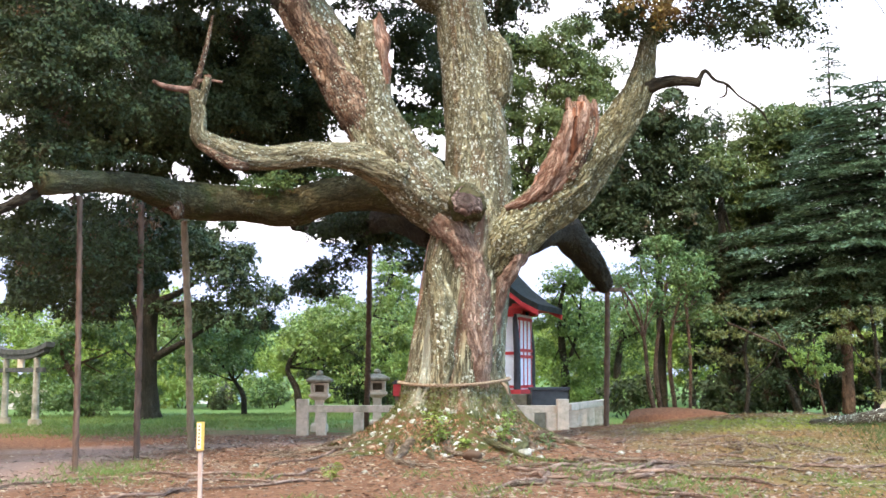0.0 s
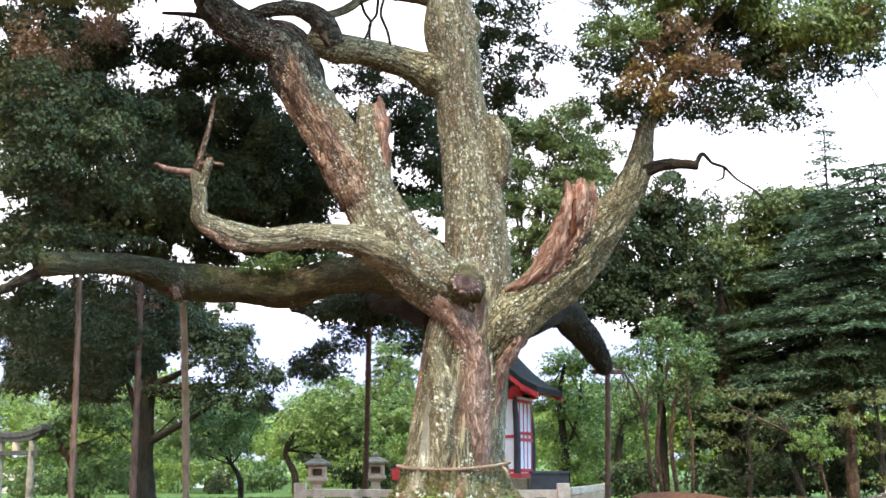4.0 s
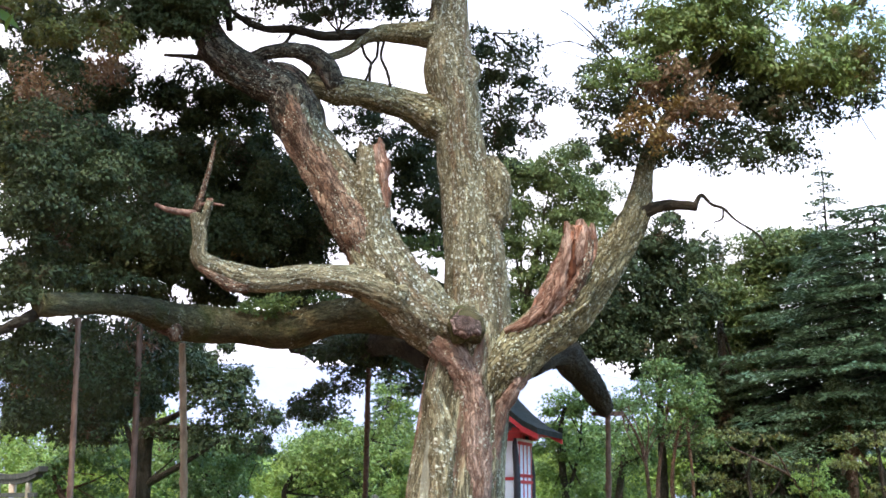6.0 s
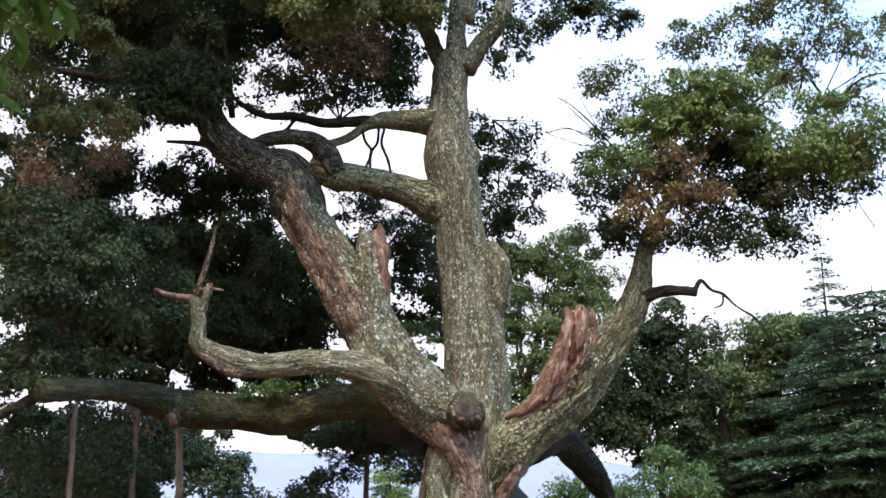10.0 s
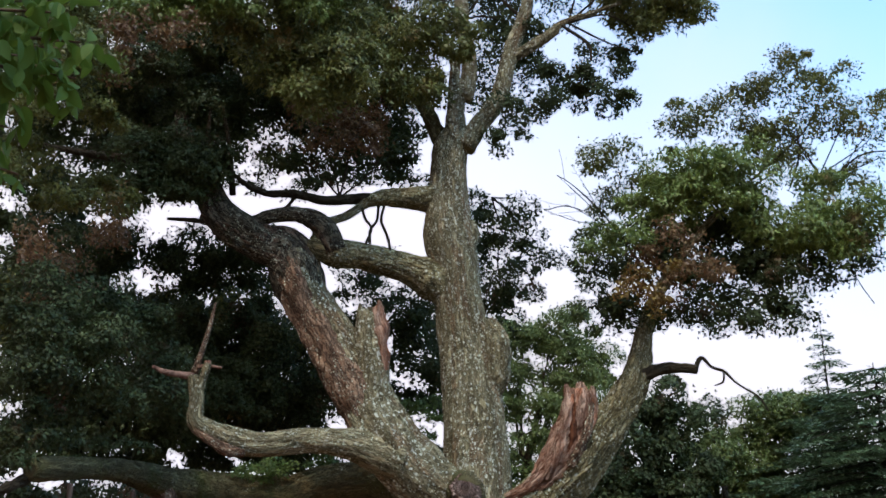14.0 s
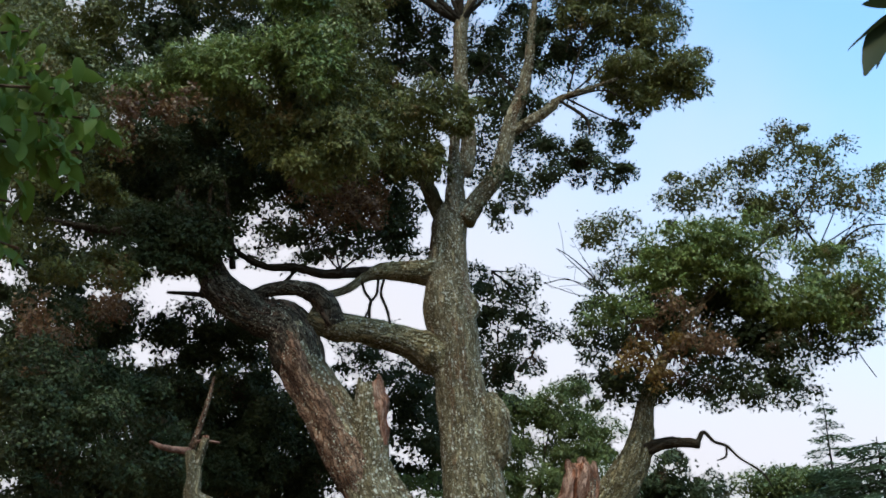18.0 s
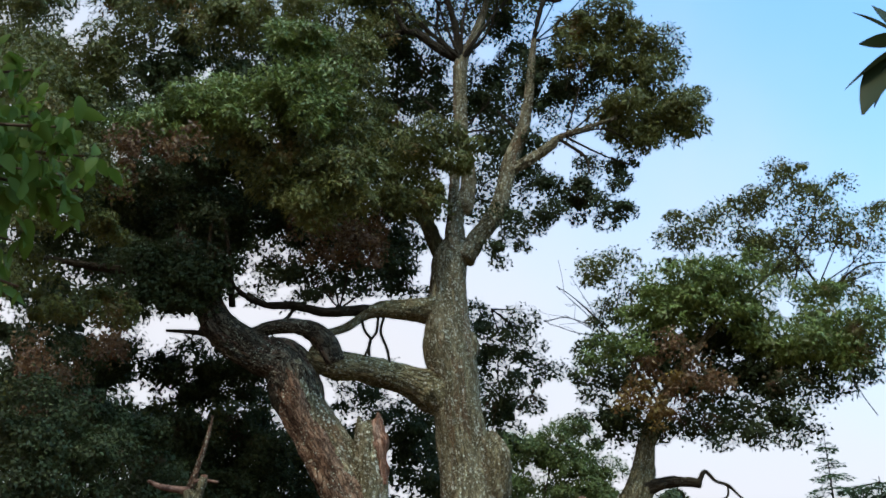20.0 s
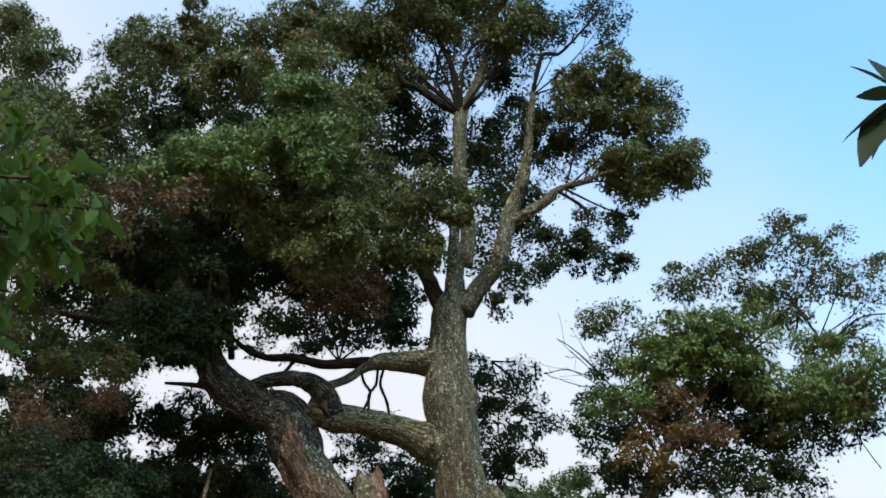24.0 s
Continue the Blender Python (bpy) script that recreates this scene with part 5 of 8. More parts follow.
foliage("crown", [(-1.75, 21, 19.48, 0.87, 0.94), (-0.76, 21, 19.4, 1.05, 0.87), (0.22, 21, 19.48, 1.06, 0.87), (1.14, 21, 19.36, 1.05, 0.87), (1.93, 21, 18.96, 0.86, 0.75), (-1.25, 21, 18.37, 0.86, 0.78), (-0.33, 21, 20.1, 1.29, 0.74), (1.31, 21, 20.1, 1.29, 0.64), (2.39, 21, 19.57, 0.62, 0.62)], LEAF_OAK, oak, seed=10, leaf=0.085, thin=0.42, droop=0.8, dense=0.8, puff=0.45)
foliage("crown", [(-0.86, 22.4, 16.68, 1.05, 1.05), (-0.44, 22.4, 17.76, 1.07, 0.8), (0.87, 22.4, 16.85, 0.76, 1.05), (1.38, 22.4, 15.65, 0.84, 1.17), (-1.16, 22.4, 18.1, 0.74, 0.88), (1.65, 22.4, 17.26, 0.8, 1.1), (1.82, 22.4, 14.2, 0.86, 0.79), (1.69, 22.4, 18.61, 0.75, 0.82), (1.1, 22.4, 13.76, 0.51, 0.79), (-0.05, 22.4, 16.12, 0.86, 0.79)], LEAF_DARK_AND_SHADE, oak, seed=11, leaf=0.066, dense=0.55, core=0.6)
foliage("crown", [(-0.73, 20.2, 13.54, 0.72, 0.66), (-0.05, 20.2, 13.95, 0.79, 0.63), (0.37, 20.2, 13.67, 0.47, 0.56), (-0.49, 20.2, 12.89, 0.78, 0.62), (-0.94, 20.2, 12.6, 0.55, 0.47), (-1.15, 20.8, 14.56, 0.66, 0.59)], LEAF_OAK, oak, seed=12, leaf=0.085, thin=0.42, droop=0.8, dense=0.9, puff=0.4)
foliage("crown", [(0.23, 22.8, 19.63, 1.54, 0.96), (-0.91, 22.8, 19.1, 1.14, 0.76), (1.09, 22.8, 19.63, 1.15, 0.96), (-0.06, 22.8, 18.74, 1.14, 0.76)], LEAF_DARK_AND_SHADE, oak, seed=43, leaf=0.07, dense=0.18, core=0.3, gaps=0.5)
foliage("crown", [(2.92, 20.7, 17.44, 0.72, 0.55), (3.57, 20.7, 17.54, 0.83, 0.52), (4.22, 20.7, 17.28, 0.83, 0.59), (4.79, 20.7, 16.68, 0.64, 0.62), (3.29, 20.7, 16.81, 0.88, 0.51), (4.03, 20.7, 16.45, 0.88, 0.55), (5.31, 20.7, 15.37, 0.54, 0.67), (4.91, 20.7, 14.69, 0.66, 0.52), (4.28, 20.7, 15.13, 0.86, 0.63), (3.65, 20.7, 15.01, 0.79, 0.59), (4.22, 20.7, 14.5, 0.55, 0.39), (4.71, 20.7, 15.83, 0.74, 0.51)], LEAF_OAK, oak, seed=13, leaf=0.085, thin=0.42, droop=0.8, dense=0.85, puff=0.4)
foliage("crown", [(2.8, 21.3, 16.56, 0.9, 0.8), (2.17, 21.3, 16.96, 0.59, 0.7), (2.56, 21.3, 15.55, 0.86, 0.82), (1.95, 21.3, 14.73, 0.67, 0.67), (3.28, 21.3, 15.94, 0.79, 0.66), (3.18, 21.3, 16.33, 0.7, 0.59), (2.26, 21.3, 16.01, 0.68, 0.68)], LEAF_DARK_AND_SHADE, oak, seed=14, leaf=0.062, dense=0.45, core=0.4, gaps=0.45)
foliage("crown", [(3.49, 20.9, 13.73, 0.71, 0.46), (2.94, 20.9, 13.15, 0.67, 0.44), (3.63, 20.9, 12.74, 0.54, 0.44), (2.57, 20.9, 12.85, 0.6, 0.42), (2.33, 20.9, 13.39, 0.46, 0.35), (1.39, 20.9, 12.31, 0.44, 0.6), (1.12, 20.9, 11.79, 0.28, 0.38), (2.02, 20.9, 12.6, 0.42, 0.38), (3.96, 20.9, 13.91, 0.25, 0.23)], LEAF_DARK_AND_SHADE, oak, seed=15, leaf=0.06, dense=0.7, core=0.5)
foliage("crown", [(3.99, 20.8, 19.26, 0.62, 0.68), (3.25, 20.8, 19.54, 0.72, 0.4), (3.66, 20.8, 18.68, 0.43, 0.32), (2.66, 20.8, 18.63, 0.54, 0.36)], LEAF_DARK_AND_SHADE, oak, seed=56, leaf=0.06, dense=0.4, core=0.3, gaps=0.45)
foliage("crown", [(0.83, 24, 11.73, 0.46, 0.48), (1.49, 24, 11.03, 0.75, 0.66), (2.08, 24, 10.49, 0.51, 0.75), (1.68, 24, 9.79, 0.64, 0.78), (0.95, 24, 11.2, 0.38, 0.42), (1.19, 24, 9.28, 0.6, 0.67), (0.83, 24, 10.39, 0.44, 0.68)], LEAF_DARK_AND_SHADE, oak, seed=16, leaf=0.07, dense=0.6, core=0.6, gaps=0.4)
foliage("crown", [(3.44, 20.4, 11.07, 0.78, 0.48), (3.02, 20.4, 11.19, 0.39, 0.36), (4.8, 20.4, 12.08, 0.52, 0.52), (5.31, 20.4, 12.21, 0.59, 0.43), (6.38, 20.4, 12.71, 0.59, 0.56), (7.12, 20.4, 12.98, 0.68, 0.54), (7.83, 20.4, 13.19, 0.63, 0.42), (8.02, 20.4, 12.08, 0.71, 0.68), (8.69, 20.4, 12.14, 0.55, 0.62), (6.9, 20.4, 12.08, 0.71, 0.5), (5.96, 20.4, 12.34, 0.47, 0.4), (7.6, 20.4, 12.47, 0.68, 0.47)], LEAF_OAK, oak, seed=17, leaf=0.058, dense=0.42, core=0.35, puff=0.34, gaps=0.42)
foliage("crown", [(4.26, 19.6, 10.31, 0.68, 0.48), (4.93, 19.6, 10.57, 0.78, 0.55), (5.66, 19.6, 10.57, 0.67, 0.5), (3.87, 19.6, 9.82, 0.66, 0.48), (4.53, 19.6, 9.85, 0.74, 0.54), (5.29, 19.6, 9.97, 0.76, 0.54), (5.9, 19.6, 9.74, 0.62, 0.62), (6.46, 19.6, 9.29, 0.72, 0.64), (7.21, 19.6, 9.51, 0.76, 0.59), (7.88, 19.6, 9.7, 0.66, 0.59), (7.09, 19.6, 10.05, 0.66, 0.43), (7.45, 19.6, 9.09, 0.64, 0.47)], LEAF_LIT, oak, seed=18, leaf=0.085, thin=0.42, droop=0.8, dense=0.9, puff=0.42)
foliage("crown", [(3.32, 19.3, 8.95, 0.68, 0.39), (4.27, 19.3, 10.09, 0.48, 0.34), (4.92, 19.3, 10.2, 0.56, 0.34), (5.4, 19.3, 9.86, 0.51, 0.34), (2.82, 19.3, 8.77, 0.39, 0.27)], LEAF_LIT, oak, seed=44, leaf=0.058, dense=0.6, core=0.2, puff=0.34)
foliage("crown", [(5.05, 20.4, 9.45, 0.96, 0.67), (5.77, 20.4, 9.11, 0.83, 0.67), (4.27, 20.4, 9.22, 0.75, 0.67), (4.75, 20.4, 8.6, 0.86, 0.66), (3.26, 20.4, 8.6, 0.63, 0.58), (6.27, 20.4, 8.83, 0.68, 0.66), (7.06, 20.4, 9.11, 0.58, 0.58), (5.54, 20.4, 9.86, 0.88, 0.59)], LEAF_DARK_AND_SHADE, oak, seed=64, leaf=0.066, dense=0.7)
foliage("crown", [(2.95, 20.2, 9.55, 0.43, 0.5), (2.61, 20.2, 8.84, 0.31, 0.4), (2.9, 20.2, 8.08, 0.39, 0.51), (3.32, 20.2, 7.76, 0.64, 0.5), (5.79, 20.2, 8.43, 0.71, 0.64), (6.37, 20.2, 8.29, 0.62, 0.64), (5.34, 20.2, 7.8, 0.75, 0.47), (6.6, 20.2, 7.89, 0.39, 0.39), (7.44, 20.2, 8.87, 0.63, 0.46), (8.01, 20.2, 9.09, 0.51, 0.48), (6.03, 20.2, 7.89, 0.56, 0.42), (4.01, 20.2, 7.89, 0.5, 0.42), (4.73, 20.2, 7.89, 0.56, 0.42)], LEAF_DARK_AND_SHADE, oak, seed=50, leaf=0.062, dense=0.6, core=0.4, puff=0.36, gaps=0.42)
foliage("withered_foliage", [(4.04, 19.3, 8.81, 0.47, 0.44), (4.64, 19.3, 8.49, 0.6, 0.46), (4.23, 19.3, 8.12, 0.48, 0.38), (5.02, 19.3, 8.43, 0.4, 0.38), (3.62, 19.3, 8.7, 0.32, 0.27)], LEAF_DEAD, oak, seed=19, leaf=0.06, dense=0.3, core=0.3)
foliage("crown", [(3.66, 19.2, 8.17, 0.46, 0.4), (3.26, 19.2, 8.08, 0.35, 0.29), (3.78, 19.2, 7.77, 0.35, 0.27), (4.19, 19.2, 8.4, 0.27, 0.24)], LEAF_YELLOW, oak, seed=65, leaf=0.058, dense=0.38, core=0.2, label="yellowing orange leaves")
foliage("withered_foliage", [(-5.65, 17.4, 12.31, 0.36, 0.21), (-5.04, 17.4, 12.22, 0.55, 0.21), (-4.48, 17.4, 12.25, 0.36, 0.21), (-5.8, 17.4, 11.45, 0.24, 0.56), (-5.65, 17.4, 11.77, 0.27, 0.27)], LEAF_DEAD, oak, seed=73, leaf=0.06, dense=0.5, core=0.4, label="withered brown foliage")
foliage("crown", [(-12.26, 25, 22.56, 0.9, 0.95), (-12.22, 25, 21.34, 0.84, 0.92), (-11.4, 25, 21.34, 0.72, 0.55), (-10.58, 25, 21.34, 0.72, 0.51), (-11.43, 25, 22.39, 0.43, 0.43)], LEAF_OAK, oak, seed=74, leaf=0.085, dense=0.55, core=0.4, gaps=0.42)
foliage("crown", [(-4.86, 19.8, 10.37, 0.62, 0.36), (-4.74, 19.8, 10.85, 0.68, 0.51), (-5.31, 19.8, 11.21, 0.79, 0.6), (-4.29, 19.8, 10.67, 0.34, 0.43), (-5.42, 19.8, 10.55, 0.53, 0.36)], LEAF_DARK_AND_SHADE, oak, seed=75, leaf=0.062, dense=0.8)
foliage("crown", [(-3.64, 21, 11.58, 0.64, 0.42), (-3.95, 21, 10.85, 0.53, 0.27), (-3.16, 21, 11.23, 0.55, 0.36), (-2.58, 21, 11.1, 0.6, 0.39), (-1.89, 21, 11.23, 0.55, 0.36), (-4.13, 21, 12, 0.55, 0.45), (-1.1, 21, 11.87, 0.45, 0.61)], LEAF_DARK_AND_SHADE, oak, seed=76, leaf=0.058, dense=0.3, core=0.1, gaps=0.5, puff=0.3)
foliage("withered_foliage", [(-2.55, 20.4, 11.89, 0.65, 0.53), (-1.97, 20.4, 11.57, 0.53, 0.62), (-1.47, 20.4, 12.01, 0.33, 0.65), (-2.88, 20.4, 11.57, 0.44, 0.35)], LEAF_DEAD, oak, seed=77, leaf=0.058, dense=0.24, core=0.1, gaps=0.45)
foliage("withered_foliage", [(-5.86, 19, 9.45, 0.18, 0.59), (-5.92, 19, 9.06, 0.21, 0.4), (-6.8, 19, 8.3, 0.57, 0.73), (-7.17, 19, 8.84, 0.53, 0.53), (-6.44, 19, 7.77, 0.39, 0.52)], LEAF_DEAD, oak, seed=78, leaf=0.062, dense=0.22, core=0.1, gaps=0.5)
foliage("crown", [(-5.97, 24, 10.75, 0.57, 0.4), (-5.57, 24, 10.97, 0.51, 0.34), (-4.78, 24, 10.64, 0.6, 0.36), (-4.12, 24, 10.42, 0.49, 0.34), (-6.37, 24, 10.23, 0.56, 0.36)], LEAF_DARK_AND_SHADE, oak, seed=79, leaf=0.066, dense=0.5, core=0.3, gaps=0.4, puff=0.34)
sweep("branch", [(-4.55, 20.2, 10.59, 0.1), (-5.35, 20.1, 10.81, 0.1), (-6.11, 20, 10.96, 0.09), (-7.05, 19.8, 11.03, 0.07), (-7.98, 19.6, 11.15, 0.04)], BARK_DARK_AND_SHADE, oak, seed=101, furrow=0.006)
sweep("branch", [(-4.13, 20.4, 10.4, 0.07), (-4.27, 20.4, 11.45, 0.05), (-4.45, 20.3, 12.35, 0.03)], BARK_DARK_AND_SHADE, oak, seed=102, furrow=0.006)
sweep("branch", [(-4.43, 20.3, 10.54, 0.06), (-4.67, 20.3, 11.52, 0.05), (-4.68, 20.3, 12.28, 0.03)], BARK_DARK_AND_SHADE, oak, seed=103, furrow=0.006)
sweep("stub", [(-4.19, 20.25, 9.68, 0.24), (-4.41, 20.2, 9.82, 0.22), (-4.57, 20.2, 9.94, 0.19)], BARK_ROUGH, oak, seed=104, furrow=0.006)
foliage("crown", [(-5.12, 19.8, 10.26, 0.62, 0.31), (-4.74, 19.8, 10.14, 0.36, 0.34), (-5.55, 19.8, 10.2, 0.48, 0.36), (-5.94, 19.8, 10.31, 0.56, 0.56)], LEAF_DARK_AND_SHADE, oak, seed=80, leaf=0.062, dense=0.6, core=0.5)
foliage("crown", [(5.92, 20.6, 11.67, 0.64, 0.49), (6.8, 20.6, 11.41, 0.62, 0.49), (4, 20.6, 10.73, 0.48, 0.35), (7.2, 20.6, 11.04, 0.54, 0.43), (8.08, 20.6, 10.91, 0.54, 0.43), (6.36, 20.6, 11.92, 0.5, 0.36), (4.87, 20.6, 11.48, 0.49, 0.36), (3.4, 20.6, 10.18, 0.46, 0.37)], LEAF_OAK, oak, seed=84, leaf=0.075, thin=0.45, droop=0.8, dense=0.5, core=0.4)
# Foliage hidden behind the shelf, added to stop sun entering the hollow below.
foliage("crown", [(-6.34, 20.3, 14.75, 0.73, 0.56), (-5.4, 20.3, 15.01, 0.73, 0.56), (-4.45, 20.3, 15.3, 0.73, 0.56), (-3.46, 20.3, 15.19, 0.73, 0.56), (-2.47, 20.3, 14.87, 0.68, 0.56), (-1.6, 20.3, 14.25, 0.53, 0.48)], LEAF_DARK_AND_SHADE, oak, seed=85, leaf=0.1, dense=0.8, gaps=0.2)
# foliage on the propped limb
foliage("crown", [(-6.25, 17.2, 4.93, 0.35, 0.19), (-5.92, 17.8, 5.01, 0.4, 0.18), (-5.68, 18.8, 5.17, 0.42, 0.17), (-5.43, 20, 5.36, 0.41, 0.16), (-6.27, 17, 4.55, 0.19, 0.21)], LEAF_DARK_AND_SHADE, oak, seed=86, leaf=0.065, dense=0.7, core=0.6, puff=0.3)
foliage("crown", [(-7.2, 26, 6.45, 0.95, 0.48), (-6, 26, 6.32, 0.95, 0.48), (-4.81, 26, 6.16, 0.95, 0.38), (-8.39, 26, 6.45, 0.95, 0.48), (-3.75, 26, 6.05, 0.79, 0.31)], LEAF_DARK_AND_SHADE, oak, seed=82, leaf=0.08, dense=0.6, core=0.6)
foliage("crown", [(-7.16, 18.5, 4.55, 0.38, 0.38), (-6.98, 18.5, 4.17, 0.38, 0.29), (-7.2, 18.5, 3.89, 0.34, 0.34)], LEAF_DARK_AND_SHADE, oak, seed=83, leaf=0.07, dense=0.6, core=0.4)
foliage("withered_foliage", [(-7.94, 27, 4.67, 0.6, 0.82), (-7.34, 27, 5.09, 0.49, 0.68), (-8.6, 27, 4.13, 0.49, 0.54), (-9.3, 27, 4.67, 0.54, 0.49), (-9.82, 27, 4.13, 0.41, 0.41)], LEAF_DEAD, oak, seed=81, leaf=0.07, dense=0.22, core=0.1, gaps=0.45)
foliage("crown", [(-3.22, 22.2, 5.36, 0.67, 0.28), (-2.23, 22.4, 5.51, 0.57, 0.28), (-3.91, 22.3, 5.27, 0.45, 0.2)], LEAF_MID, oak, dense=0.5, seed=20)
foliage("crown", [(-6.64, 19.5, 3.61, 0.78, 0.59), (-6.05, 20.5, 3.82, 0.72, 0.72), (-7.47, 20.5, 3.2, 0.51, 0.51), (-6.7, 21, 3.03, 0.74, 0.42), (-2.18, 26, 4.96, 0.92, 0.46), (-3.18, 28, 3.53, 0.84, 0.35), (-2.34, 28, 4.37, 0.7, 0.35)], LEAF_DARK_AND_SHADE, oak, dense=0.6, seed=21)

# ---------------------------------------------------------------- props
def prop(foot, top, r, label, bar=0.0, wood=None):
    e = thing("prop_pole", label, "prop", foot, group="props under the old tree")
    f, t = Vector(foot), Vector(top)
    m = (f + t) / 2 + Vector((0.015, 0, 0))
    sweep("pole", [(f.x, f.y, f.z - 0.25, r), (m.x, m.y, m.z, r * 0.95), (t.x, t.y, t.z, r * 0.85)], wood or POLE_WOOD, e, lump=0.32, furrow=0.004, seed=int(r * 1000), sides=14)
    if bar:
        settle(part("crossbar", boxes((t.x - bar, t.y - 0.07, t.z - 0.02, t.x + bar, t.y + 0.07, t.z + 0.08), bevel=0.015), POLE_WOOD), e)
    return e


prop((-5.84, 18.13, 0), (-5.84, 17.9, 4.36), 0.05, "tall thin weathered wooden prop pole")
prop((-5.64, 20.94, 0), (-5.53, 20.4, 4.61), 0.06, "tall dark wooden prop pole in shade")
prop((-5.23, 23.65, 0), (-5.16, 22.2, 4.55), 0.075, "pale stout wooden prop pole", wood=POLE_PALE)
prop((-2.26, 32.9, 0), (-1.81, 27.3, 4.92), 0.075, "dark wooden prop pole behind the trunk")
prop((4.16, 29.54, 0), (4.1, 28.4, 3.61), 0.075, "brown wooden prop pole with crossbar", bar=0.4)


# ---------------------------------------------------------------- other trees
def tree(label, foot, trunk, blobs, leaves, bark, leaf=0.2, dense=0.6, seed=1, limbs=True, droop=0.4, tuft=0.4, core=0.6):
    e = thing("tree", label, "tree", foot)
    sweep("trunk", trunk, bark, e, seed=seed, lump=0.15, furrow=0.012, sides=14, step=0.12 if limbs else 0.4)
    g = random.Random(seed)
    if limbs:
        for k, (x, y, z, rx, rz) in enumerate(blobs[:9]):
            i = min(len(trunk) - 1, max(1, int(len(trunk) * (0.45 + 0.5 * g.random()))))
            a = trunk[i]
            mid = ((a[0] + x) / 2 + g.uniform(-0.2, 0.2), (a[1] + y) / 2, (a[2] + z) / 2 - 0.1 * rx, a[3] * 0.35)
            sweep("limb", [(a[0], a[1], a[2], a[3] * 0.55), mid, (x, y, z, 0.02)], bark, e, seed=seed + k, lump=0.1, furrow=0, sides=7, step=0.15)
    foliage("crown", blobs, leaves, e, leaf=leaf * 0.5, core=core, dense=dense, seed=seed, droop=droop, puff=tuft * 1.5)
    return e


# big shaded tree on the left, its shade put into the leaf colour
tree("large dark evergreen tree with a flared trunk", (-10.39, 40, 0), [(-10.39, 40, -0.06, 0.55), (-10.41, 40, 0.53, 0.38), (-10.45, 40, 2.01, 0.3), (-10.44, 40, 4, 0.3), (-10.39, 40, 5.81, 0.32), (-10.24, 40, 7.85, 0.2)],
     [(-13.06, 39, 5.32, 1.76, 1.18), (-14.21, 39, 4.53, 0.98, 0.98), (-11.32, 38.5, 4.3, 1.35, 0.96), (-9.79, 40, 5.81, 1.61, 1.21), (-8.17, 40, 5.41, 1.61, 1.21), (-6.94, 40, 4.2, 1, 1), (-7.54, 39, 3.55, 1.17, 0.78), (-12.1, 41, 6.13, 1.65, 1.03), (-9.13, 40, 3.6, 1, 0.8), (-10.82, 40, 6.63, 1.61, 0.91), (-8.8, 40, 6.42, 1.61, 0.85), (-7.16, 40, 5.1, 1.2, 1.1), (-6.33, 40, 3.8, 0.8, 0.9)],
     LEAF_DARK_AND_SHADE, BARK_DARK_AND_SHADE, 0.24, 0.75, 101, core=0.5)
tree("small dark-leaved tree with forked trunk", (-7.39, 42.07, 0), [(-7.55, 43, -0.03, 0.115), (-7.61, 43, 0.77, 0.095), (-7.94, 43, 1.3, 0.065), (-8.6, 43, 2.15, 0.045), (-9.15, 43, 2.9, 0.03)],
     [(-8.3, 43, 3.11, 1.5, 0.97), (-7.01, 43, 2.9, 0.97, 0.97), (-9.37, 43, 2.9, 0.97, 0.86), (-7.97, 42.5, 2.04, 1.27, 0.53), (-9.56, 43, 2.05, 0.86, 0.54)], LEAF_MID, BARK_DARK_AND_SHADE, 0.2, 0.5, 102)
tree("leaning green tree beside the grass", (-13.06, 42.29, 0), [(-12.97, 42, -0.03, 0.17), (-13.27, 42, 0.79, 0.15), (-13.93, 42, 1.83, 0.1), (-14.39, 42, 2.87, 0.06)],
     [(-13.98, 42, 3.08, 1.26, 1.05), (-12.7, 42, 2.45, 1.05, 1.05), (-14.56, 42, 1.83, 0.84, 0.73), (-12.25, 42, 1.41, 0.83, 0.83), (-11.94, 43, 2.9, 0.64, 1.29), (-13.28, 42, 1.21, 0.83, 0.63)], LEAF_MID, BARK_BROWN, 0.22, 0.5, 103)
tree("leafy green tree behind the fence", (-5.57, 43.79, 0), [(-5.6, 44, -0.01, 0.13), (-5.72, 44, 0.97, 0.13), (-6.06, 44, 1.84, 0.09), (-5.41, 44, 2.93, 0.07)],
     [(-5.85, 44, 2.49, 0.99, 0.99), (-4.54, 44, 3.14, 1.32, 0.99), (-3.22, 44, 2.92, 1.1, 1.21), (-4.09, 44, 1.83, 1.31, 0.77), (-2.17, 45, 3.18, 1.12, 1.35), (-1.94, 45, 1.61, 1.01, 0.89), (-4.87, 45, 3.85, 0.9, 0.67)], LEAF_FRESH, BARK_DARK_AND_SHADE, 0.22, 0.5, 104)
tree("mid-green tree with layered crown beyond the fence", (-3.6, 52.0, 0.0), [(-3.6, 52.0, -0.1, 0.18), (-3.5, 52.0, 2.2, 0.14), (-3.3, 52.0, 4.2, 0.07)],
     [(-5.12, 52, 4.87, 1.3, 0.78), (-3.55, 52, 4.22, 1.43, 0.73), (-2.12, 52, 5, 1.3, 0.83), (-1.08, 52, 3.95, 1.04, 0.91), (-4.32, 52, 3.18, 1.56, 0.67), (-6.14, 52, 3.7, 1.04, 0.68), (-2.52, 52, 6.04, 1.04, 0.68)], LEAF_FRESH, BARK_DARK_AND_SHADE, 0.2, 0.4, 122)
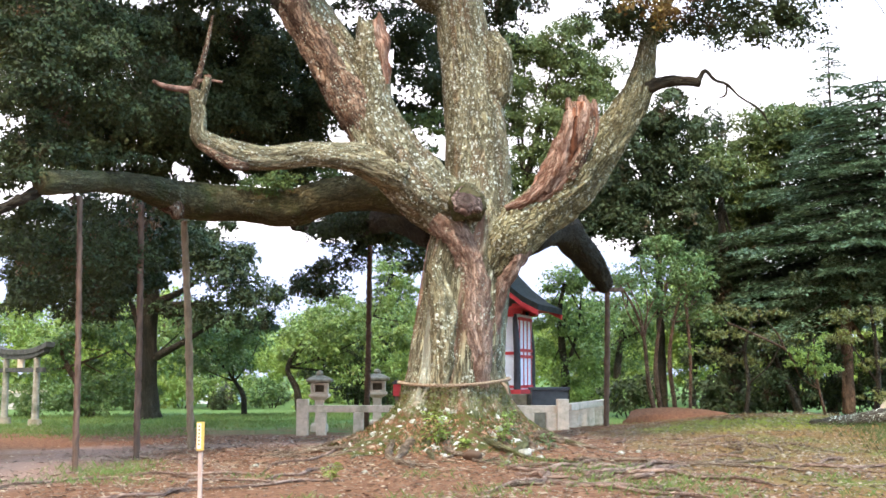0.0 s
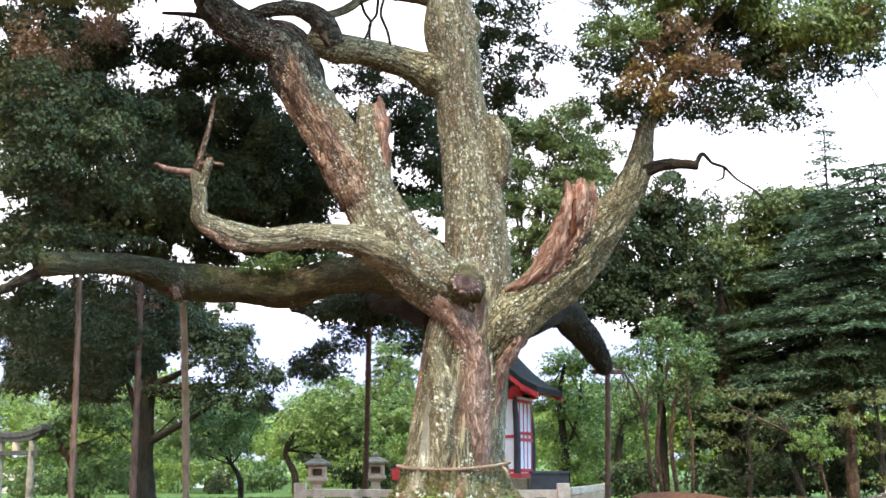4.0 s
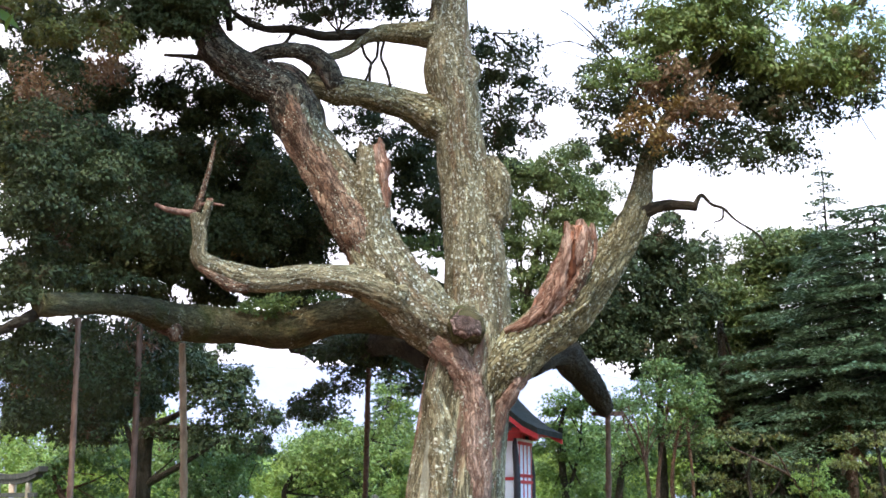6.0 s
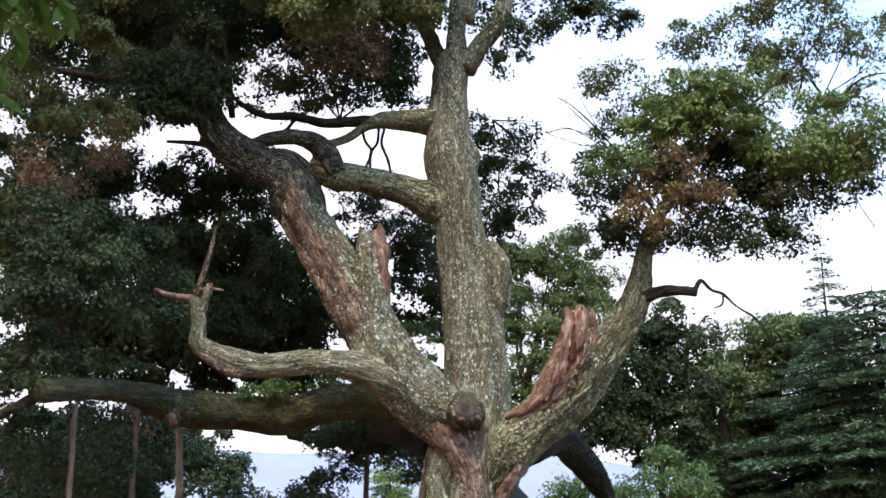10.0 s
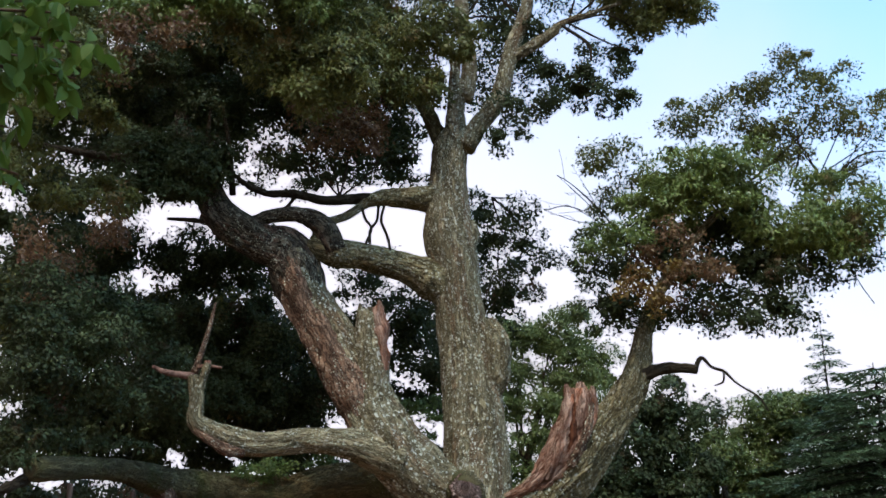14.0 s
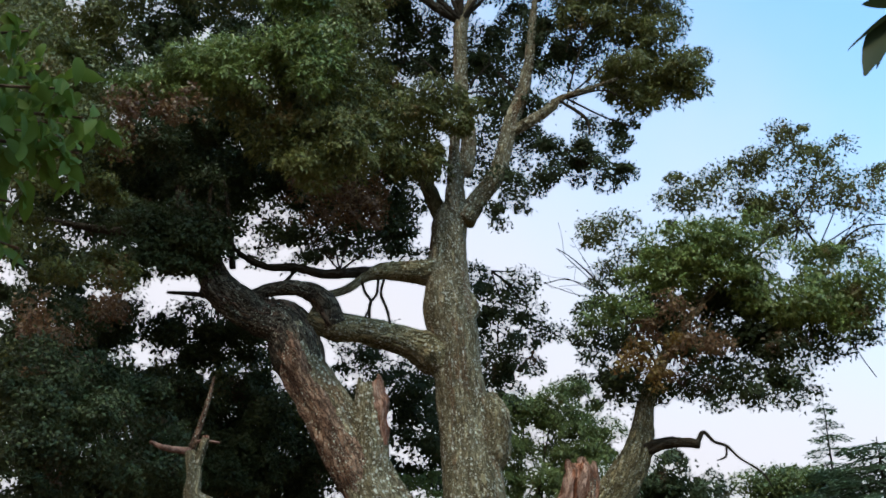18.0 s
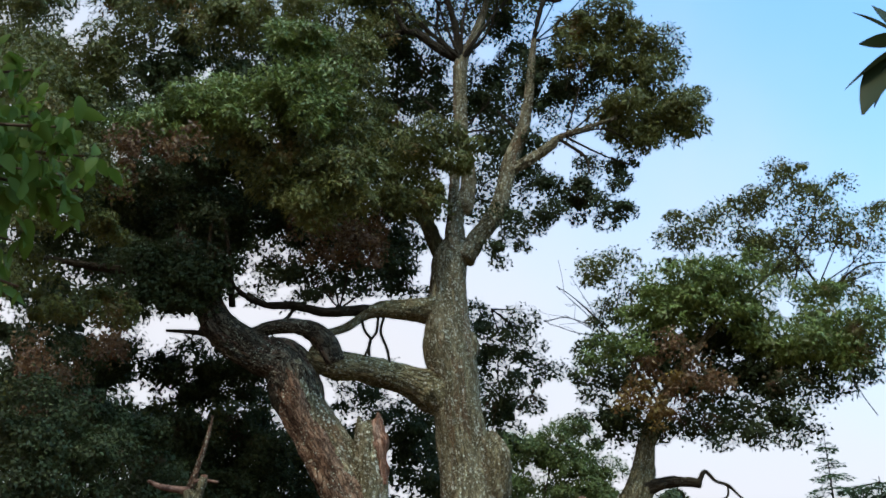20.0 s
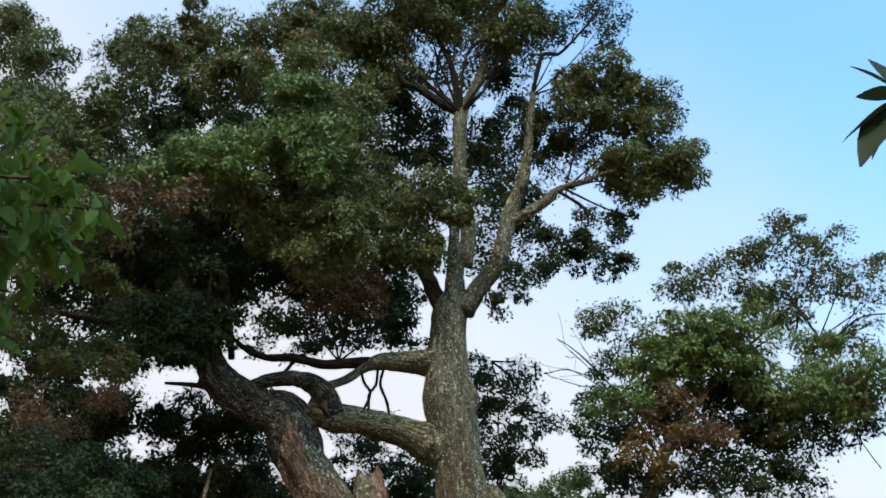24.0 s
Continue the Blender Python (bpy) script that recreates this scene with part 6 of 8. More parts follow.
tree("mid-green tree between torii and poles", (-13.5, 50.0, 0.0), [(-13.5, 50.0, -0.1, 0.16), (-13.3, 50.0, 2.0, 0.12), (-13.2, 50.0, 4.0, 0.05)],
     [(-14.65, 50, 3.63, 1.5, 0.75), (-13.13, 50, 2.88, 1.25, 0.75), (-12.15, 50, 3.38, 1.12, 0.75), (-18.13, 50, 3.14, 1.5, 0.75), (-16.67, 50, 4.13, 1.25, 0.7), (-10.91, 50, 4.12, 1.25, 0.75)], LEAF_FRESH, BARK_DARK_AND_SHADE, 0.2, 0.3, 123)
tree("dark shrubby tree in the shade behind the fence", (-3.39, 43.7, 0), [(-3.57, 46, -0.08, 0.11), (-3.53, 46, 0.94, 0.09), (-3.36, 46, 2.07, 0.07)],
     [(-3.81, 46, 1.17, 1.14, 0.8), (-2.44, 46, 0.94, 0.91, 0.68), (-3.13, 46, 2.07, 1.14, 0.92), (-5.29, 47, 1.16, 0.7, 0.7)], LEAF_DARK_AND_SHADE, BARK_DARK_AND_SHADE, 0.22, 0.6, 105)
tree("bright green tree beyond the shrine", (4.57, 43.37, 0), [(5.06, 48, -0.16, 0.19), (5.09, 48, 1.61, 0.17), (4.88, 48, 4, 0.12), (5.14, 48, 5.44, 0.07)],
     [(4.65, 48, 5.2, 1.08, 1.08), (5.86, 48, 5.44, 0.96, 0.96), (5.12, 48, 3.76, 1.2, 1.2), (6.07, 48, 3.28, 0.96, 1.08), (4.62, 48, 2.09, 0.96, 1.07), (6.04, 48, 1.61, 1.07, 0.95), (4, 49, 4.05, 0.73, 0.98)], LEAF_FRESH, BARK_DARK_AND_SHADE, 0.24, 0.6, 106)
tree("mid-green tree with slender grey trunk", (9.28, 60.38, 0), [(7.99, 52, 0.08, 0.21), (7.89, 52, 1.62, 0.18), (8.12, 52, 3.16, 0.13), (8.41, 52, 4.72, 0.08)],
     [(8.14, 52, 4.2, 1.17, 1.3), (8.89, 52, 2.65, 1.04, 1.04), (7.08, 52, 2.65, 1.04, 1.04), (9.7, 52, 4.2, 1.04, 1.3), (8.86, 53, 5.84, 1.06, 1.06)], LEAF_MID, BARK_DARK_AND_SHADE, 0.24, 0.5, 107)
# Unseen tree outside the view, added to keep sun off the oak's left.
tree("unseen broad-leaved tree added to shade the left foliage", (-11.0, 12.5, 0.0), [(-11.0, 12.5, -0.1, 0.3), (-10.9, 12.6, 4.5, 0.24), (-10.6, 12.8, 9.5, 0.17), (-10.2, 13.0, 14.0, 0.08)],
     [(-9.1, 13, 12.6, 1.7, 1.5), (-10.8, 14, 11.5, 1.9, 1.6), (-9.7, 12.5, 15, 1.8, 1.5), (-11.6, 13.5, 14.5, 2.0, 1.7), (-12.6, 15, 12, 1.8, 1.6), (-9.5, 11.6, 10.2, 1.7, 1.3), (-11.2, 12.5, 9.3, 1.7, 1.3)], LEAF_MID, BARK_BROWN, 0.22, 0.8, 124)
# thin trunks on the bank
tree("slender brown tree with open foliage", (5.72, 31, 0.41), [(5.75, 31, 0.32, 0.079), (5.56, 31, 1.26, 0.058), (5.46, 31, 2.49, 0.05), (5.24, 31, 3.26, 0.036), (4.84, 31, 3.96, 0.022)],
     [(5.03, 31, 4.04, 0.62, 0.47), (5.66, 31, 4.35, 0.62, 0.47), (6.04, 31.5, 3.45, 0.63, 0.39), (4.83, 31, 3.97, 0.34, 0.25), (5.39, 31, 4.52, 0.37, 0.25), (5.84, 31, 3.74, 0.31, 0.22), (4.67, 31, 3.35, 0.28, 0.19)], LEAF_MID, BARK_BROWN, 0.14, 0.35, 108)
tree("slender brown tree with two stems", (6.13, 31.5, 0.55), [(5.97, 31.5, 0.41, 0.065), (5.85, 31.5, 1.72, 0.058), (6, 31.5, 2.98, 0.043), (6.21, 31.5, 4.08, 0.029)],
     [(6.38, 31.5, 4.56, 0.63, 0.47), (7, 31.5, 4.08, 0.63, 0.47), (6.02, 32, 5.25, 0.48, 0.48), (6.26, 31.5, 4.41, 0.35, 0.25), (6.81, 31.5, 4.01, 0.32, 0.22), (5.77, 31.5, 3.46, 0.28, 0.19)], LEAF_MID, BARK_BROWN, 0.14, 0.4, 109)
tree("slender leaning brown tree on the bank", (6.38, 31.5, 0.58), [(6.38, 31.5, 0.48, 0.065), (6.24, 31.5, 1.88, 0.058), (6.38, 31.5, 2.98, 0.043), (6.6, 31.5, 3.76, 0.029)],
     [(7.25, 32, 3.16, 0.64, 0.48), (6.79, 32, 4.12, 0.64, 0.48), (7.23, 32, 3.65, 0.35, 0.22), (6.65, 32, 3.17, 0.29, 0.19), (7.61, 32, 3.17, 0.32, 0.22)], LEAF_MID, BARK_BROWN, 0.14, 0.4, 110)
tree("thin straight young tree on the bank", (6.79, 31.5, 0.61), [(6.78, 31.5, 0.48, 0.05), (6.82, 31.5, 1.88, 0.043), (6.75, 31.5, 3.29, 0.043), (6.75, 31.5, 4.08, 0.029)],
     [(7.13, 32, 4.6, 0.64, 0.48), (6.49, 32, 4.93, 0.56, 0.4), (7.41, 32, 4.45, 0.32, 0.22), (6.61, 32, 4.94, 0.32, 0.23)], LEAF_MID, BARK_BROWN, 0.14, 0.4, 111)
# dark wood behind the bank; some trees have shade put into leaf colour
LEAF_OLIVE = leaf_material("olive_leaves", (0.045, 0.075, 0.022), (0.085, 0.125, 0.034), (0.15, 0.175, 0.05), (0.17, 0.11, 0.045), 0.25)
tree("dark evergreen between firs and bank", (11.2, 43.0, 0.0), [(11.2, 43.0, -0.1, 0.25), (11.1, 43.0, 3.5, 0.2), (11.3, 43.0, 7.0, 0.1)],
     [(10.15, 41, 9.21, 1.32, 1.19), (11.19, 41, 9.04, 1.32, 1.32), (10.53, 41, 7.95, 1.64, 1.32), (9.68, 41, 6.94, 1.44, 1.32), (10.86, 41, 6.53, 1.63, 1.32), (11.48, 41, 9.84, 1.32, 1.06), (12.66, 41, 10.84, 1.58, 0.92), (12.01, 41, 10.1, 1.32, 1), (10.02, 41, 5.8, 1.63, 0.98), (11.51, 41, 7.36, 1.32, 1.32), (9.45, 41, 7.99, 0.75, 0.83), (12.62, 41, 9.68, 1.04, 0.75), (11.96, 41, 8.41, 1.04, 0.83), (12.74, 41, 6.94, 1.03, 0.83)], LEAF_OLIVE, BARK_DARK_AND_SHADE, 0.2, 1.1, 118)
tree("tall dark evergreen behind the bank", (10.18, 52.94, 0), [(7.68, 40, 0.21, 0.16), (7.64, 40, 2.78, 0.14), (7.61, 40, 5.79, 0.12), (7.58, 40, 8.85, 0.08)],
     [(7.71, 38, 10.22, 1.23, 0.94), (7.08, 38, 9.63, 1.35, 1.06), (8.27, 38, 9.43, 1.06, 1.23), (6.47, 38, 8.49, 1.58, 1.35), (7.82, 38, 8.26, 1.46, 1.23), (5.34, 38, 7.67, 1.33, 1.05), (6.3, 38, 7.09, 1.58, 1.17), (7.44, 38, 6.7, 1.58, 1.17), (5.58, 38, 6.51, 1.33, 0.93), (8.28, 38, 7.61, 1.05, 1.17), (6.62, 38, 6.16, 1.46, 0.76), (8.06, 38, 6.16, 1.17, 0.76), (4.81, 38, 6.84, 1.05, 0.89), (5.89, 38, 8.29, 0.77, 0.77), (7.04, 38, 7.61, 0.96, 0.77), (8.78, 38, 8.29, 0.58, 0.77), (4.51, 38, 5.97, 0.77, 0.57)], LEAF_DARK_AND_SHADE, BARK_DARK_AND_SHADE, 0.22, 1.1, 112)
tree("dense dark tree behind the bank", (13.15, 52.79, 0), [(9.71, 39, 0.24, 0.23), (9.69, 39, 2.74, 0.19), (9.68, 39, 5.67, 0.16), (9.64, 39, 7.66, 0.1)],
     [(8.93, 39, 5.3, 1.42, 1.03), (10.09, 39, 4.71, 1.54, 1.01), (8.7, 39, 3.92, 1.31, 0.9), (9.86, 39, 3.34, 1.41, 0.96), (10.85, 39, 3.92, 1.31, 1.01), (9.06, 39, 2.56, 1.13, 0.9), (10.61, 39, 2.37, 1.29, 0.96), (11.98, 39, 2.76, 1.29, 1.01), (11.75, 39, 1.6, 1.13, 0.85), (12.98, 39, 3.53, 1.25, 1.01), (9.81, 39, 1.79, 0.96, 0.73)], LEAF_DARK_AND_SHADE, BARK_DARK_AND_SHADE, 0.22, 0.8, 113)
tree("olive-green rounded tree behind the stem", (2.72, 53.32, 0), [(2.14, 42, 0.15, 0.17), (2.22, 42, 4.95, 0.17), (3.06, 42, 8.57, 0.13), (3.73, 42, 11.39, 0.09)],
     [(3.15, 42, 13.99, 1.34, 1.08), (4.4, 42, 14.22, 1.28, 0.96), (5.3, 42, 13.33, 1.14, 1.14), (3.83, 42, 12.89, 1.66, 1.08), (2.88, 42, 12.16, 1.02, 1.14), (4.81, 42, 12.01, 1.39, 1.21), (3.66, 42, 11.14, 1.28, 1.08), (3.33, 42, 9.83, 1.14, 0.88), (4.28, 42, 9.18, 1.14, 0.88), (5.82, 42, 12.49, 0.88, 1.08), (2.5, 42, 13.71, 0.77, 0.96), (4.62, 42, 10.63, 1.14, 0.94), (5.69, 42, 11.07, 0.94, 0.94), (2.57, 42, 8.79, 0.82, 0.75), (2.48, 42, 10.74, 0.64, 0.86), (2.26, 42, 9.23, 0.64, 0.64), (5.46, 42, 9.87, 0.64, 0.77), (3.74, 42, 8.58, 1.06, 0.51)], LEAF_OLIVE, BARK_DARK_AND_SHADE, 0.17, 0.9, 114)
tree("black-trunked evergreen shrub in the wood", (10.57, 34, 0.53), [(10.57, 34, 0.36, 0.15), (10.34, 34, 1.07, 0.1), (9.99, 34, 1.74, 0.07), (9.89, 34, 2.58, 0.05)],
     [(9.89, 34, 2.58, 0.85, 0.68), (10.91, 34, 2.75, 0.85, 0.68), (9.51, 34, 1.57, 0.51, 0.68), (11.55, 34.5, 1.91, 0.6, 0.6), (11.18, 34.5, 1.06, 0.43, 0.34)], LEAF_DARK_AND_SHADE, BARK_DARK_AND_SHADE, 0.16, 0.7, 115)
tree("cedar with straight reddish-brown trunk", (12.04, 34, 0.53), [(12.05, 34, 0.36, 0.2), (12.05, 34, 1.73, 0.17), (12.07, 34, 3.25, 0.15), (12.07, 34, 4.28, 0.12)],
     [(12.17, 34, 4.45, 1.36, 0.77), (11.12, 34, 3.94, 1.02, 0.6), (13.15, 34, 3.59, 1.02, 0.77), (13.11, 34.5, 2.25, 0.69, 0.69), (11.06, 35, 2.96, 1.05, 0.7), (13.6, 35, 1.22, 0.87, 0.87)], LEAF_DARK_AND_SHADE, BARK_BROWN, 0.16, 0.8, 116)
sapling = tree("low light green maple sapling at the wood's edge", (9.12, 27, 0.56), [(9.02, 27, 0.49, 0.04), (8.88, 27, 1.15, 0.03), (8.77, 27, 1.82, 0.03)],
     [(8.65, 27, 2.02, 0.6, 0.24), (8.97, 27, 1.62, 0.47, 0.21), (8.3, 27, 1.82, 0.3, 0.16), (8.79, 27, 2.36, 0.34, 0.16)], LEAF_MAPLE, BARK_BROWN, 0.1, 0.5, 117)
sweep("limb", [(8.28, 27, 1.83, 0.03), (8.11, 27, 2.1, 0.03), (7.49, 27, 2.42, 0.03), (6.76, 27, 2.75, 0.02)], BARK_BROWN, sapling, seed=3, furrow=0, sides=7)
sweep("limb", [(8.11, 27, 2.1, 0.03), (7.92, 27, 2.5, 0.02), (7.7, 27, 2.77, 0.01)], BARK_BROWN, sapling, seed=4, furrow=0, sides=7)

# Both maples take darker leaf and bark colours for the wood's shade.
tree("spreading green maple with layered sprays", (7.92, 30, 0.53), [(7.91, 30, 0.38, 0.06), (8.01, 30, 1.27, 0.05), (7.94, 30, 2.16, 0.04), (8.14, 30, 2.9, 0.03)],
     [(7.53, 30, 2.6, 0.9, 0.19), (8.37, 30, 3.13, 0.82, 0.19), (6.92, 30, 2.08, 0.67, 0.18), (8.95, 30, 2.45, 0.75, 0.18), (7.91, 30.4, 1.86, 0.76, 0.18), (7.35, 30.4, 3.23, 0.61, 0.18)], LEAF_OAK, BARK_DARK_AND_SHADE, 0.13, 0.4, 120)
tree("drooping green maple at the wood's edge", (10.5, 28, 0.52), [(10.56, 28, 0.38, 0.07), (10.67, 28, 1.28, 0.06), (10.65, 28, 2.39, 0.04), (10.55, 28, 3.22, 0.03)],
     [(9.96, 28, 2.39, 0.84, 0.2), (10.56, 28, 1.76, 0.63, 0.18), (10.54, 28, 3.01, 0.7, 0.2), (9.98, 28.4, 2.97, 0.57, 0.17), (10.73, 28, 1, 0.56, 0.19)], LEAF_OAK, BARK_DARK_AND_SHADE, 0.13, 0.4, 121)


def conifer(label, foot, tall, spread, seed, rows=17, lean=0.0, dense=1.0, needle=0.16, taper=0.55):
    """A fir with tiers of flat, drooping boughs."""
    e = thing("fir_tree", label, "tree", foot)
    fx, fy, fz = foot
    sweep("trunk", [(fx, fy, fz - 0.2, 0.22), (fx + lean * 0.5, fy, fz + tall * 0.5, 0.14), (fx + lean, fy, fz + tall, 0.015)], BARK_DARK_AND_SHADE, e, seed=seed, sides=12, furrow=0.004)
    g = np.random.default_rng(seed)
    bases, ways, ups, lens = [], [], [], []
    for i in range(rows):
        q = (i + 0.6) / rows
        z = fz + tall * (0.36 + 0.62 * q)
        reach = spread * (1 - q) ** taper * (0.8 + 0.3 * g.random()) + 0.15
        nb = int(6 + 5 * (1 - q))
        for k in range(nb):
            a = 2 * math.pi * (k + g.random() * 0.7) / nb + i
            r = reach * (0.7 + 0.4 * g.random())
            drop = 0.1 + 0.18 * g.random()
            cx, sx = math.cos(a), math.sin(a)
            bx = fx + lean * q
            zz = z + g.normal() * 0.12
            sweep("bough", [(bx, fy, zz, 0.035), (bx + cx * r * 0.5, fy + sx * r * 0.5, zz - drop * r * 0.3, 0.02), (bx + cx * r, fy + sx * r, zz - drop * r, 0.006)], BARK_DARK_AND_SHADE, e, seed=k, lump=0, furrow=0, sides=5, step=0.4)
            n = int(dense * 115 * r + 25)
            t = g.random(n) ** 0.7
            wide = (0.1 + 0.42 * r ** 0.6 * np.sin(np.pi * (0.15 + 0.8 * t))) * (g.random(n) * 2 - 1)
            p = np.stack([bx + cx * r * t - sx * wide, fy + sx * r * t + cx * wide, zz - drop * r * t ** 1.3 + g.normal(size=n) * 0.035 - np.abs(wide) * 0.2], -1)
            d = unit(np.stack([cx - sx * np.sign(wide) * 0.8, sx + cx * np.sign(wide) * 0.8, np.full(n, -0.15)], -1) + g.normal(size=(n, 3)) * 0.3)
            bases.append(p), ways.append(d), ups.append(unit(g.normal(size=(n, 3)) * 0.35 + np.array((0, 0, 1.0))))
            lens.append(needle * (0.7 + 0.6 * g.random(n)))
    b, w, u, l = (np.concatenate(q) for q in (bases, ways, ups, lens))
    v, f = leaf_tris(b, w, u, l * 1.2, l * 0.6)
    settle(new("needles", raw_mesh("needles", v, f, LEAF_NEEDLE)), e)
    return e


conifer("broad blue-green fir with layered drooping boughs", (14.12, 36.0, 0.0), 11.21, 6.2, 201, rows=19, dense=1.0, taper=0.42, needle=0.15)
conifer("blue-green fir with wide flat boughs", (13.6, 40.0, 0.0), 11.18, 5.4, 202, rows=16, taper=0.42, needle=0.17)
conifer("pale thin conifer far beyond the firs", (20.91, 60.0, 0.0), 19.98, 3.0, 206, rows=16, dense=0.12, needle=0.2)
conifer("thin-topped conifer far behind the fence", (-3.02, 64.98, 0), 9.5, 2.2, 204, rows=12, dense=0.4, needle=0.25)


def far_trees():
    """Green trees beyond the precinct, each standing by itself, and a far wood."""
    g = random.Random(5)
    for k in range(26):
        x = -27 + 54 * (k + 0.5 * g.random()) / 25
        y = 54 + 16 * g.random()
        h = 4.4 + 1.8 * g.random() + (2.2 if x > 12 else 0)
        blobs = [(x + g.uniform(-1.8, 1.8), y + g.uniform(-1, 1), h * g.uniform(0.25, 0.9), 1.4 + 0.6 * g.random(), 0.9 + 0.5 * g.random()) for _ in range(8)]
        tree("distant sunlit green park tree", (x, y, 0), [(x, y, -0.1, 0.16), (x + 0.2, y, h * 0.4, 0.12), (x, y, h * 0.8, 0.05)], blobs, (LEAF_MAPLE, LEAF_MID, LEAF_MAPLE)[k % 3], BARK_DARK_AND_SHADE, 0.32, 0.4, 300 + k, limbs=False, tuft=0.4)
    rows = [(-46 + 92 * k / 60 + g.uniform(-0.6, 0.6), 84 + g.uniform(-3, 3), g.uniform(0.6, 4.6), 2.2, 1.7) for k in range(61)]
    tagged(foliage("far_wood", rows, LEAF_MAPLE, leaf=0.4, dense=1.0, seed=390, puff=0.9), "far bright green wood beyond the park", "wood", kind="stuff")


far_trees()


def unseen_blocking_wood():
    """Unseen tall trees added behind the camera, closing the precinct and blocking sky light."""
    g = random.Random(12)
    for k in range(9):
        x, y, h = -26 + 6.5 * k + g.uniform(-1, 1), -10 - 5 * g.random() - 0.012 * (k - 4) ** 2, 11.5 + 2.5 * g.random()
        blobs = [(x + g.uniform(-2.2, 2.2), y + g.uniform(-1.5, 1.5), h * g.uniform(0.3, 0.95), 2.3 + 0.9 * g.random(), 1.9 + 0.7 * g.random()) for _ in range(9)]
        tree("unseen evergreen tree added to block sky light", (x, y, 0), [(x, y, -0.1, 0.3), (x + 0.2, y, h * 0.4, 0.22), (x, y, h * 0.85, 0.08)], blobs, LEAF_OAK, BARK_DARK_AND_SHADE, 0.6, 0.5, 500 + k, limbs=False, tuft=0.6)


unseen_blocking_wood()


def shrub(label, at, rx, rz, mat, seed, leaf=0.1, dense=1.0):
    e = thing("shrub", label, "shrub", at)
    x, y, z = at
    for k in range(3):
        sweep("stem", [(x + 0.1 * k - 0.1, y, z - 0.05, 0.03), (x + 0.25 * (k - 1) * rx, y, z + rz, 0.015)], BARK_DARK_AND_SHADE, e, seed=k, furrow=0, sides=6)
    foliage("leaves", [(x, y, z + rz * 0.95, rx, rz)], mat, e, leaf=leaf, dense=dense, seed=seed, puff=0.3, rough=0.2, thin=0.6)


shrub("clipped round dark green shrub on the grass", (-9.79, 50.43, 0), 0.7, 0.5, LEAF_DARK_AND_SHADE, 401, 0.07)
shrub("clipped low dark green shrub on the grass", (-9.45, 57.99, 0), 0.55, 0.42, LEAF_DARK_AND_SHADE, 402, 0.07)
shrub("clipped low green shrub on the grass", (-8.47, 57.94, 0), 0.6, 0.45, LEAF_DARK_AND_SHADE, 403, 0.07)
shrub("dark rounded shrub behind the prop", (9.01, 53, 0), 0.8, 0.45, LEAF_DARK_AND_SHADE, 404, 0.07)
for _i, (_x, _w) in enumerate(((-17.5, 1.6), (-15.2, 1.4), (-13.2, 1.2), (-11.2, 1.0))):
    shrub("loose blue-green shrub along the meadow", (_x, 41.5 + 0.4 * (_i % 2), 0), _w, 0.62, LEAF_MID, 410 + _i, 0.085, 0.9)
# Undergrowth in the dark leaf tone, which paints the wood's shade.
for _i, (_x, _y, _w) in enumerate(((8.5, 36, 1.4), (10.8, 37, 1.5), (13.0, 36.5, 1.6), (15.0, 37, 1.4), (6.5, 40, 1.2))):
    shrub("undergrowth shrub in the wood, shade in its leaf colour", (_x, _y, 0), _w, 0.8, LEAF_DARK_AND_SHADE, 420 + _i, 0.14, 0.8)


for _i, (_x, _y, _w, _h) in enumerate(((-17.0, 52, 1.8, 0.8), (-14.6, 50, 1.6, 0.9), (-12.2, 53, 1.9, 0.7), (-10.0, 51, 1.5, 0.9), (-8.0, 53, 1.7, 0.8), (-6.0, 51, 1.4, 0.7), (-4.2, 52, 1.5, 0.9), (-2.4, 51, 1.2, 0.8), (6.2, 52, 1.6, 0.8), (8.4, 51, 1.5, 0.9))):
    shrub("loose sunlit shrub at the far edge of the meadow", (_x, _y, 0), _w, _h, (LEAF_FRESH, LEAF_MID, LEAF_MAPLE)[_i % 3], 440 + _i, 0.12, 0.7)

# distant hill, its air haze painted as pale blue-grey
def build_hill():
    g = random.Random(3)
    xs = [-1500 + 40 * i for i in range(76)]
    v, n = [], len(xs)
    for row in range(6):
        for x in xs:
            h = 132 + 50 * math.exp(-((x + 420) / 380) ** 2) + 36 * math.exp(-((x - 100) / 240) ** 2) + 6 * noise.noise((x * 0.02, 1.0, 0))
            v.append((x, 1150 + 60 * row, -5 + h * math.sin(row / 5 * math.pi / 2) + 3 * g.random()))
    i, j = np.meshgrid(np.arange(5), np.arange(n - 1), indexing="ij")
    f = np.stack([i * n + j, i * n + j + 1, (i + 1) * n + j + 1, (i + 1) * n + j], -1).reshape(-1, 4)
    tagged(new("backdrop_hill", smooth(raw_mesh("backdrop_hill", np.array(v), f, HILL_HAZE))), "far wooded hill with blue haze in its colour", "hill", kind="structure")


build_hill()


# ---------------------------------------------------------------- shrine precinct
def stone_post(parent, x, y, z1, w=0.1, z0=-0.1):
    return settle(part("post", boxes((x - w, y - w, z0, x + w, y + w, z1), bevel=0.015), STONE), parent)


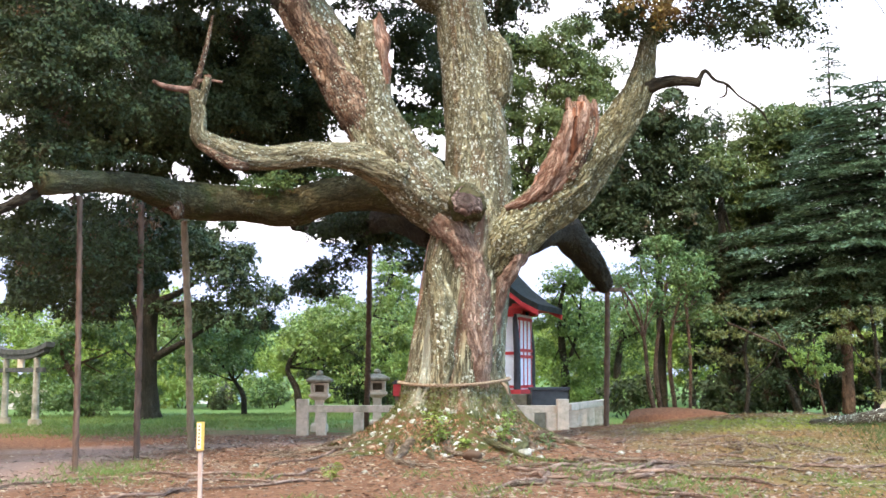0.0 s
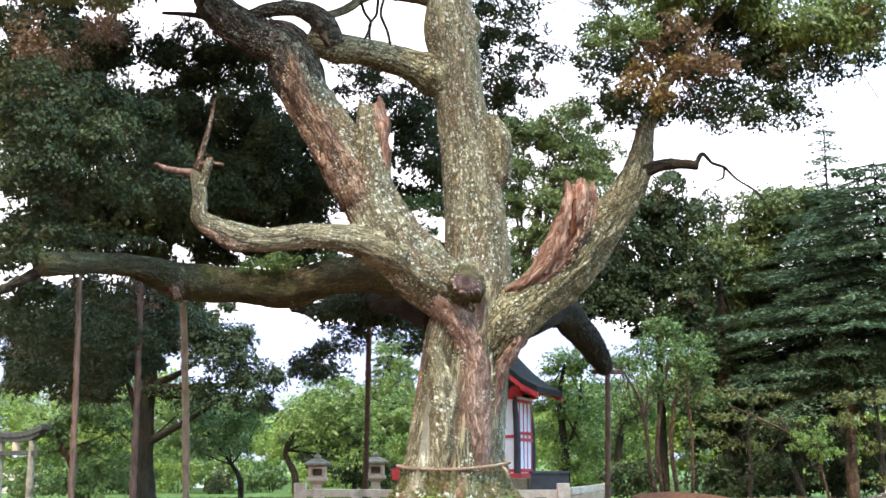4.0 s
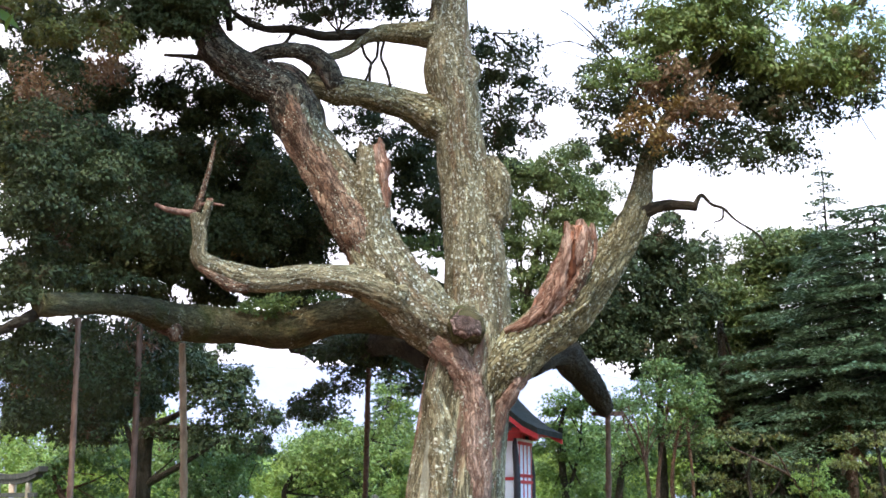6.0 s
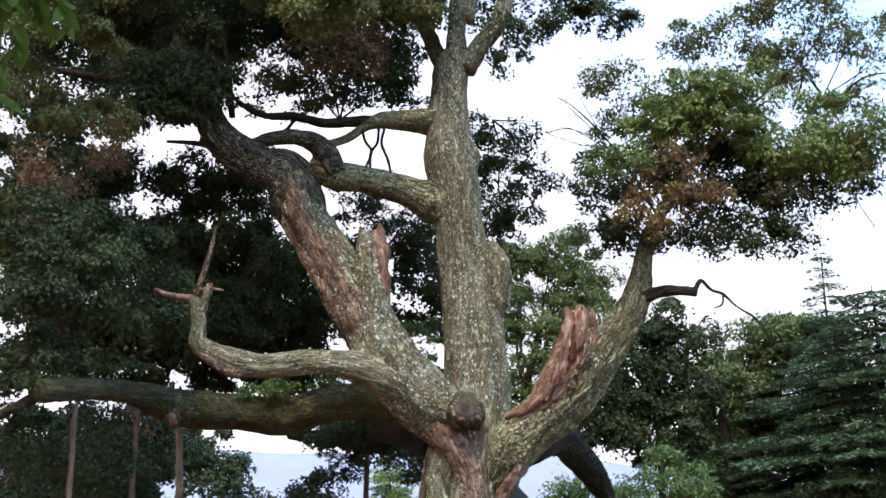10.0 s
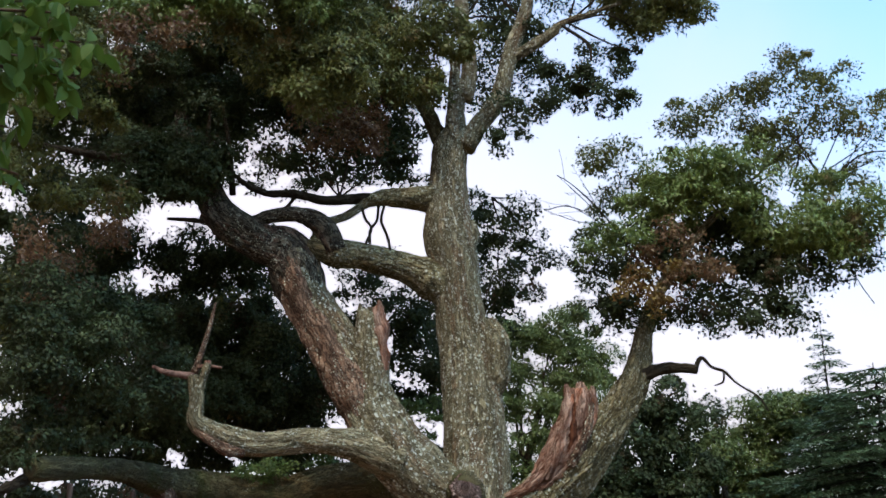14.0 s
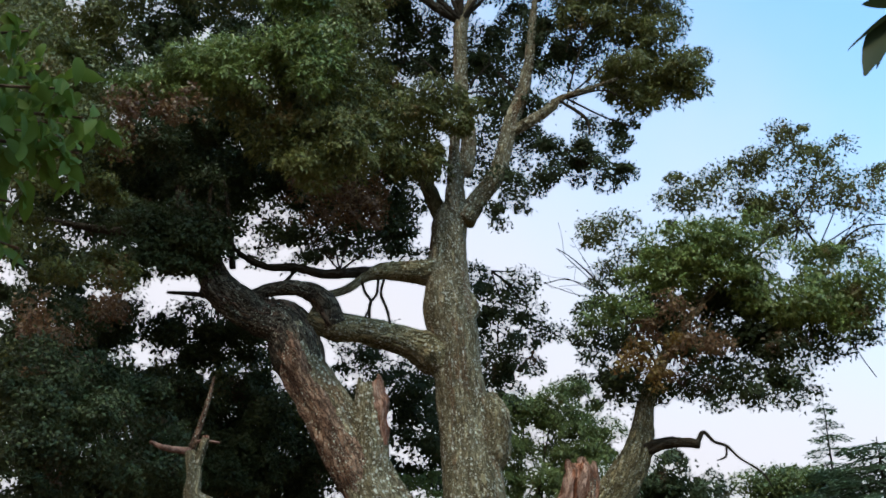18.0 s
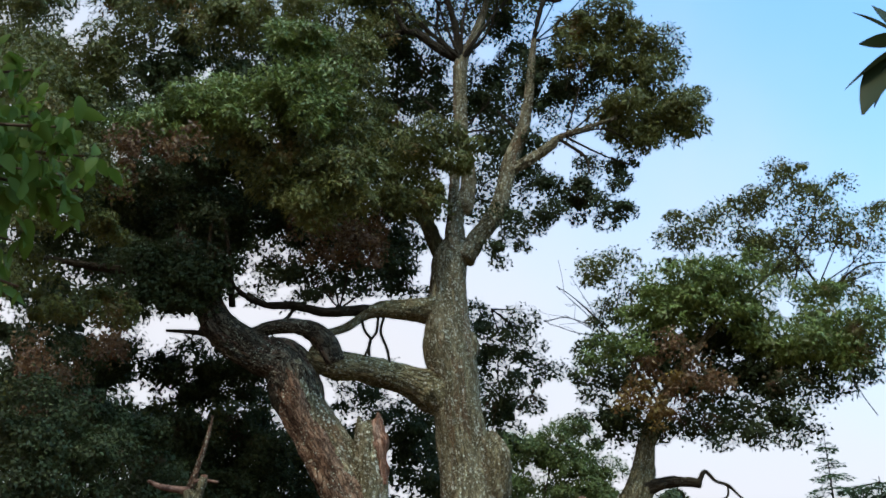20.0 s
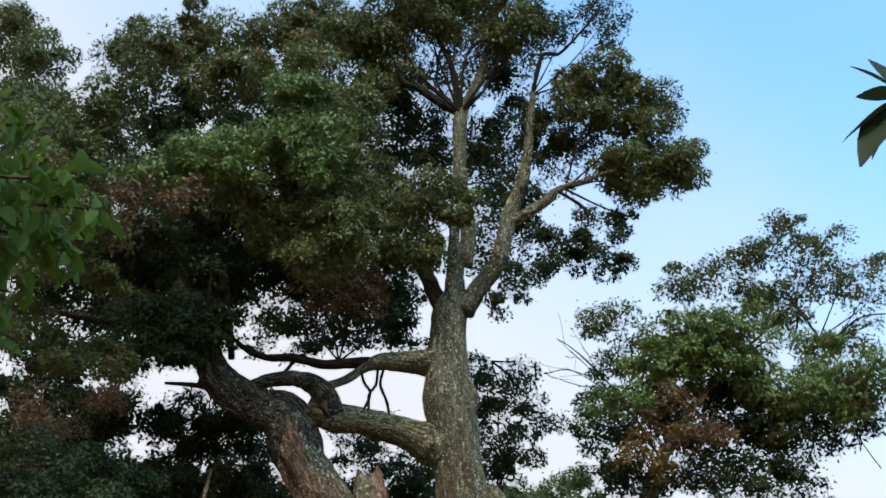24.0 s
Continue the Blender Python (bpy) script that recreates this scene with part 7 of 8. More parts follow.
def beam(parent, a, b, z0, z1, w=0.08, name="rail", mat=None):
    a, b = Vector((a[0], a[1], 0)), Vector((b[0], b[1], 0))
    l, ang = (b - a).length, math.atan2(b.y - a.y, b.x - a.x)
    bm = boxes((0, -w, z0, l, w, z1), bevel=0.015)
    bmesh.ops.transform(bm, matrix=Matrix.Translation(a) @ Matrix.Rotation(ang, 4, "Z"), verts=bm.verts)
    return settle(part(name, bm, mat or STONE), parent)


def fence(label, a, b, posts, tall, end_posts):
    e = thing("stone_fence", label, "fence", (a[0], a[1], 0), group="low stone fence round the shrine")
    a, b = Vector(a), Vector(b)
    beam(e, a, b, tall - 0.26, tall - 0.08)
    for k in range(posts):
        p = a.lerp(b, (k + 0.5) / posts)
        stone_post(e, p.x, p.y, tall - 0.263, 0.13)
    for q in end_posts:
        p = a.lerp(b, q)
        stone_post(e, p.x, p.y, tall + 0.08, 0.15)
    return e


fence("low weathered granite fence with square posts", (-3.68, 29.6), (-0.75, 29.3), 3, 0.82, (0.0,))
fence("low granite fence beside the shrine tub", (1.3, 29.2), (3.0, 29.05), 3, 0.82, (1.0,))
fence("low granite fence that runs back beside the prop", (3.2, 29.4), (4.95, 34.8), 5, 0.86, ())


def stone_lantern(at, s, label):
    e = thing("stone_lantern", label, "lantern", at, group="stone lanterns")

    def ring(name, rows, mat=STONE, sides=6, turn=0.0, lab=""):
        bm = bmesh.new()
        prev = None
        for r, z in rows:
            vs = [bm.verts.new((r * s * math.cos(turn + 2 * math.pi * k / sides), r * s * math.sin(turn + 2 * math.pi * k / sides), z * s)) for k in range(sides)]
            if prev:
                for k in range(sides):
                    bm.faces.new((prev[k], prev[(k + 1) % sides], vs[(k + 1) % sides], vs[k]))
            else:
                bm.faces.new(list(reversed(vs)))
            prev = vs
        bm.faces.new(prev)
        bmesh.ops.bevel(bm, geom=bm.edges[:], offset=0.012, segments=1, affect="EDGES")
        part(name, bm, mat, e, lab)

    ring("base", [(0.34, -0.08), (0.34, 0.16), (0.28, 0.24)], sides=4, turn=math.pi / 4)
    ring("shaft", [(0.2, 0.22), (0.16, 0.5), (0.19, 0.92)], sides=4, turn=math.pi / 4)
    ring("platform", [(0.2, 0.9), (0.42, 1.0), (0.42, 1.08)], sides=4, turn=math.pi / 4)
    for q in (-1, 1):
        part("light_box", boxes((q * 0.2 * s - 0.05 * s, -0.22 * s, 1.08 * s, q * 0.2 * s + 0.05 * s, 0.22 * s, 1.4 * s)), STONE, e)
    part("light_box", boxes((-0.15 * s, 0.1 * s, 1.08 * s, 0.15 * s, 0.21 * s, 1.4 * s)), STONE_DARK, e)
    part("window_frame", boxes((-0.15 * s, -0.21 * s, 1.08 * s, 0.15 * s, -0.17 * s, 1.14 * s), (-0.15 * s, -0.21 * s, 1.34 * s, 0.15 * s, -0.17 * s, 1.4 * s), bevel=0.005), STONE, e)
    ring("cap", [(0.34, 1.4), (0.52, 1.43), (0.52, 1.5), (0.26, 1.6), (0.14, 1.63)], STONE_DARK, 4, math.pi / 4, "mossy dark cap")
    ring("finial", [(0.1, 1.62), (0.12, 1.67), (0.09, 1.73), (0.02, 1.78)], STONE_DARK, 8)
    return e


stone_lantern((-3.42, 31.2, 0.0), 0.93, "square granite lantern behind the stone fence")
stone_lantern((-1.95, 33.0, 0.0), 0.96, "square granite lantern beside the prop pole")


def shrine():
    e = thing("small_shrine", "small red and white wooden shrine with dark roof", "shrine", (1.42, 32.0, 0.2))
    e.rotation_euler = (0, 0, radians(-19))

    def p(name, bm, mat, parent=e, label=""):
        return part(name, bm, mat, parent, label)

    hw, hd, z0, z1 = 0.86, 0.8, 0.86, 3.15
    p("stone_base", boxes((-1.25, -1.2, -0.1, 1.25, 1.2, 0.8), bevel=0.03), STONE_DARK)
    p("sill", boxes((-1.0, -0.94, 0.8, 1.0, 0.94, 0.92)), RED_PAINT, label="red lacquered sill")
    # walls: white boards between red bars, front and right side
    for sx, sy, name in ((0, -1, "front"), (1, 0, "side"), (-1, 0, "side"), (0, 1, "back")):
        if sy:
            w = p("wall_panel", boxes((-hw + 0.07, sy * hd - 0.025, 0.92, hw - 0.07, sy * hd + 0.025, 2.98), bevel=0.004), WHITE_PANEL, label="white wall panel")
            for zb in (0.95, 1.86, 2.9):
                p("red_rail", boxes((-hw + 0.07, sy * hd - 0.05, zb, hw - 0.07, sy * hd + 0.05, zb + 0.085), bevel=0.006), RED_PAINT, w)
            for xb in (-0.45, 0.0, 0.45):
                p("red_bar", boxes((xb - 0.03, sy * hd - 0.04, 1.035, xb + 0.03, sy * hd + 0.04, 1.86), bevel=0.004), RED_PAINT, w)
        else:
            w = p("wall_panel", boxes((sx * hw - 0.025, -hd + 0.07, 0.92, sx * hw + 0.025, hd - 0.07, 2.98), bevel=0.004), WHITE_PANEL, label="white wall panel")
            for zb in (0.95, 1.78, 1.95, 2.82):
                p("red_rail", boxes((sx * hw - 0.05, -hd + 0.07, zb, sx * hw + 0.05, hd - 0.07, zb + 0.085), bevel=0.006), RED_PAINT, w)
            for yb in (-0.62, -0.2, 0.2, 0.62):
                p("red_bar", boxes((sx * hw - 0.04, yb - 0.035, 1.035, sx * hw + 0.04, yb + 0.035, 2.9), bevel=0.004), RED_PAINT, w)
    # bowed black corner posts
    for sx in (-1, 1):
        for sy in (-1, 1):
            sweep_pts = [(sx * hw, sy * hd, 0.8, 0.1), (sx * hw, sy * hd, 2.1, 0.09), (sx * (hw - 0.1), sy * (hd - 0.06), 3.12, 0.07)]
            o = sweep("corner_post", sweep_pts, BLACK_WOOD, None, lump=0, furrow=0, sides=14, label="bowed black corner post")
            o.parent = e
    p("beam", boxes((-hw - 0.15, -hd - 0.1, 2.98, hw + 0.15, -hd + 0.1, 3.14), (-hw - 0.15, hd - 0.1, 2.98, hw + 0.15, hd + 0.1, 3.14)), RED_PAINT)
    p("beam", boxes((-hw - 0.1, -hd - 0.15, 3.14, -hw + 0.1, hd + 0.15, 3.26), (hw - 0.1, -hd - 0.15, 3.14, hw + 0.1, hd + 0.15, 3.26)), RED_PAINT)
    # curved gabled roof, ridge along local y
    for sx in (-1, 1):
        bm = bmesh.new()
        prof = [(0.0, 4.65), (0.35, 4.2), (0.75, 3.78), (1.2, 3.42), (1.62, 3.2)]
        for y0, y1, dz in ((-1.45, 1.45, 0.0),):
            top = [[bm.verts.new((sx * x, y, z)) for x, z in prof] for y in (y0, y1)]
            bot = [[bm.verts.new((sx * x, y, z - 0.16)) for x, z in prof] for y in (y0, y1)]
            for k in range(len(prof) - 1):
                bm.faces.new((top[0][k], top[0][k + 1], top[1][k + 1], top[1][k]))
                bm.faces.new((bot[0][k], bot[1][k], bot[1][k + 1], bot[0][k + 1]))
                bm.faces.new((top[0][k], bot[0][k], bot[0][k + 1], top[0][k + 1]))
                bm.faces.new((top[1][k], top[1][k + 1], bot[1][k + 1], bot[1][k]))
            bm.faces.new((top[0][-1], bot[0][-1], bot[1][-1], top[1][-1]))
            bm.faces.new((top[0][0], top[1][0], bot[1][0], bot[0][0]))
        bmesh.ops.recalc_face_normals(bm, faces=bm.faces[:])
        r = p("roof", bm, ROOF_BARK, label="dark curved roof slope")
        for yb in (-1.43, 1.38):
            bm = bmesh.new()
            rows = [[bm.verts.new((sx * x, yy, z - dz)) for x, z in prof] for yy, dz in ((yb - 0.03, 0.163), (yb + 0.06, 0.163), (yb + 0.06, 0.3), (yb - 0.03, 0.3))]
            for q in range(4):
                r1, r2 = rows[q], rows[(q + 1) % 4]
                for k in range(len(prof) - 1):
                    bm.faces.new((r1[k], r1[k + 1], r2[k + 1], r2[k]))
            for k in (0, -1):
                bm.faces.new([rw[k] for rw in rows])
            bmesh.ops.recalc_face_normals(bm, faces=bm.faces[:])
            p("bargeboard", bm, RED_PAINT, r, "red bargeboard")
        for k in range(11):
            p("rafter", boxes((min(sx * 0.8, sx * 1.55), -1.3 + 0.26 * k, 3.1, max(sx * 0.8, sx * 1.55), -1.22 + 0.26 * k, 3.16), bevel=0.004), RED_PAINT, r)
    p("ridge", boxes((-0.14, -1.5, 4.55, 0.14, 1.5, 4.77), bevel=0.03), ROOF_BARK)
    p("gable_panel", boxes((-0.6, -hd - 0.02, 3.2, 0.6, -hd + 0.02, 3.7), (-0.6, hd - 0.02, 3.2, 0.6, hd + 0.02, 3.7), bevel=0.003), WHITE_PANEL)


shrine()

tub = thing("offering_box", "dark iron offering trough in front of the shrine", "box", (2.78, 30.3, 0.0))
part("stone_block", boxes((-0.42, -0.22, -0.1, 0.42, 0.22, 0.72), bevel=0.02), STONE_DARK, tub)
part("body", boxes((-0.48, -0.27, 0.72, 0.48, 0.27, 1.12), bevel=0.02), DARK_METAL, tub)
part("rim", boxes((-0.53, -0.32, 1.12, 0.53, -0.24, 1.19), (-0.53, 0.24, 1.12, 0.53, 0.32, 1.19), (-0.53, -0.24, 1.12, -0.45, 0.24, 1.19), (0.45, -0.24, 1.12, 0.53, 0.24, 1.19), bevel=0.01), DARK_METAL, tub)

redbox = thing("red_box", "small red wooden box with dark lid on a post", "box", (-1.27, 30.4, 0.0))
part("post", boxes((-0.05, -0.05, -0.1, 0.05, 0.05, 0.96), bevel=0.01), POLE_WOOD, redbox)
part("body", boxes((-0.1, -0.1, 0.96, 0.1, 0.1, 1.27), bevel=0.012), RED_PAINT, redbox)
part("lid", boxes((-0.13, -0.13, 1.27, 0.13, 0.13, 1.33), (-0.08, -0.08, 1.33, 0.08, 0.08, 1.38), bevel=0.012), BLACK_WOOD, redbox)


STONE_GREY = plain("grey_torii_stone", (0.2, 0.18, 0.14), (0.36, 0.32, 0.26), 9, 0.9, 0.2, grime=(0.13, 0.13, 0.09))
LINTEL = plain("dark_weathered_lintel", (0.03, 0.032, 0.03), (0.09, 0.09, 0.08), 6, 0.85, 0.2)


def torii():
    ax, ay, bx, by = -14.05, 36.4, -12.42, 34.6
    e = thing("torii_gate", "stone torii gate with dark curved lintel", "gate", (ax, ay, 0))
    for x, y in ((ax, ay), (bx, by)):
        sweep("pillar", [(x, y, -0.15, 0.15), (x, y, 0.1, 0.12), (x, y, 0.4, 0.11), (x, y, 1.4, 0.1), (x, y, 2.05, 0.095)], STONE_GREY, e, lump=0.03, furrow=0.0, sides=18, label="grey stone pillar")
        part_ob = part("pillar_foot", bmesh.new(), STONE_DARK)
        bm = bmesh.new()
        bmesh.ops.create_cone(bm, cap_ends=True, segments=18, radius1=0.24, radius2=0.19, depth=0.3, matrix=Matrix.Translation((x, y, 0.05)))
        bm.to_mesh(part_ob.data)
        bm.free()
        settle(part_ob, e)
    d = Vector((bx - ax, by - ay)).normalized()
    beam(e, (ax - d.x * 0.55, ay - d.y * 0.55), (bx + d.x * 0.55, by + d.y * 0.55), 1.62, 1.76, 0.06, "tie_beam", LINTEL)
    m = Vector(((ax + bx) / 2, (ay + by) / 2))
    settle(part("strut", boxes((m.x - 0.09, m.y - 0.09, 1.76, m.x + 0.09, m.y + 0.09, 2.04)), STONE), e)
    for z0, z1, over, w, nm in ((2.02, 2.17, 0.7, 0.1, "lower_lintel"), (2.17, 2.32, 0.95, 0.14, "upper_lintel")):
        bm = bmesh.new()
        n, prev, l = 16, None, (Vector((bx - ax, by - ay)).length) / 2 + over
        for k in range(n + 1):
            s = -1 + 2 * k / n
            c, rise = m + d * (s * l), 0.2 * abs(s) ** 2.6
            nx, ny = -d.y * w, d.x * w
            vs = [bm.verts.new((c.x + nx, c.y + ny, z0 + rise)), bm.verts.new((c.x - nx, c.y - ny, z0 + rise)), bm.verts.new((c.x - nx, c.y - ny, z1 + rise)), bm.verts.new((c.x + nx, c.y + ny, z1 + rise))]
            if prev:
                for q in range(4):
                    bm.faces.new((prev[q], prev[(q + 1) % 4], vs[(q + 1) % 4], vs[q]))
            else:
                bm.faces.new(vs)
            prev = vs
        bm.faces.new(list(reversed(prev)))
        bmesh.ops.recalc_face_normals(bm, faces=bm.faces[:])
        settle(part(nm, bm, LINTEL, None, "dark weathered lintel"), e)


torii()

# ---------------------------------------------------------------- sign stake
sign = thing("sign_stake", "yellow label board on a pinkish wooden stake", "sign", (-2.77, 13, 0.01))
sign.location.z = 0.0
part("stake", boxes((-0.022, -0.022, -0.2, 0.022, 0.022, 0.72), bevel=0.004), STAKE_WOOD, sign)
_b = part("board", boxes((-0.04, -0.05, 0.66, 0.045, -0.022, 0.98), bevel=0.003), SIGN_YELLOW, sign, "yellow painted board")
part("face", boxes((-0.034, -0.054, 0.68, 0.012, -0.05, 0.965), bevel=0.001), SIGN_FACE, _b, "pale face of the board")
for _k in range(6):
    part("mark", boxes((-0.02, -0.057, 0.92 - 0.04 * _k, 0.0, -0.054, 0.945 - 0.04 * _k), bevel=0.001), INK, _b)

# ---------------------------------------------------------------- rope round the trunk
def rope():
    e = thing("straw_rope", "thick twisted straw rope tied round the trunk", "rope", (0.2, 21.0, 1.38))
    for s in range(2):
        pts = []
        n = 384
        for k in range(n + 1):
            a = 2 * math.pi * k / n
            ph = a * 46 + math.pi * s
            rr, zz = 0.015 * math.cos(ph), 0.015 * math.sin(ph)
            r = 1.02 + 0.015 * math.sin(3 * a) + rr
            pts.append((0.19 + r * math.sin(a), 21.0 + r * math.cos(a), 1.38 + 0.04 * math.sin(a + 0.6) - 0.03 * math.cos(2 * a) + zz, 0.018))
        sweep("strand", pts, STRAW, e, lump=0, furrow=0, sides=8, step=0.03)
    sweep("tail", [(1.02, 20.45, 1.37, 0.035), (1.1, 20.35, 1.3, 0.03), (1.14, 20.34, 1.16, 0.02)], STRAW, e, lump=0.2, furrow=0, sides=8)


rope()


# ---------------------------------------------------------------- roots
def roots():
    g = random.Random(11)
    for k in range(22):
        a = math.pi * (1.02 + (k + g.random()) / 22 * 0.96)
        x, y = 0.05 + 1.75 * math.cos(a), 21 + 1.75 * math.sin(a)
        ln, r = g.uniform(1.0, 4.0), g.uniform(0.02, 0.055)
        pts, cur, n = [], a + g.uniform(-0.3, 0.3), 9
        for i in range(n):
            q = i / (n - 1)
            dive = 0.5 * r * math.sin(i * 1.7 + k)
            z = height(x, y) + 0.12 * (1 - q) ** 5 + 0.1 * r - 1.1 * r * q ** 2 + dive
            pts.append((x, y, z, r * (1.5 - 1.2 * q) * g.uniform(0.8, 1.2)))
            cur += g.uniform(-0.45, 0.45) + 0.15 * math.sin(a * 3)
            x += math.cos(cur) * ln / n
            y += math.sin(cur) * ln / n
        sweep("root", pts, (ROOT_BARK, BARK_MOSS, ROOT_BARK, ROOT_BARK)[k % 4], oak, seed=500 + k, lump=0.35, furrow=0.012, sides=12)
    # long winding roots that crop out of the trodden earth
    for k in range(46):
        if k < 14:
            x, y = g.uniform(0.2, 2.4), g.uniform(15.0, 18.6)
        elif k % 3:
            x, y = g.uniform(1.5, 6.8), g.uniform(15.5, 22.5)
        else:
            x, y = g.uniform(-5, -1.0), g.uniform(15.0, 21)
        lg = g.uniform(0.16, 0.42)
        cur, r, pts = g.uniform(-1.3, 0.2) if x > 0 else g.uniform(-3.3, -2.0), g.uniform(0.014, 0.036) * (1.3 if k < 14 else 1), []
        for i in range(9):
            pts.append((x, y, height(x, y) + r * (1.5 - 2.6 * abs(i / 8 - 0.45)) + 0.5 * r * math.sin(i * 1.9 + k), r * (1.15 - 0.09 * i)))
            cur += g.uniform(-0.7, 0.7)
            x += math.cos(cur) * lg
            y += math.sin(cur) * lg
        sweep("root", pts, (ROOT_PALE, ROOT_PALE, ROOT_BARK)[k % 3], oak, seed=600 + k, lump=0.4, furrow=0.005, sides=8, step=0.06)


roots()


# ---------------------------------------------------------------- far built things
house = thing("house", "far white house with grey roof beyond the park", "house", (-12.4, 63.0, 0.0))
part("wall", boxes((-0.95, -1.5, -0.1, 0.95, 1.5, 1.9), bevel=0.02), WHITE_PANEL, house)
_bm = bmesh.new()
_v = [_bm.verts.new(c) for c in ((-1.25, -1.9, 1.9), (1.25, -1.9, 1.9), (1.25, 1.9, 1.9), (-1.25, 1.9, 1.9), (-1.25, 0, 2.7), (1.25, 0, 2.7))]
for _f in ((0, 1, 5, 4), (2, 3, 4, 5), (0, 4, 3), (1, 2, 5), (0, 3, 2, 1)):
    _bm.faces.new([_v[q] for q in _f])
part("roof", _bm, STONE_DARK, house)
for _x in (-0.75, 0.2):
    _w = part("window", boxes((_x, -1.53, 0.7, _x + 0.5, -1.49, 1.5), bevel=0.005), DARK_METAL, house)
    part("frame", boxes((_x - 0.06, -1.56, 0.64, _x + 0.56, -1.5, 0.7), (_x - 0.06, -1.56, 1.5, _x + 0.56, -1.5, 1.56), bevel=0.005), POLE_PALE, _w)
lane = thing("low_wall", "low pale stone wall beside the far lane", "wall", (-21.5, 52.0, 0.0))
part("wall_body", boxes((-4.5, -0.2, -0.1, 3.2, 0.2, 0.75), bevel=0.02), ROAD_PALE, lane)
part("coping", boxes((-4.6, -0.28, 0.75, 3.3, 0.28, 0.87), bevel=0.02), STONE, lane)
for _k, _x in enumerate((-3.2, -1.4, 0.8)):
    part("post", boxes((_x, -0.12, 0.87, _x + 0.22, 0.12, 1.5), bevel=0.02), BARK_BROWN, lane)


# ---------------------------------------------------------------- things on the ground
def lump_mesh(bm, at, r, seed, flat=0.6, sub=3, rough=0.25):
    s = bmesh.ops.create_icosphere(bm, subdivisions=sub, radius=1.0)
    for v in s["verts"]:
        q = 1 + rough * noise.noise(v.co * 1.3 + Vector((seed * 3.1, 0, 0))) + 0.4 * rough * noise.noise(v.co * 4 + Vector((0, seed, 0)))
        v.co = Vector(at) + Vector((v.co.x * r[0] * q, v.co.y * r[1] * q, v.co.z * r[2] * q))
    return bm


def stone(label, at, r, mat, seed, name="stone"):
    bm = lump_mesh(bmesh.new(), (0, 0, r[2] * 0.5), r, seed)
    ob = part(name, bm, mat)
    ob.location = at
    smooth(ob.data)
    return tagged(ob, label, name.replace("_", " "))


def on_ground(x, y, dz=0.0):
    return (x, y, height(x, y) + dz)


STONE_PALE = plain("pale_lichened_stone", (0.16, 0.14, 0.1), (0.42, 0.39, 0.32), 14, 0.9, 0.2, depth=0.03)
NEEDLES = plain("reddish_needle_litter", (0.09, 0.035, 0.02), (0.22, 0.095, 0.05), 14, 0.95, 0.1, depth=0.04)
NEEDLE_BITS = leaf_material("needle_bits", (0.12, 0.045, 0.025), (0.24, 0.1, 0.055), (0.36, 0.18, 0.1), thin=0.05)
stone("grey weathered boulder in front of the cedar", on_ground(12.3, 30.5, -0.1), (0.75, 0.5, 0.62), STONE, 3, "boulder")
stone("white-topped stone among the roots", on_ground(1.32, 18.9, 0.0), (0.11, 0.1, 0.07), STONE_PALE, 4)
for _i, (_x, _y, _r) in enumerate(((1.55, 18.6, 0.06), (1.0, 18.2, 0.05), (2.95, 19.2, 0.07), (3.3, 19.5, 0.05), (0.6, 17.6, 0.04), (-1.2, 17.2, 0.045), (-3.0, 18.2, 0.05), (5.2, 16.4, 0.05), (2.1, 17.0, 0.04))):
    stone("small pale stone lying on the earth", on_ground(_x, _y), (_r, _r * 0.8, _r * 0.6), STONE_PALE, 10 + _i)
stone("brown lump of rotten wood by the roots", on_ground(0.45, 18.4), (0.16, 0.13, 0.1), BARK_BROWN, 30, "wood_lump")
_heap = stone("heap of reddish fallen needles on the bank", on_ground(6.2, 30.2, -0.2), (1.5, 0.9, 0.36), NEEDLES, 31, "needle_mound")
for _v in _heap.data.vertices:
    _v.co.z += 0.1 * noise.noise(_v.co * 2.2) + 0.05 * noise.noise(_v.co * 6.0)
BARK_LOG = bark_material("log_bark", (0.03, 0.022, 0.015), (0.1, 0.075, 0.05), (0.2, 0.16, 0.11), 0.75, 0.2)
log = thing("fallen_log", "fallen log with pale lichen lying on the bank", "log", on_ground(9.0, 25.2))
sweep("log_body", [on_ground(8.0, 25.0, 0.02) + (0.07,), on_ground(9.2, 25.2, 0.13) + (0.13,), on_ground(10.2, 25.4, 0.28) + (0.16,), on_ground(11.4, 25.6, 0.46) + (0.17,)], BARK_LOG, log, seed=71, lump=0.2)

# lichen-white patches and sprouts on the flared base
CRUST = plain("white_lichen_crust", (0.3, 0.28, 0.23), (0.66, 0.64, 0.58), 30, 0.95, 0.1, depth=0.02)
_q = random.Random(17)
for _i in range(64):
    _a, _z, _s = _q.uniform(-2.6, -0.8), 0.1 + 0.85 * _q.random() ** 1.3, 0.02 + 0.06 * _q.random() ** 2
    _r = np.interp(_z, (0.0, 0.15, 0.3, 0.5, 0.75, 1.05), (2.65, 2.3, 1.98, 1.58, 1.24, 1.0)) * 0.985
    _z = max(_z, height(0.1 + _r * math.cos(_a), 21 + _r * math.sin(_a)))
    _ob = part("lichen_crust", lump_mesh(bmesh.new(), (0.08 + _r * math.cos(_a), 21 + _r * math.sin(_a), _z), (_s, _s * 0.5, _s * 0.9), 50 + _i, sub=2, rough=0.9), CRUST)
    settle(_ob, oak)


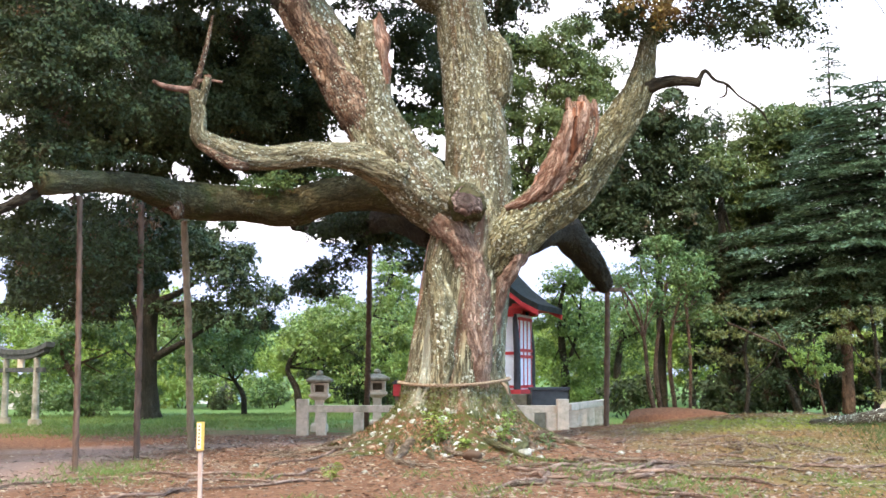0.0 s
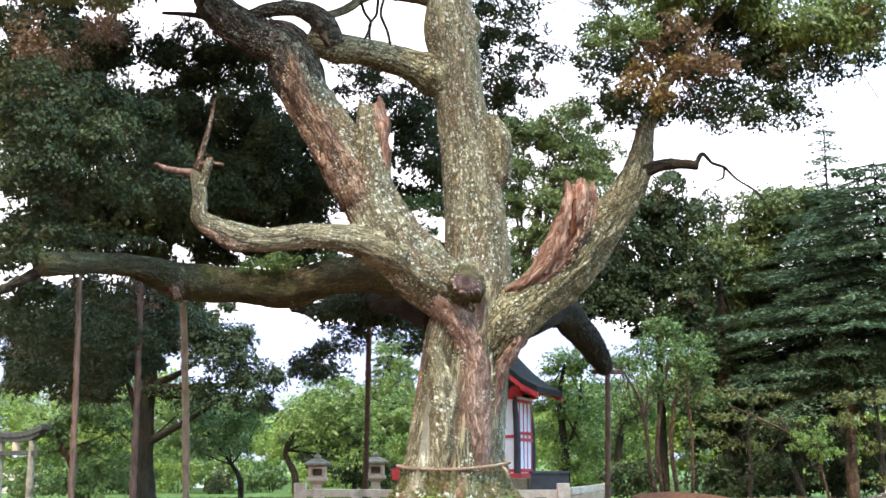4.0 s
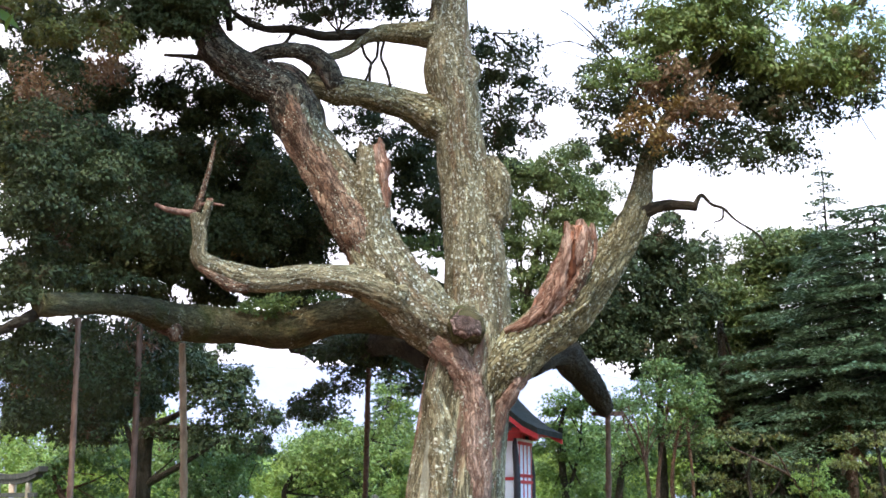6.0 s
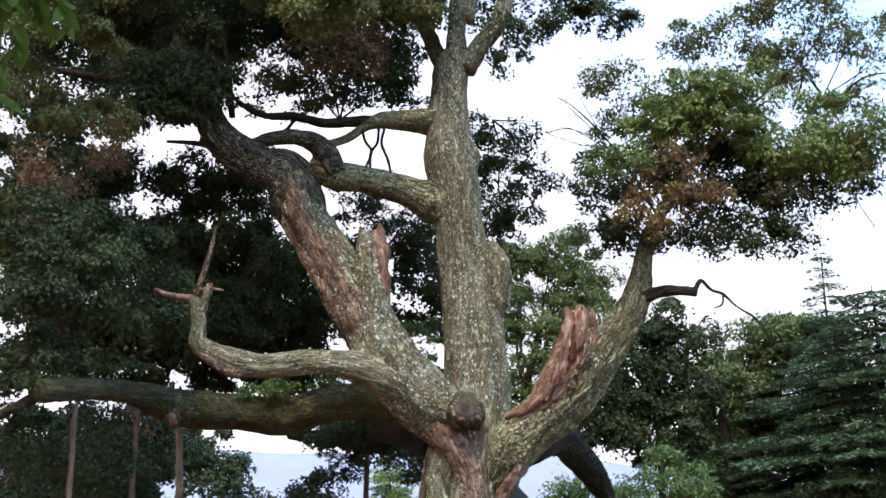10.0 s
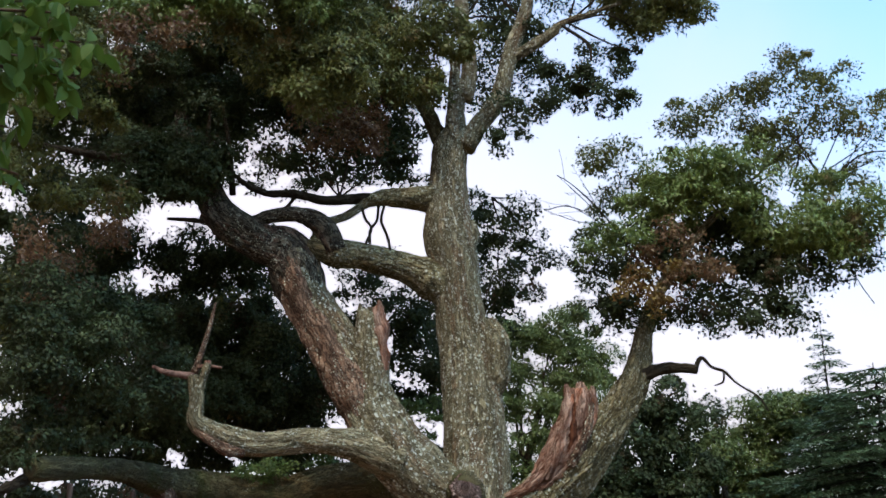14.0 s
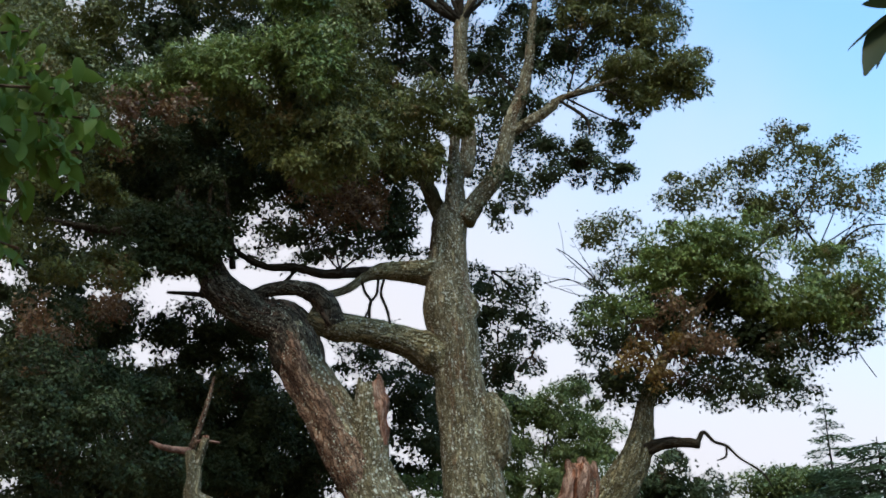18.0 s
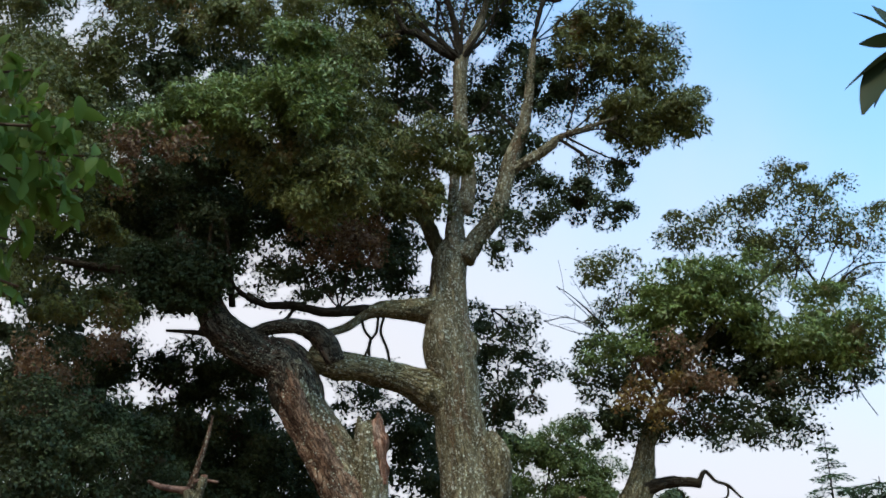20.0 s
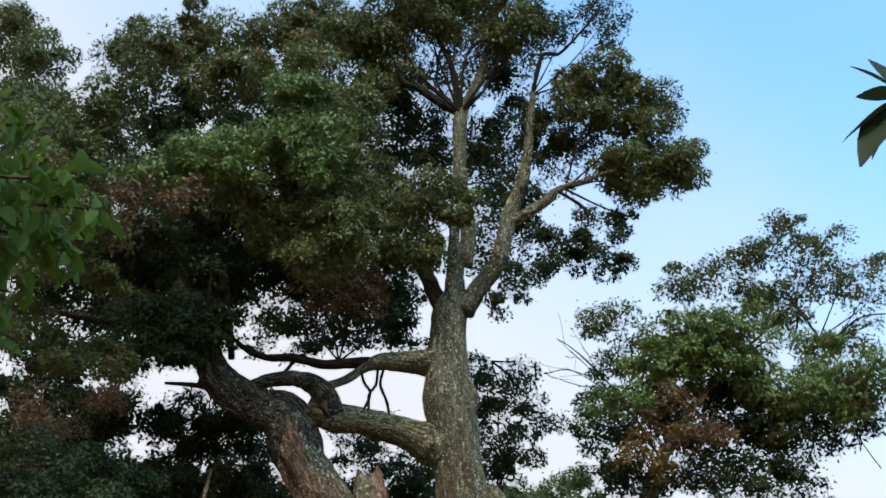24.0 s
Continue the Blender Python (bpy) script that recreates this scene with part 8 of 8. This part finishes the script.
def sprout(label, at, n, tall, mat, seed, leaf=0.09):
    e = thing("weed", label, "plant", at, group="weeds round the old tree")
    g = np.random.default_rng(seed)
    b, w, u = [], [], []
    for k in range(n):
        a, q = g.random() * 2 * math.pi, g.random()
        x, y, z = at[0] + math.cos(a) * tall * 0.35 * q, at[1] + math.sin(a) * tall * 0.35 * q, at[2] + tall * (0.2 + 0.8 * g.random())
        b.append((x, y, z)), w.append((math.cos(a), math.sin(a), g.normal() * 0.3)), u.append((g.normal() * 0.3, g.normal() * 0.3, 1))
    v, f = leaf_quads(np.array(b), unit(np.array(w)), unit(np.array(u)), leaf * (0.7 + 0.6 * g.random(n)), leaf * 0.55 * np.ones(n))
    settle(new("leaves", raw_mesh("leaves", v, f, mat)), e)
    for k in range(4):
        a = k * 1.7 + seed
        sweep("stalk", [(*at[:2], at[2] - 0.03, 0.006), (at[0] + math.cos(a) * tall * 0.2, at[1] + math.sin(a) * tall * 0.2, at[2] + tall * 0.8, 0.003)], mat, e, lump=0, furrow=0, sides=5)


sprout("bright green sapling sprouting between roots", on_ground(-0.12, 19.2, 0.05), 150, 0.6, LEAF_MAPLE, 1)
sprout("small green weed at the trunk's foot", on_ground(0.35, 19.0, 0.0), 50, 0.25, LEAF_MAPLE, 2)
sprout("small green weed beside the trunk", on_ground(1.1, 19.7, 0.25), 60, 0.35, LEAF_MAPLE, 3)
sprout("small green weed on the mossy root", on_ground(1.0, 19.4, 0.1), 40, 0.25, LEAF_MAPLE, 4)
sprout("low green weed near the stone", on_ground(1.75, 19.3, 0.0), 50, 0.28, LEAF_MID, 5)
sprout("low green weed among earth and litter", on_ground(-1.6, 16.2, 0.0), 40, 0.25, LEAF_MAPLE, 6)


def strewn(name, label, category, spots, n_each, spread, mat, seed, size, upright=0.0, thin=0.45):
    g = np.random.default_rng(seed)
    b, w, u, l = [], [], [], []
    for (x0, y0) in spots:
        p = np.stack([x0 + g.normal(size=n_each) * spread, y0 + g.normal(size=n_each) * spread], -1)
        z = np.array([height(x, y) for x, y in p])
        b.append(np.column_stack([p, z + (0.01 if not upright else -0.01)]))
        a = g.random(n_each) * 2 * math.pi
        d = np.stack([np.cos(a), np.sin(a), g.random(n_each) * 0.25 + upright], -1)
        w.append(unit(d))
        u.append(unit(np.stack([np.sin(a) if upright else g.normal(size=n_each) * 0.3, -np.cos(a) if upright else g.normal(size=n_each) * 0.3, np.full(n_each, 0.1 if upright else 1.0)], -1)))
        l.append(size * (0.5 + g.random(n_each)))
    b, w, u, l = (np.concatenate(q) for q in (b, w, u, l))
    v, f = leaf_quads(b, w, u, l, l * thin)
    return tagged(new(name, raw_mesh(name, v, f, mat)), label, category, kind="stuff")


_g = random.Random(8)
strewn("fallen_leaves", "brown and pale fallen leaves strewn over bare earth", "leaf litter", [(_g.uniform(-7, 9), _g.uniform(11.5, 28)) for _ in range(260)], 80, 0.8, LITTER, 1, 0.075)
strewn("fallen_twigs", "thin pale twigs strewn over bare earth", "twigs", [(_g.uniform(-6, 8), _g.uniform(12, 25)) for _ in range(160)], 8, 0.8, LITTER, 2, 0.3, thin=0.045)
strewn("grass", "tufts of green grass on the bare earth", "grass", [(_g.uniform(1.9, 3.6), _g.uniform(14.3, 17.5)) for _ in range(16)] + [(_g.uniform(-6.0, -4.0), _g.uniform(16, 20)) for _ in range(16)] + [(_g.uniform(-3, 6), _g.uniform(13, 19)) for _ in range(16)], 60, 0.25, GRASS, 3, 0.11, 1.2, 0.1)
strewn("meadow_grass", "green meadow grass beyond the path", "grass", [(_g.uniform(-20, -8), _g.uniform(28.5, 44)) for _ in range(190)] + [(_g.uniform(-9, -3), _g.uniform(33, 44)) for _ in range(80)], 110, 0.9, GRASS, 4, 0.1, 1.2, 0.16)
strewn("bank_grass", "dry yellowish grass on the bank", "grass", [(_g.uniform(4, 12), _g.uniform(16, 31)) for _ in range(200)], 60, 0.6, DRY_GRASS, 5, 0.1, 0.9, 0.07)
strewn("bank_grass", "green grass in a shaded colour on the bank", "grass", [(_g.uniform(8.5, 13), _g.uniform(18, 26)) for _ in range(110)], 110, 0.5, GRASS_SHADE, 6, 0.13, 1.1, 0.1)


# ---------------------------------------------------------------- leafy branches beside the camera
def blade(name, length, width, curl, mat=None):
    """A broad leaf with midrib fold, pointed tip and curl; grows along +y from the stalk."""
    bm = bmesh.new()
    n, rows = 7, []
    for i in range(n):
        q = i / (n - 1)
        w = width * 0.5 * math.sin(math.pi * min(1, q * 0.92 + 0.06)) ** 0.8 * (1.15 - 0.45 * q)
        y, z = length * q, -curl * length * q * q
        rows.append([bm.verts.new((sx * w, y, z + abs(sx) * w * 0.25)) for sx in (-1, 0, 1)])
    for a, b in zip(rows, rows[1:]):
        for k in range(2):
            bm.faces.new((a[k], a[k + 1], b[k + 1], b[k]))
    me = bpy.data.meshes.new(name)
    bm.to_mesh(me)
    bm.free()
    me.materials.append(mat or LEAF_NEAR)
    return smooth(me)


def overhanging(label, foot, trunk, sprays, seed, blades, spread, down, crown):
    e = thing("young_tree", label, "tree", foot)
    sweep("trunk", trunk, BARK_BROWN, e, seed=seed, sides=14)
    # Crown above the view, added only to shade the hanging leaves.
    foliage("crown", crown, LEAF_NEAR, e, leaf=0.13, dense=0.5, seed=seed, thin=0.6)
    g = random.Random(seed)
    top = trunk[-1]
    for k, (tip, n) in enumerate(sprays):
        mid = tuple((top[i] * 0.5 + tip[i] * 0.5) + (0.12 if i == 2 else 0) for i in range(3))
        sweep("branch", [(*top[:3], 0.022), (*mid, 0.013), (*tip, 0.005)], BARK_BROWN, e, seed=k, lump=0, furrow=0, sides=7)
        for i in range(n):
            q = 1 - 0.55 * (i / max(1, n - 1)) ** 1.3
            p = Vector(tip) * q + Vector(mid) * (1 - q) + Vector((g.gauss(0, spread), g.gauss(0, spread), g.gauss(0, spread)))
            o = new("leaf", blades[(i + k) % len(blades)])
            o.matrix_world = Matrix.Translation(p) @ Euler((radians(-down + g.gauss(0, 28)), radians(g.gauss(0, 35)), g.uniform(0, 2 * math.pi))).to_matrix().to_4x4()
            m = o.matrix_world.copy()
            o.parent = e
            o.matrix_parent_inverse = Matrix.Translation(e.location).inverted()
            o.matrix_basis = m


_broad = [blade("leaf", 0.105, 0.055, 0.2), blade("leaf", 0.12, 0.062, 0.3), blade("leaf", 0.09, 0.05, 0.15)]
overhanging("young broad-leaved tree that hangs over the view", (-3.3, 2.9, 0.0), [(-3.3, 2.9, -0.1, 0.06), (-3.25, 2.95, 2.0, 0.05), (-3.1, 3.1, 3.3, 0.03)],
            [((-1.81, 4.1, 4.42), 45), ((-1.57, 4, 4.06), 60), ((-1.68, 3.9, 3.8), 60), ((-1.51, 4.1, 3.81), 51), ((-1.85, 4.3, 4.31), 51), ((-1.71, 4, 3.53), 45), ((-1.72, 4.4, 4.13), 51), ((-1.91, 4.4, 3.9), 51), ((-1.55, 4.2, 4.04), 33), ((-1.73, 4.2, 3.42), 27)], 21, _broad, 0.055, 55, [(-2.5, 2.2, 5.6, 1.0, 0.6), (-3.3, 2.7, 4.7, 0.9, 0.8), (-1.9, 1.8, 5.9, 0.8, 0.5)])
# Pointed leaves against the sky; their backlit darkness is in the colour.
_narrow = [blade("leaf", 0.17, 0.07, 0.1, LEAF_DARK_AND_SHADE), blade("leaf", 0.15, 0.065, 0.2, LEAF_DARK_AND_SHADE)]
_right = thing("young_tree", "young tree with long pointed leaves overhead", "tree", (3.6, 3.0, 0.0))
sweep("trunk", [(3.6, 3.0, -0.1, 0.06), (3.5, 3.1, 2.2, 0.05), (3.2, 3.5, 4.2, 0.03)], BARK_BROWN, _right, seed=5, sides=14)
sweep("branch", [(3.2, 3.5, 4.2, 0.022), (2.6, 3.9, 4.35, 0.012), (2.09, 4.2, 4.61, 0.01)], BARK_BROWN, _right, lump=0, furrow=0, sides=7)
# Out-of-view crown, added overhead as a sun screen for these leaves.
foliage("crown", [(3.2, 2.6, 6.6, 1.1, 0.6), (2.6, 2.0, 7.0, 1.0, 0.5)], LEAF_NEAR, _right, leaf=0.13, dense=0.5, seed=77, thin=0.5)
for _i, (_a, _b) in enumerate((((2.09, 4.2, 4.68), (1.93, 4.2, 4.83)), ((2.1, 4.2, 4.64), (1.86, 4.15, 4.64)), ((2.09, 4.2, 4.61), (1.8, 4.2, 4.43)), ((2.09, 4.2, 4.59), (1.79, 4.1, 4.26)),
                              ((2.09, 4.2, 4.59), (1.92, 4.25, 4.35)), ((2.1, 4.2, 4.58), (1.96, 4.2, 4.28)), ((2.13, 4.25, 4.71), (2.07, 4.3, 4.95)))):
    _o = new("leaf", _narrow[_i % 2])
    _p, _q = Vector(_a), Vector(_b)
    _rot = (_q - _p).to_track_quat("Y", "Z").to_matrix().to_4x4()
    _m = Matrix.Translation(_p) @ _rot @ Matrix.Rotation(radians((_i * 47) % 70 - 35), 4, "Y") @ Matrix.Scale((_q - _p).length / 0.16, 4)
    _o.parent = _right
    _o.matrix_parent_inverse = Matrix.Translation(_right.location).inverted()
    _o.matrix_basis = _m
strewn("needle_litter", "reddish fallen needles over the bank's edge", "leaf litter", [(_g.uniform(3.6, 7.6), _g.uniform(26.5, 31)) for _ in range(90)], 120, 0.5, NEEDLE_BITS, 7, 0.09, thin=0.12)


# moss tufts, litter and pale crumbs on the flare of the trunk
def foot_cover(name, label, category, n, mat, seed, size, lo, hi, lift):
    g = np.random.default_rng(seed)
    a = math.pi * (1.05 + 0.9 * g.random(n))
    z = lo + (hi - lo) * g.random(n) ** 1.4
    r = np.interp(z, (0.0, 0.15, 0.3, 0.5, 0.75, 1.05, 1.6), (2.65, 2.3, 1.98, 1.58, 1.24, 1.0, 0.88)) + 0.02
    cx = np.interp(z, (0.0, 0.5, 1.05), (0.0, 0.1, 0.16))
    out = np.stack([np.cos(a), np.sin(a), np.full(n, 0.6)], -1)
    b = np.stack([cx + r * np.cos(a), 21 + r * np.sin(a), z], -1)
    w = unit(g.normal(size=(n, 3)) + np.array((0, 0, lift)))
    l = size * (0.5 + g.random(n))
    v, f = leaf_quads(b, w, unit(out + g.normal(size=(n, 3)) * 0.3), l, l * 0.5)
    tagged(new(name, raw_mesh(name, v, f, mat)), label, category, kind="stuff")


MOSS = leaf_material("moss_tufts", (0.035, 0.042, 0.01), (0.075, 0.08, 0.018), (0.14, 0.135, 0.034), thin=0.1)
foot_cover("moss", "green moss tufts on the trunk's flared foot", "moss", 4200, MOSS, 31, 0.05, 0.2, 1.3, 0.3)
foot_cover("fallen_leaves", "brown fallen leaves caught on the trunk's foot", "leaf litter", 2400, NEEDLE_BITS, 32, 0.055, 0.2, 0.75, 0.0)
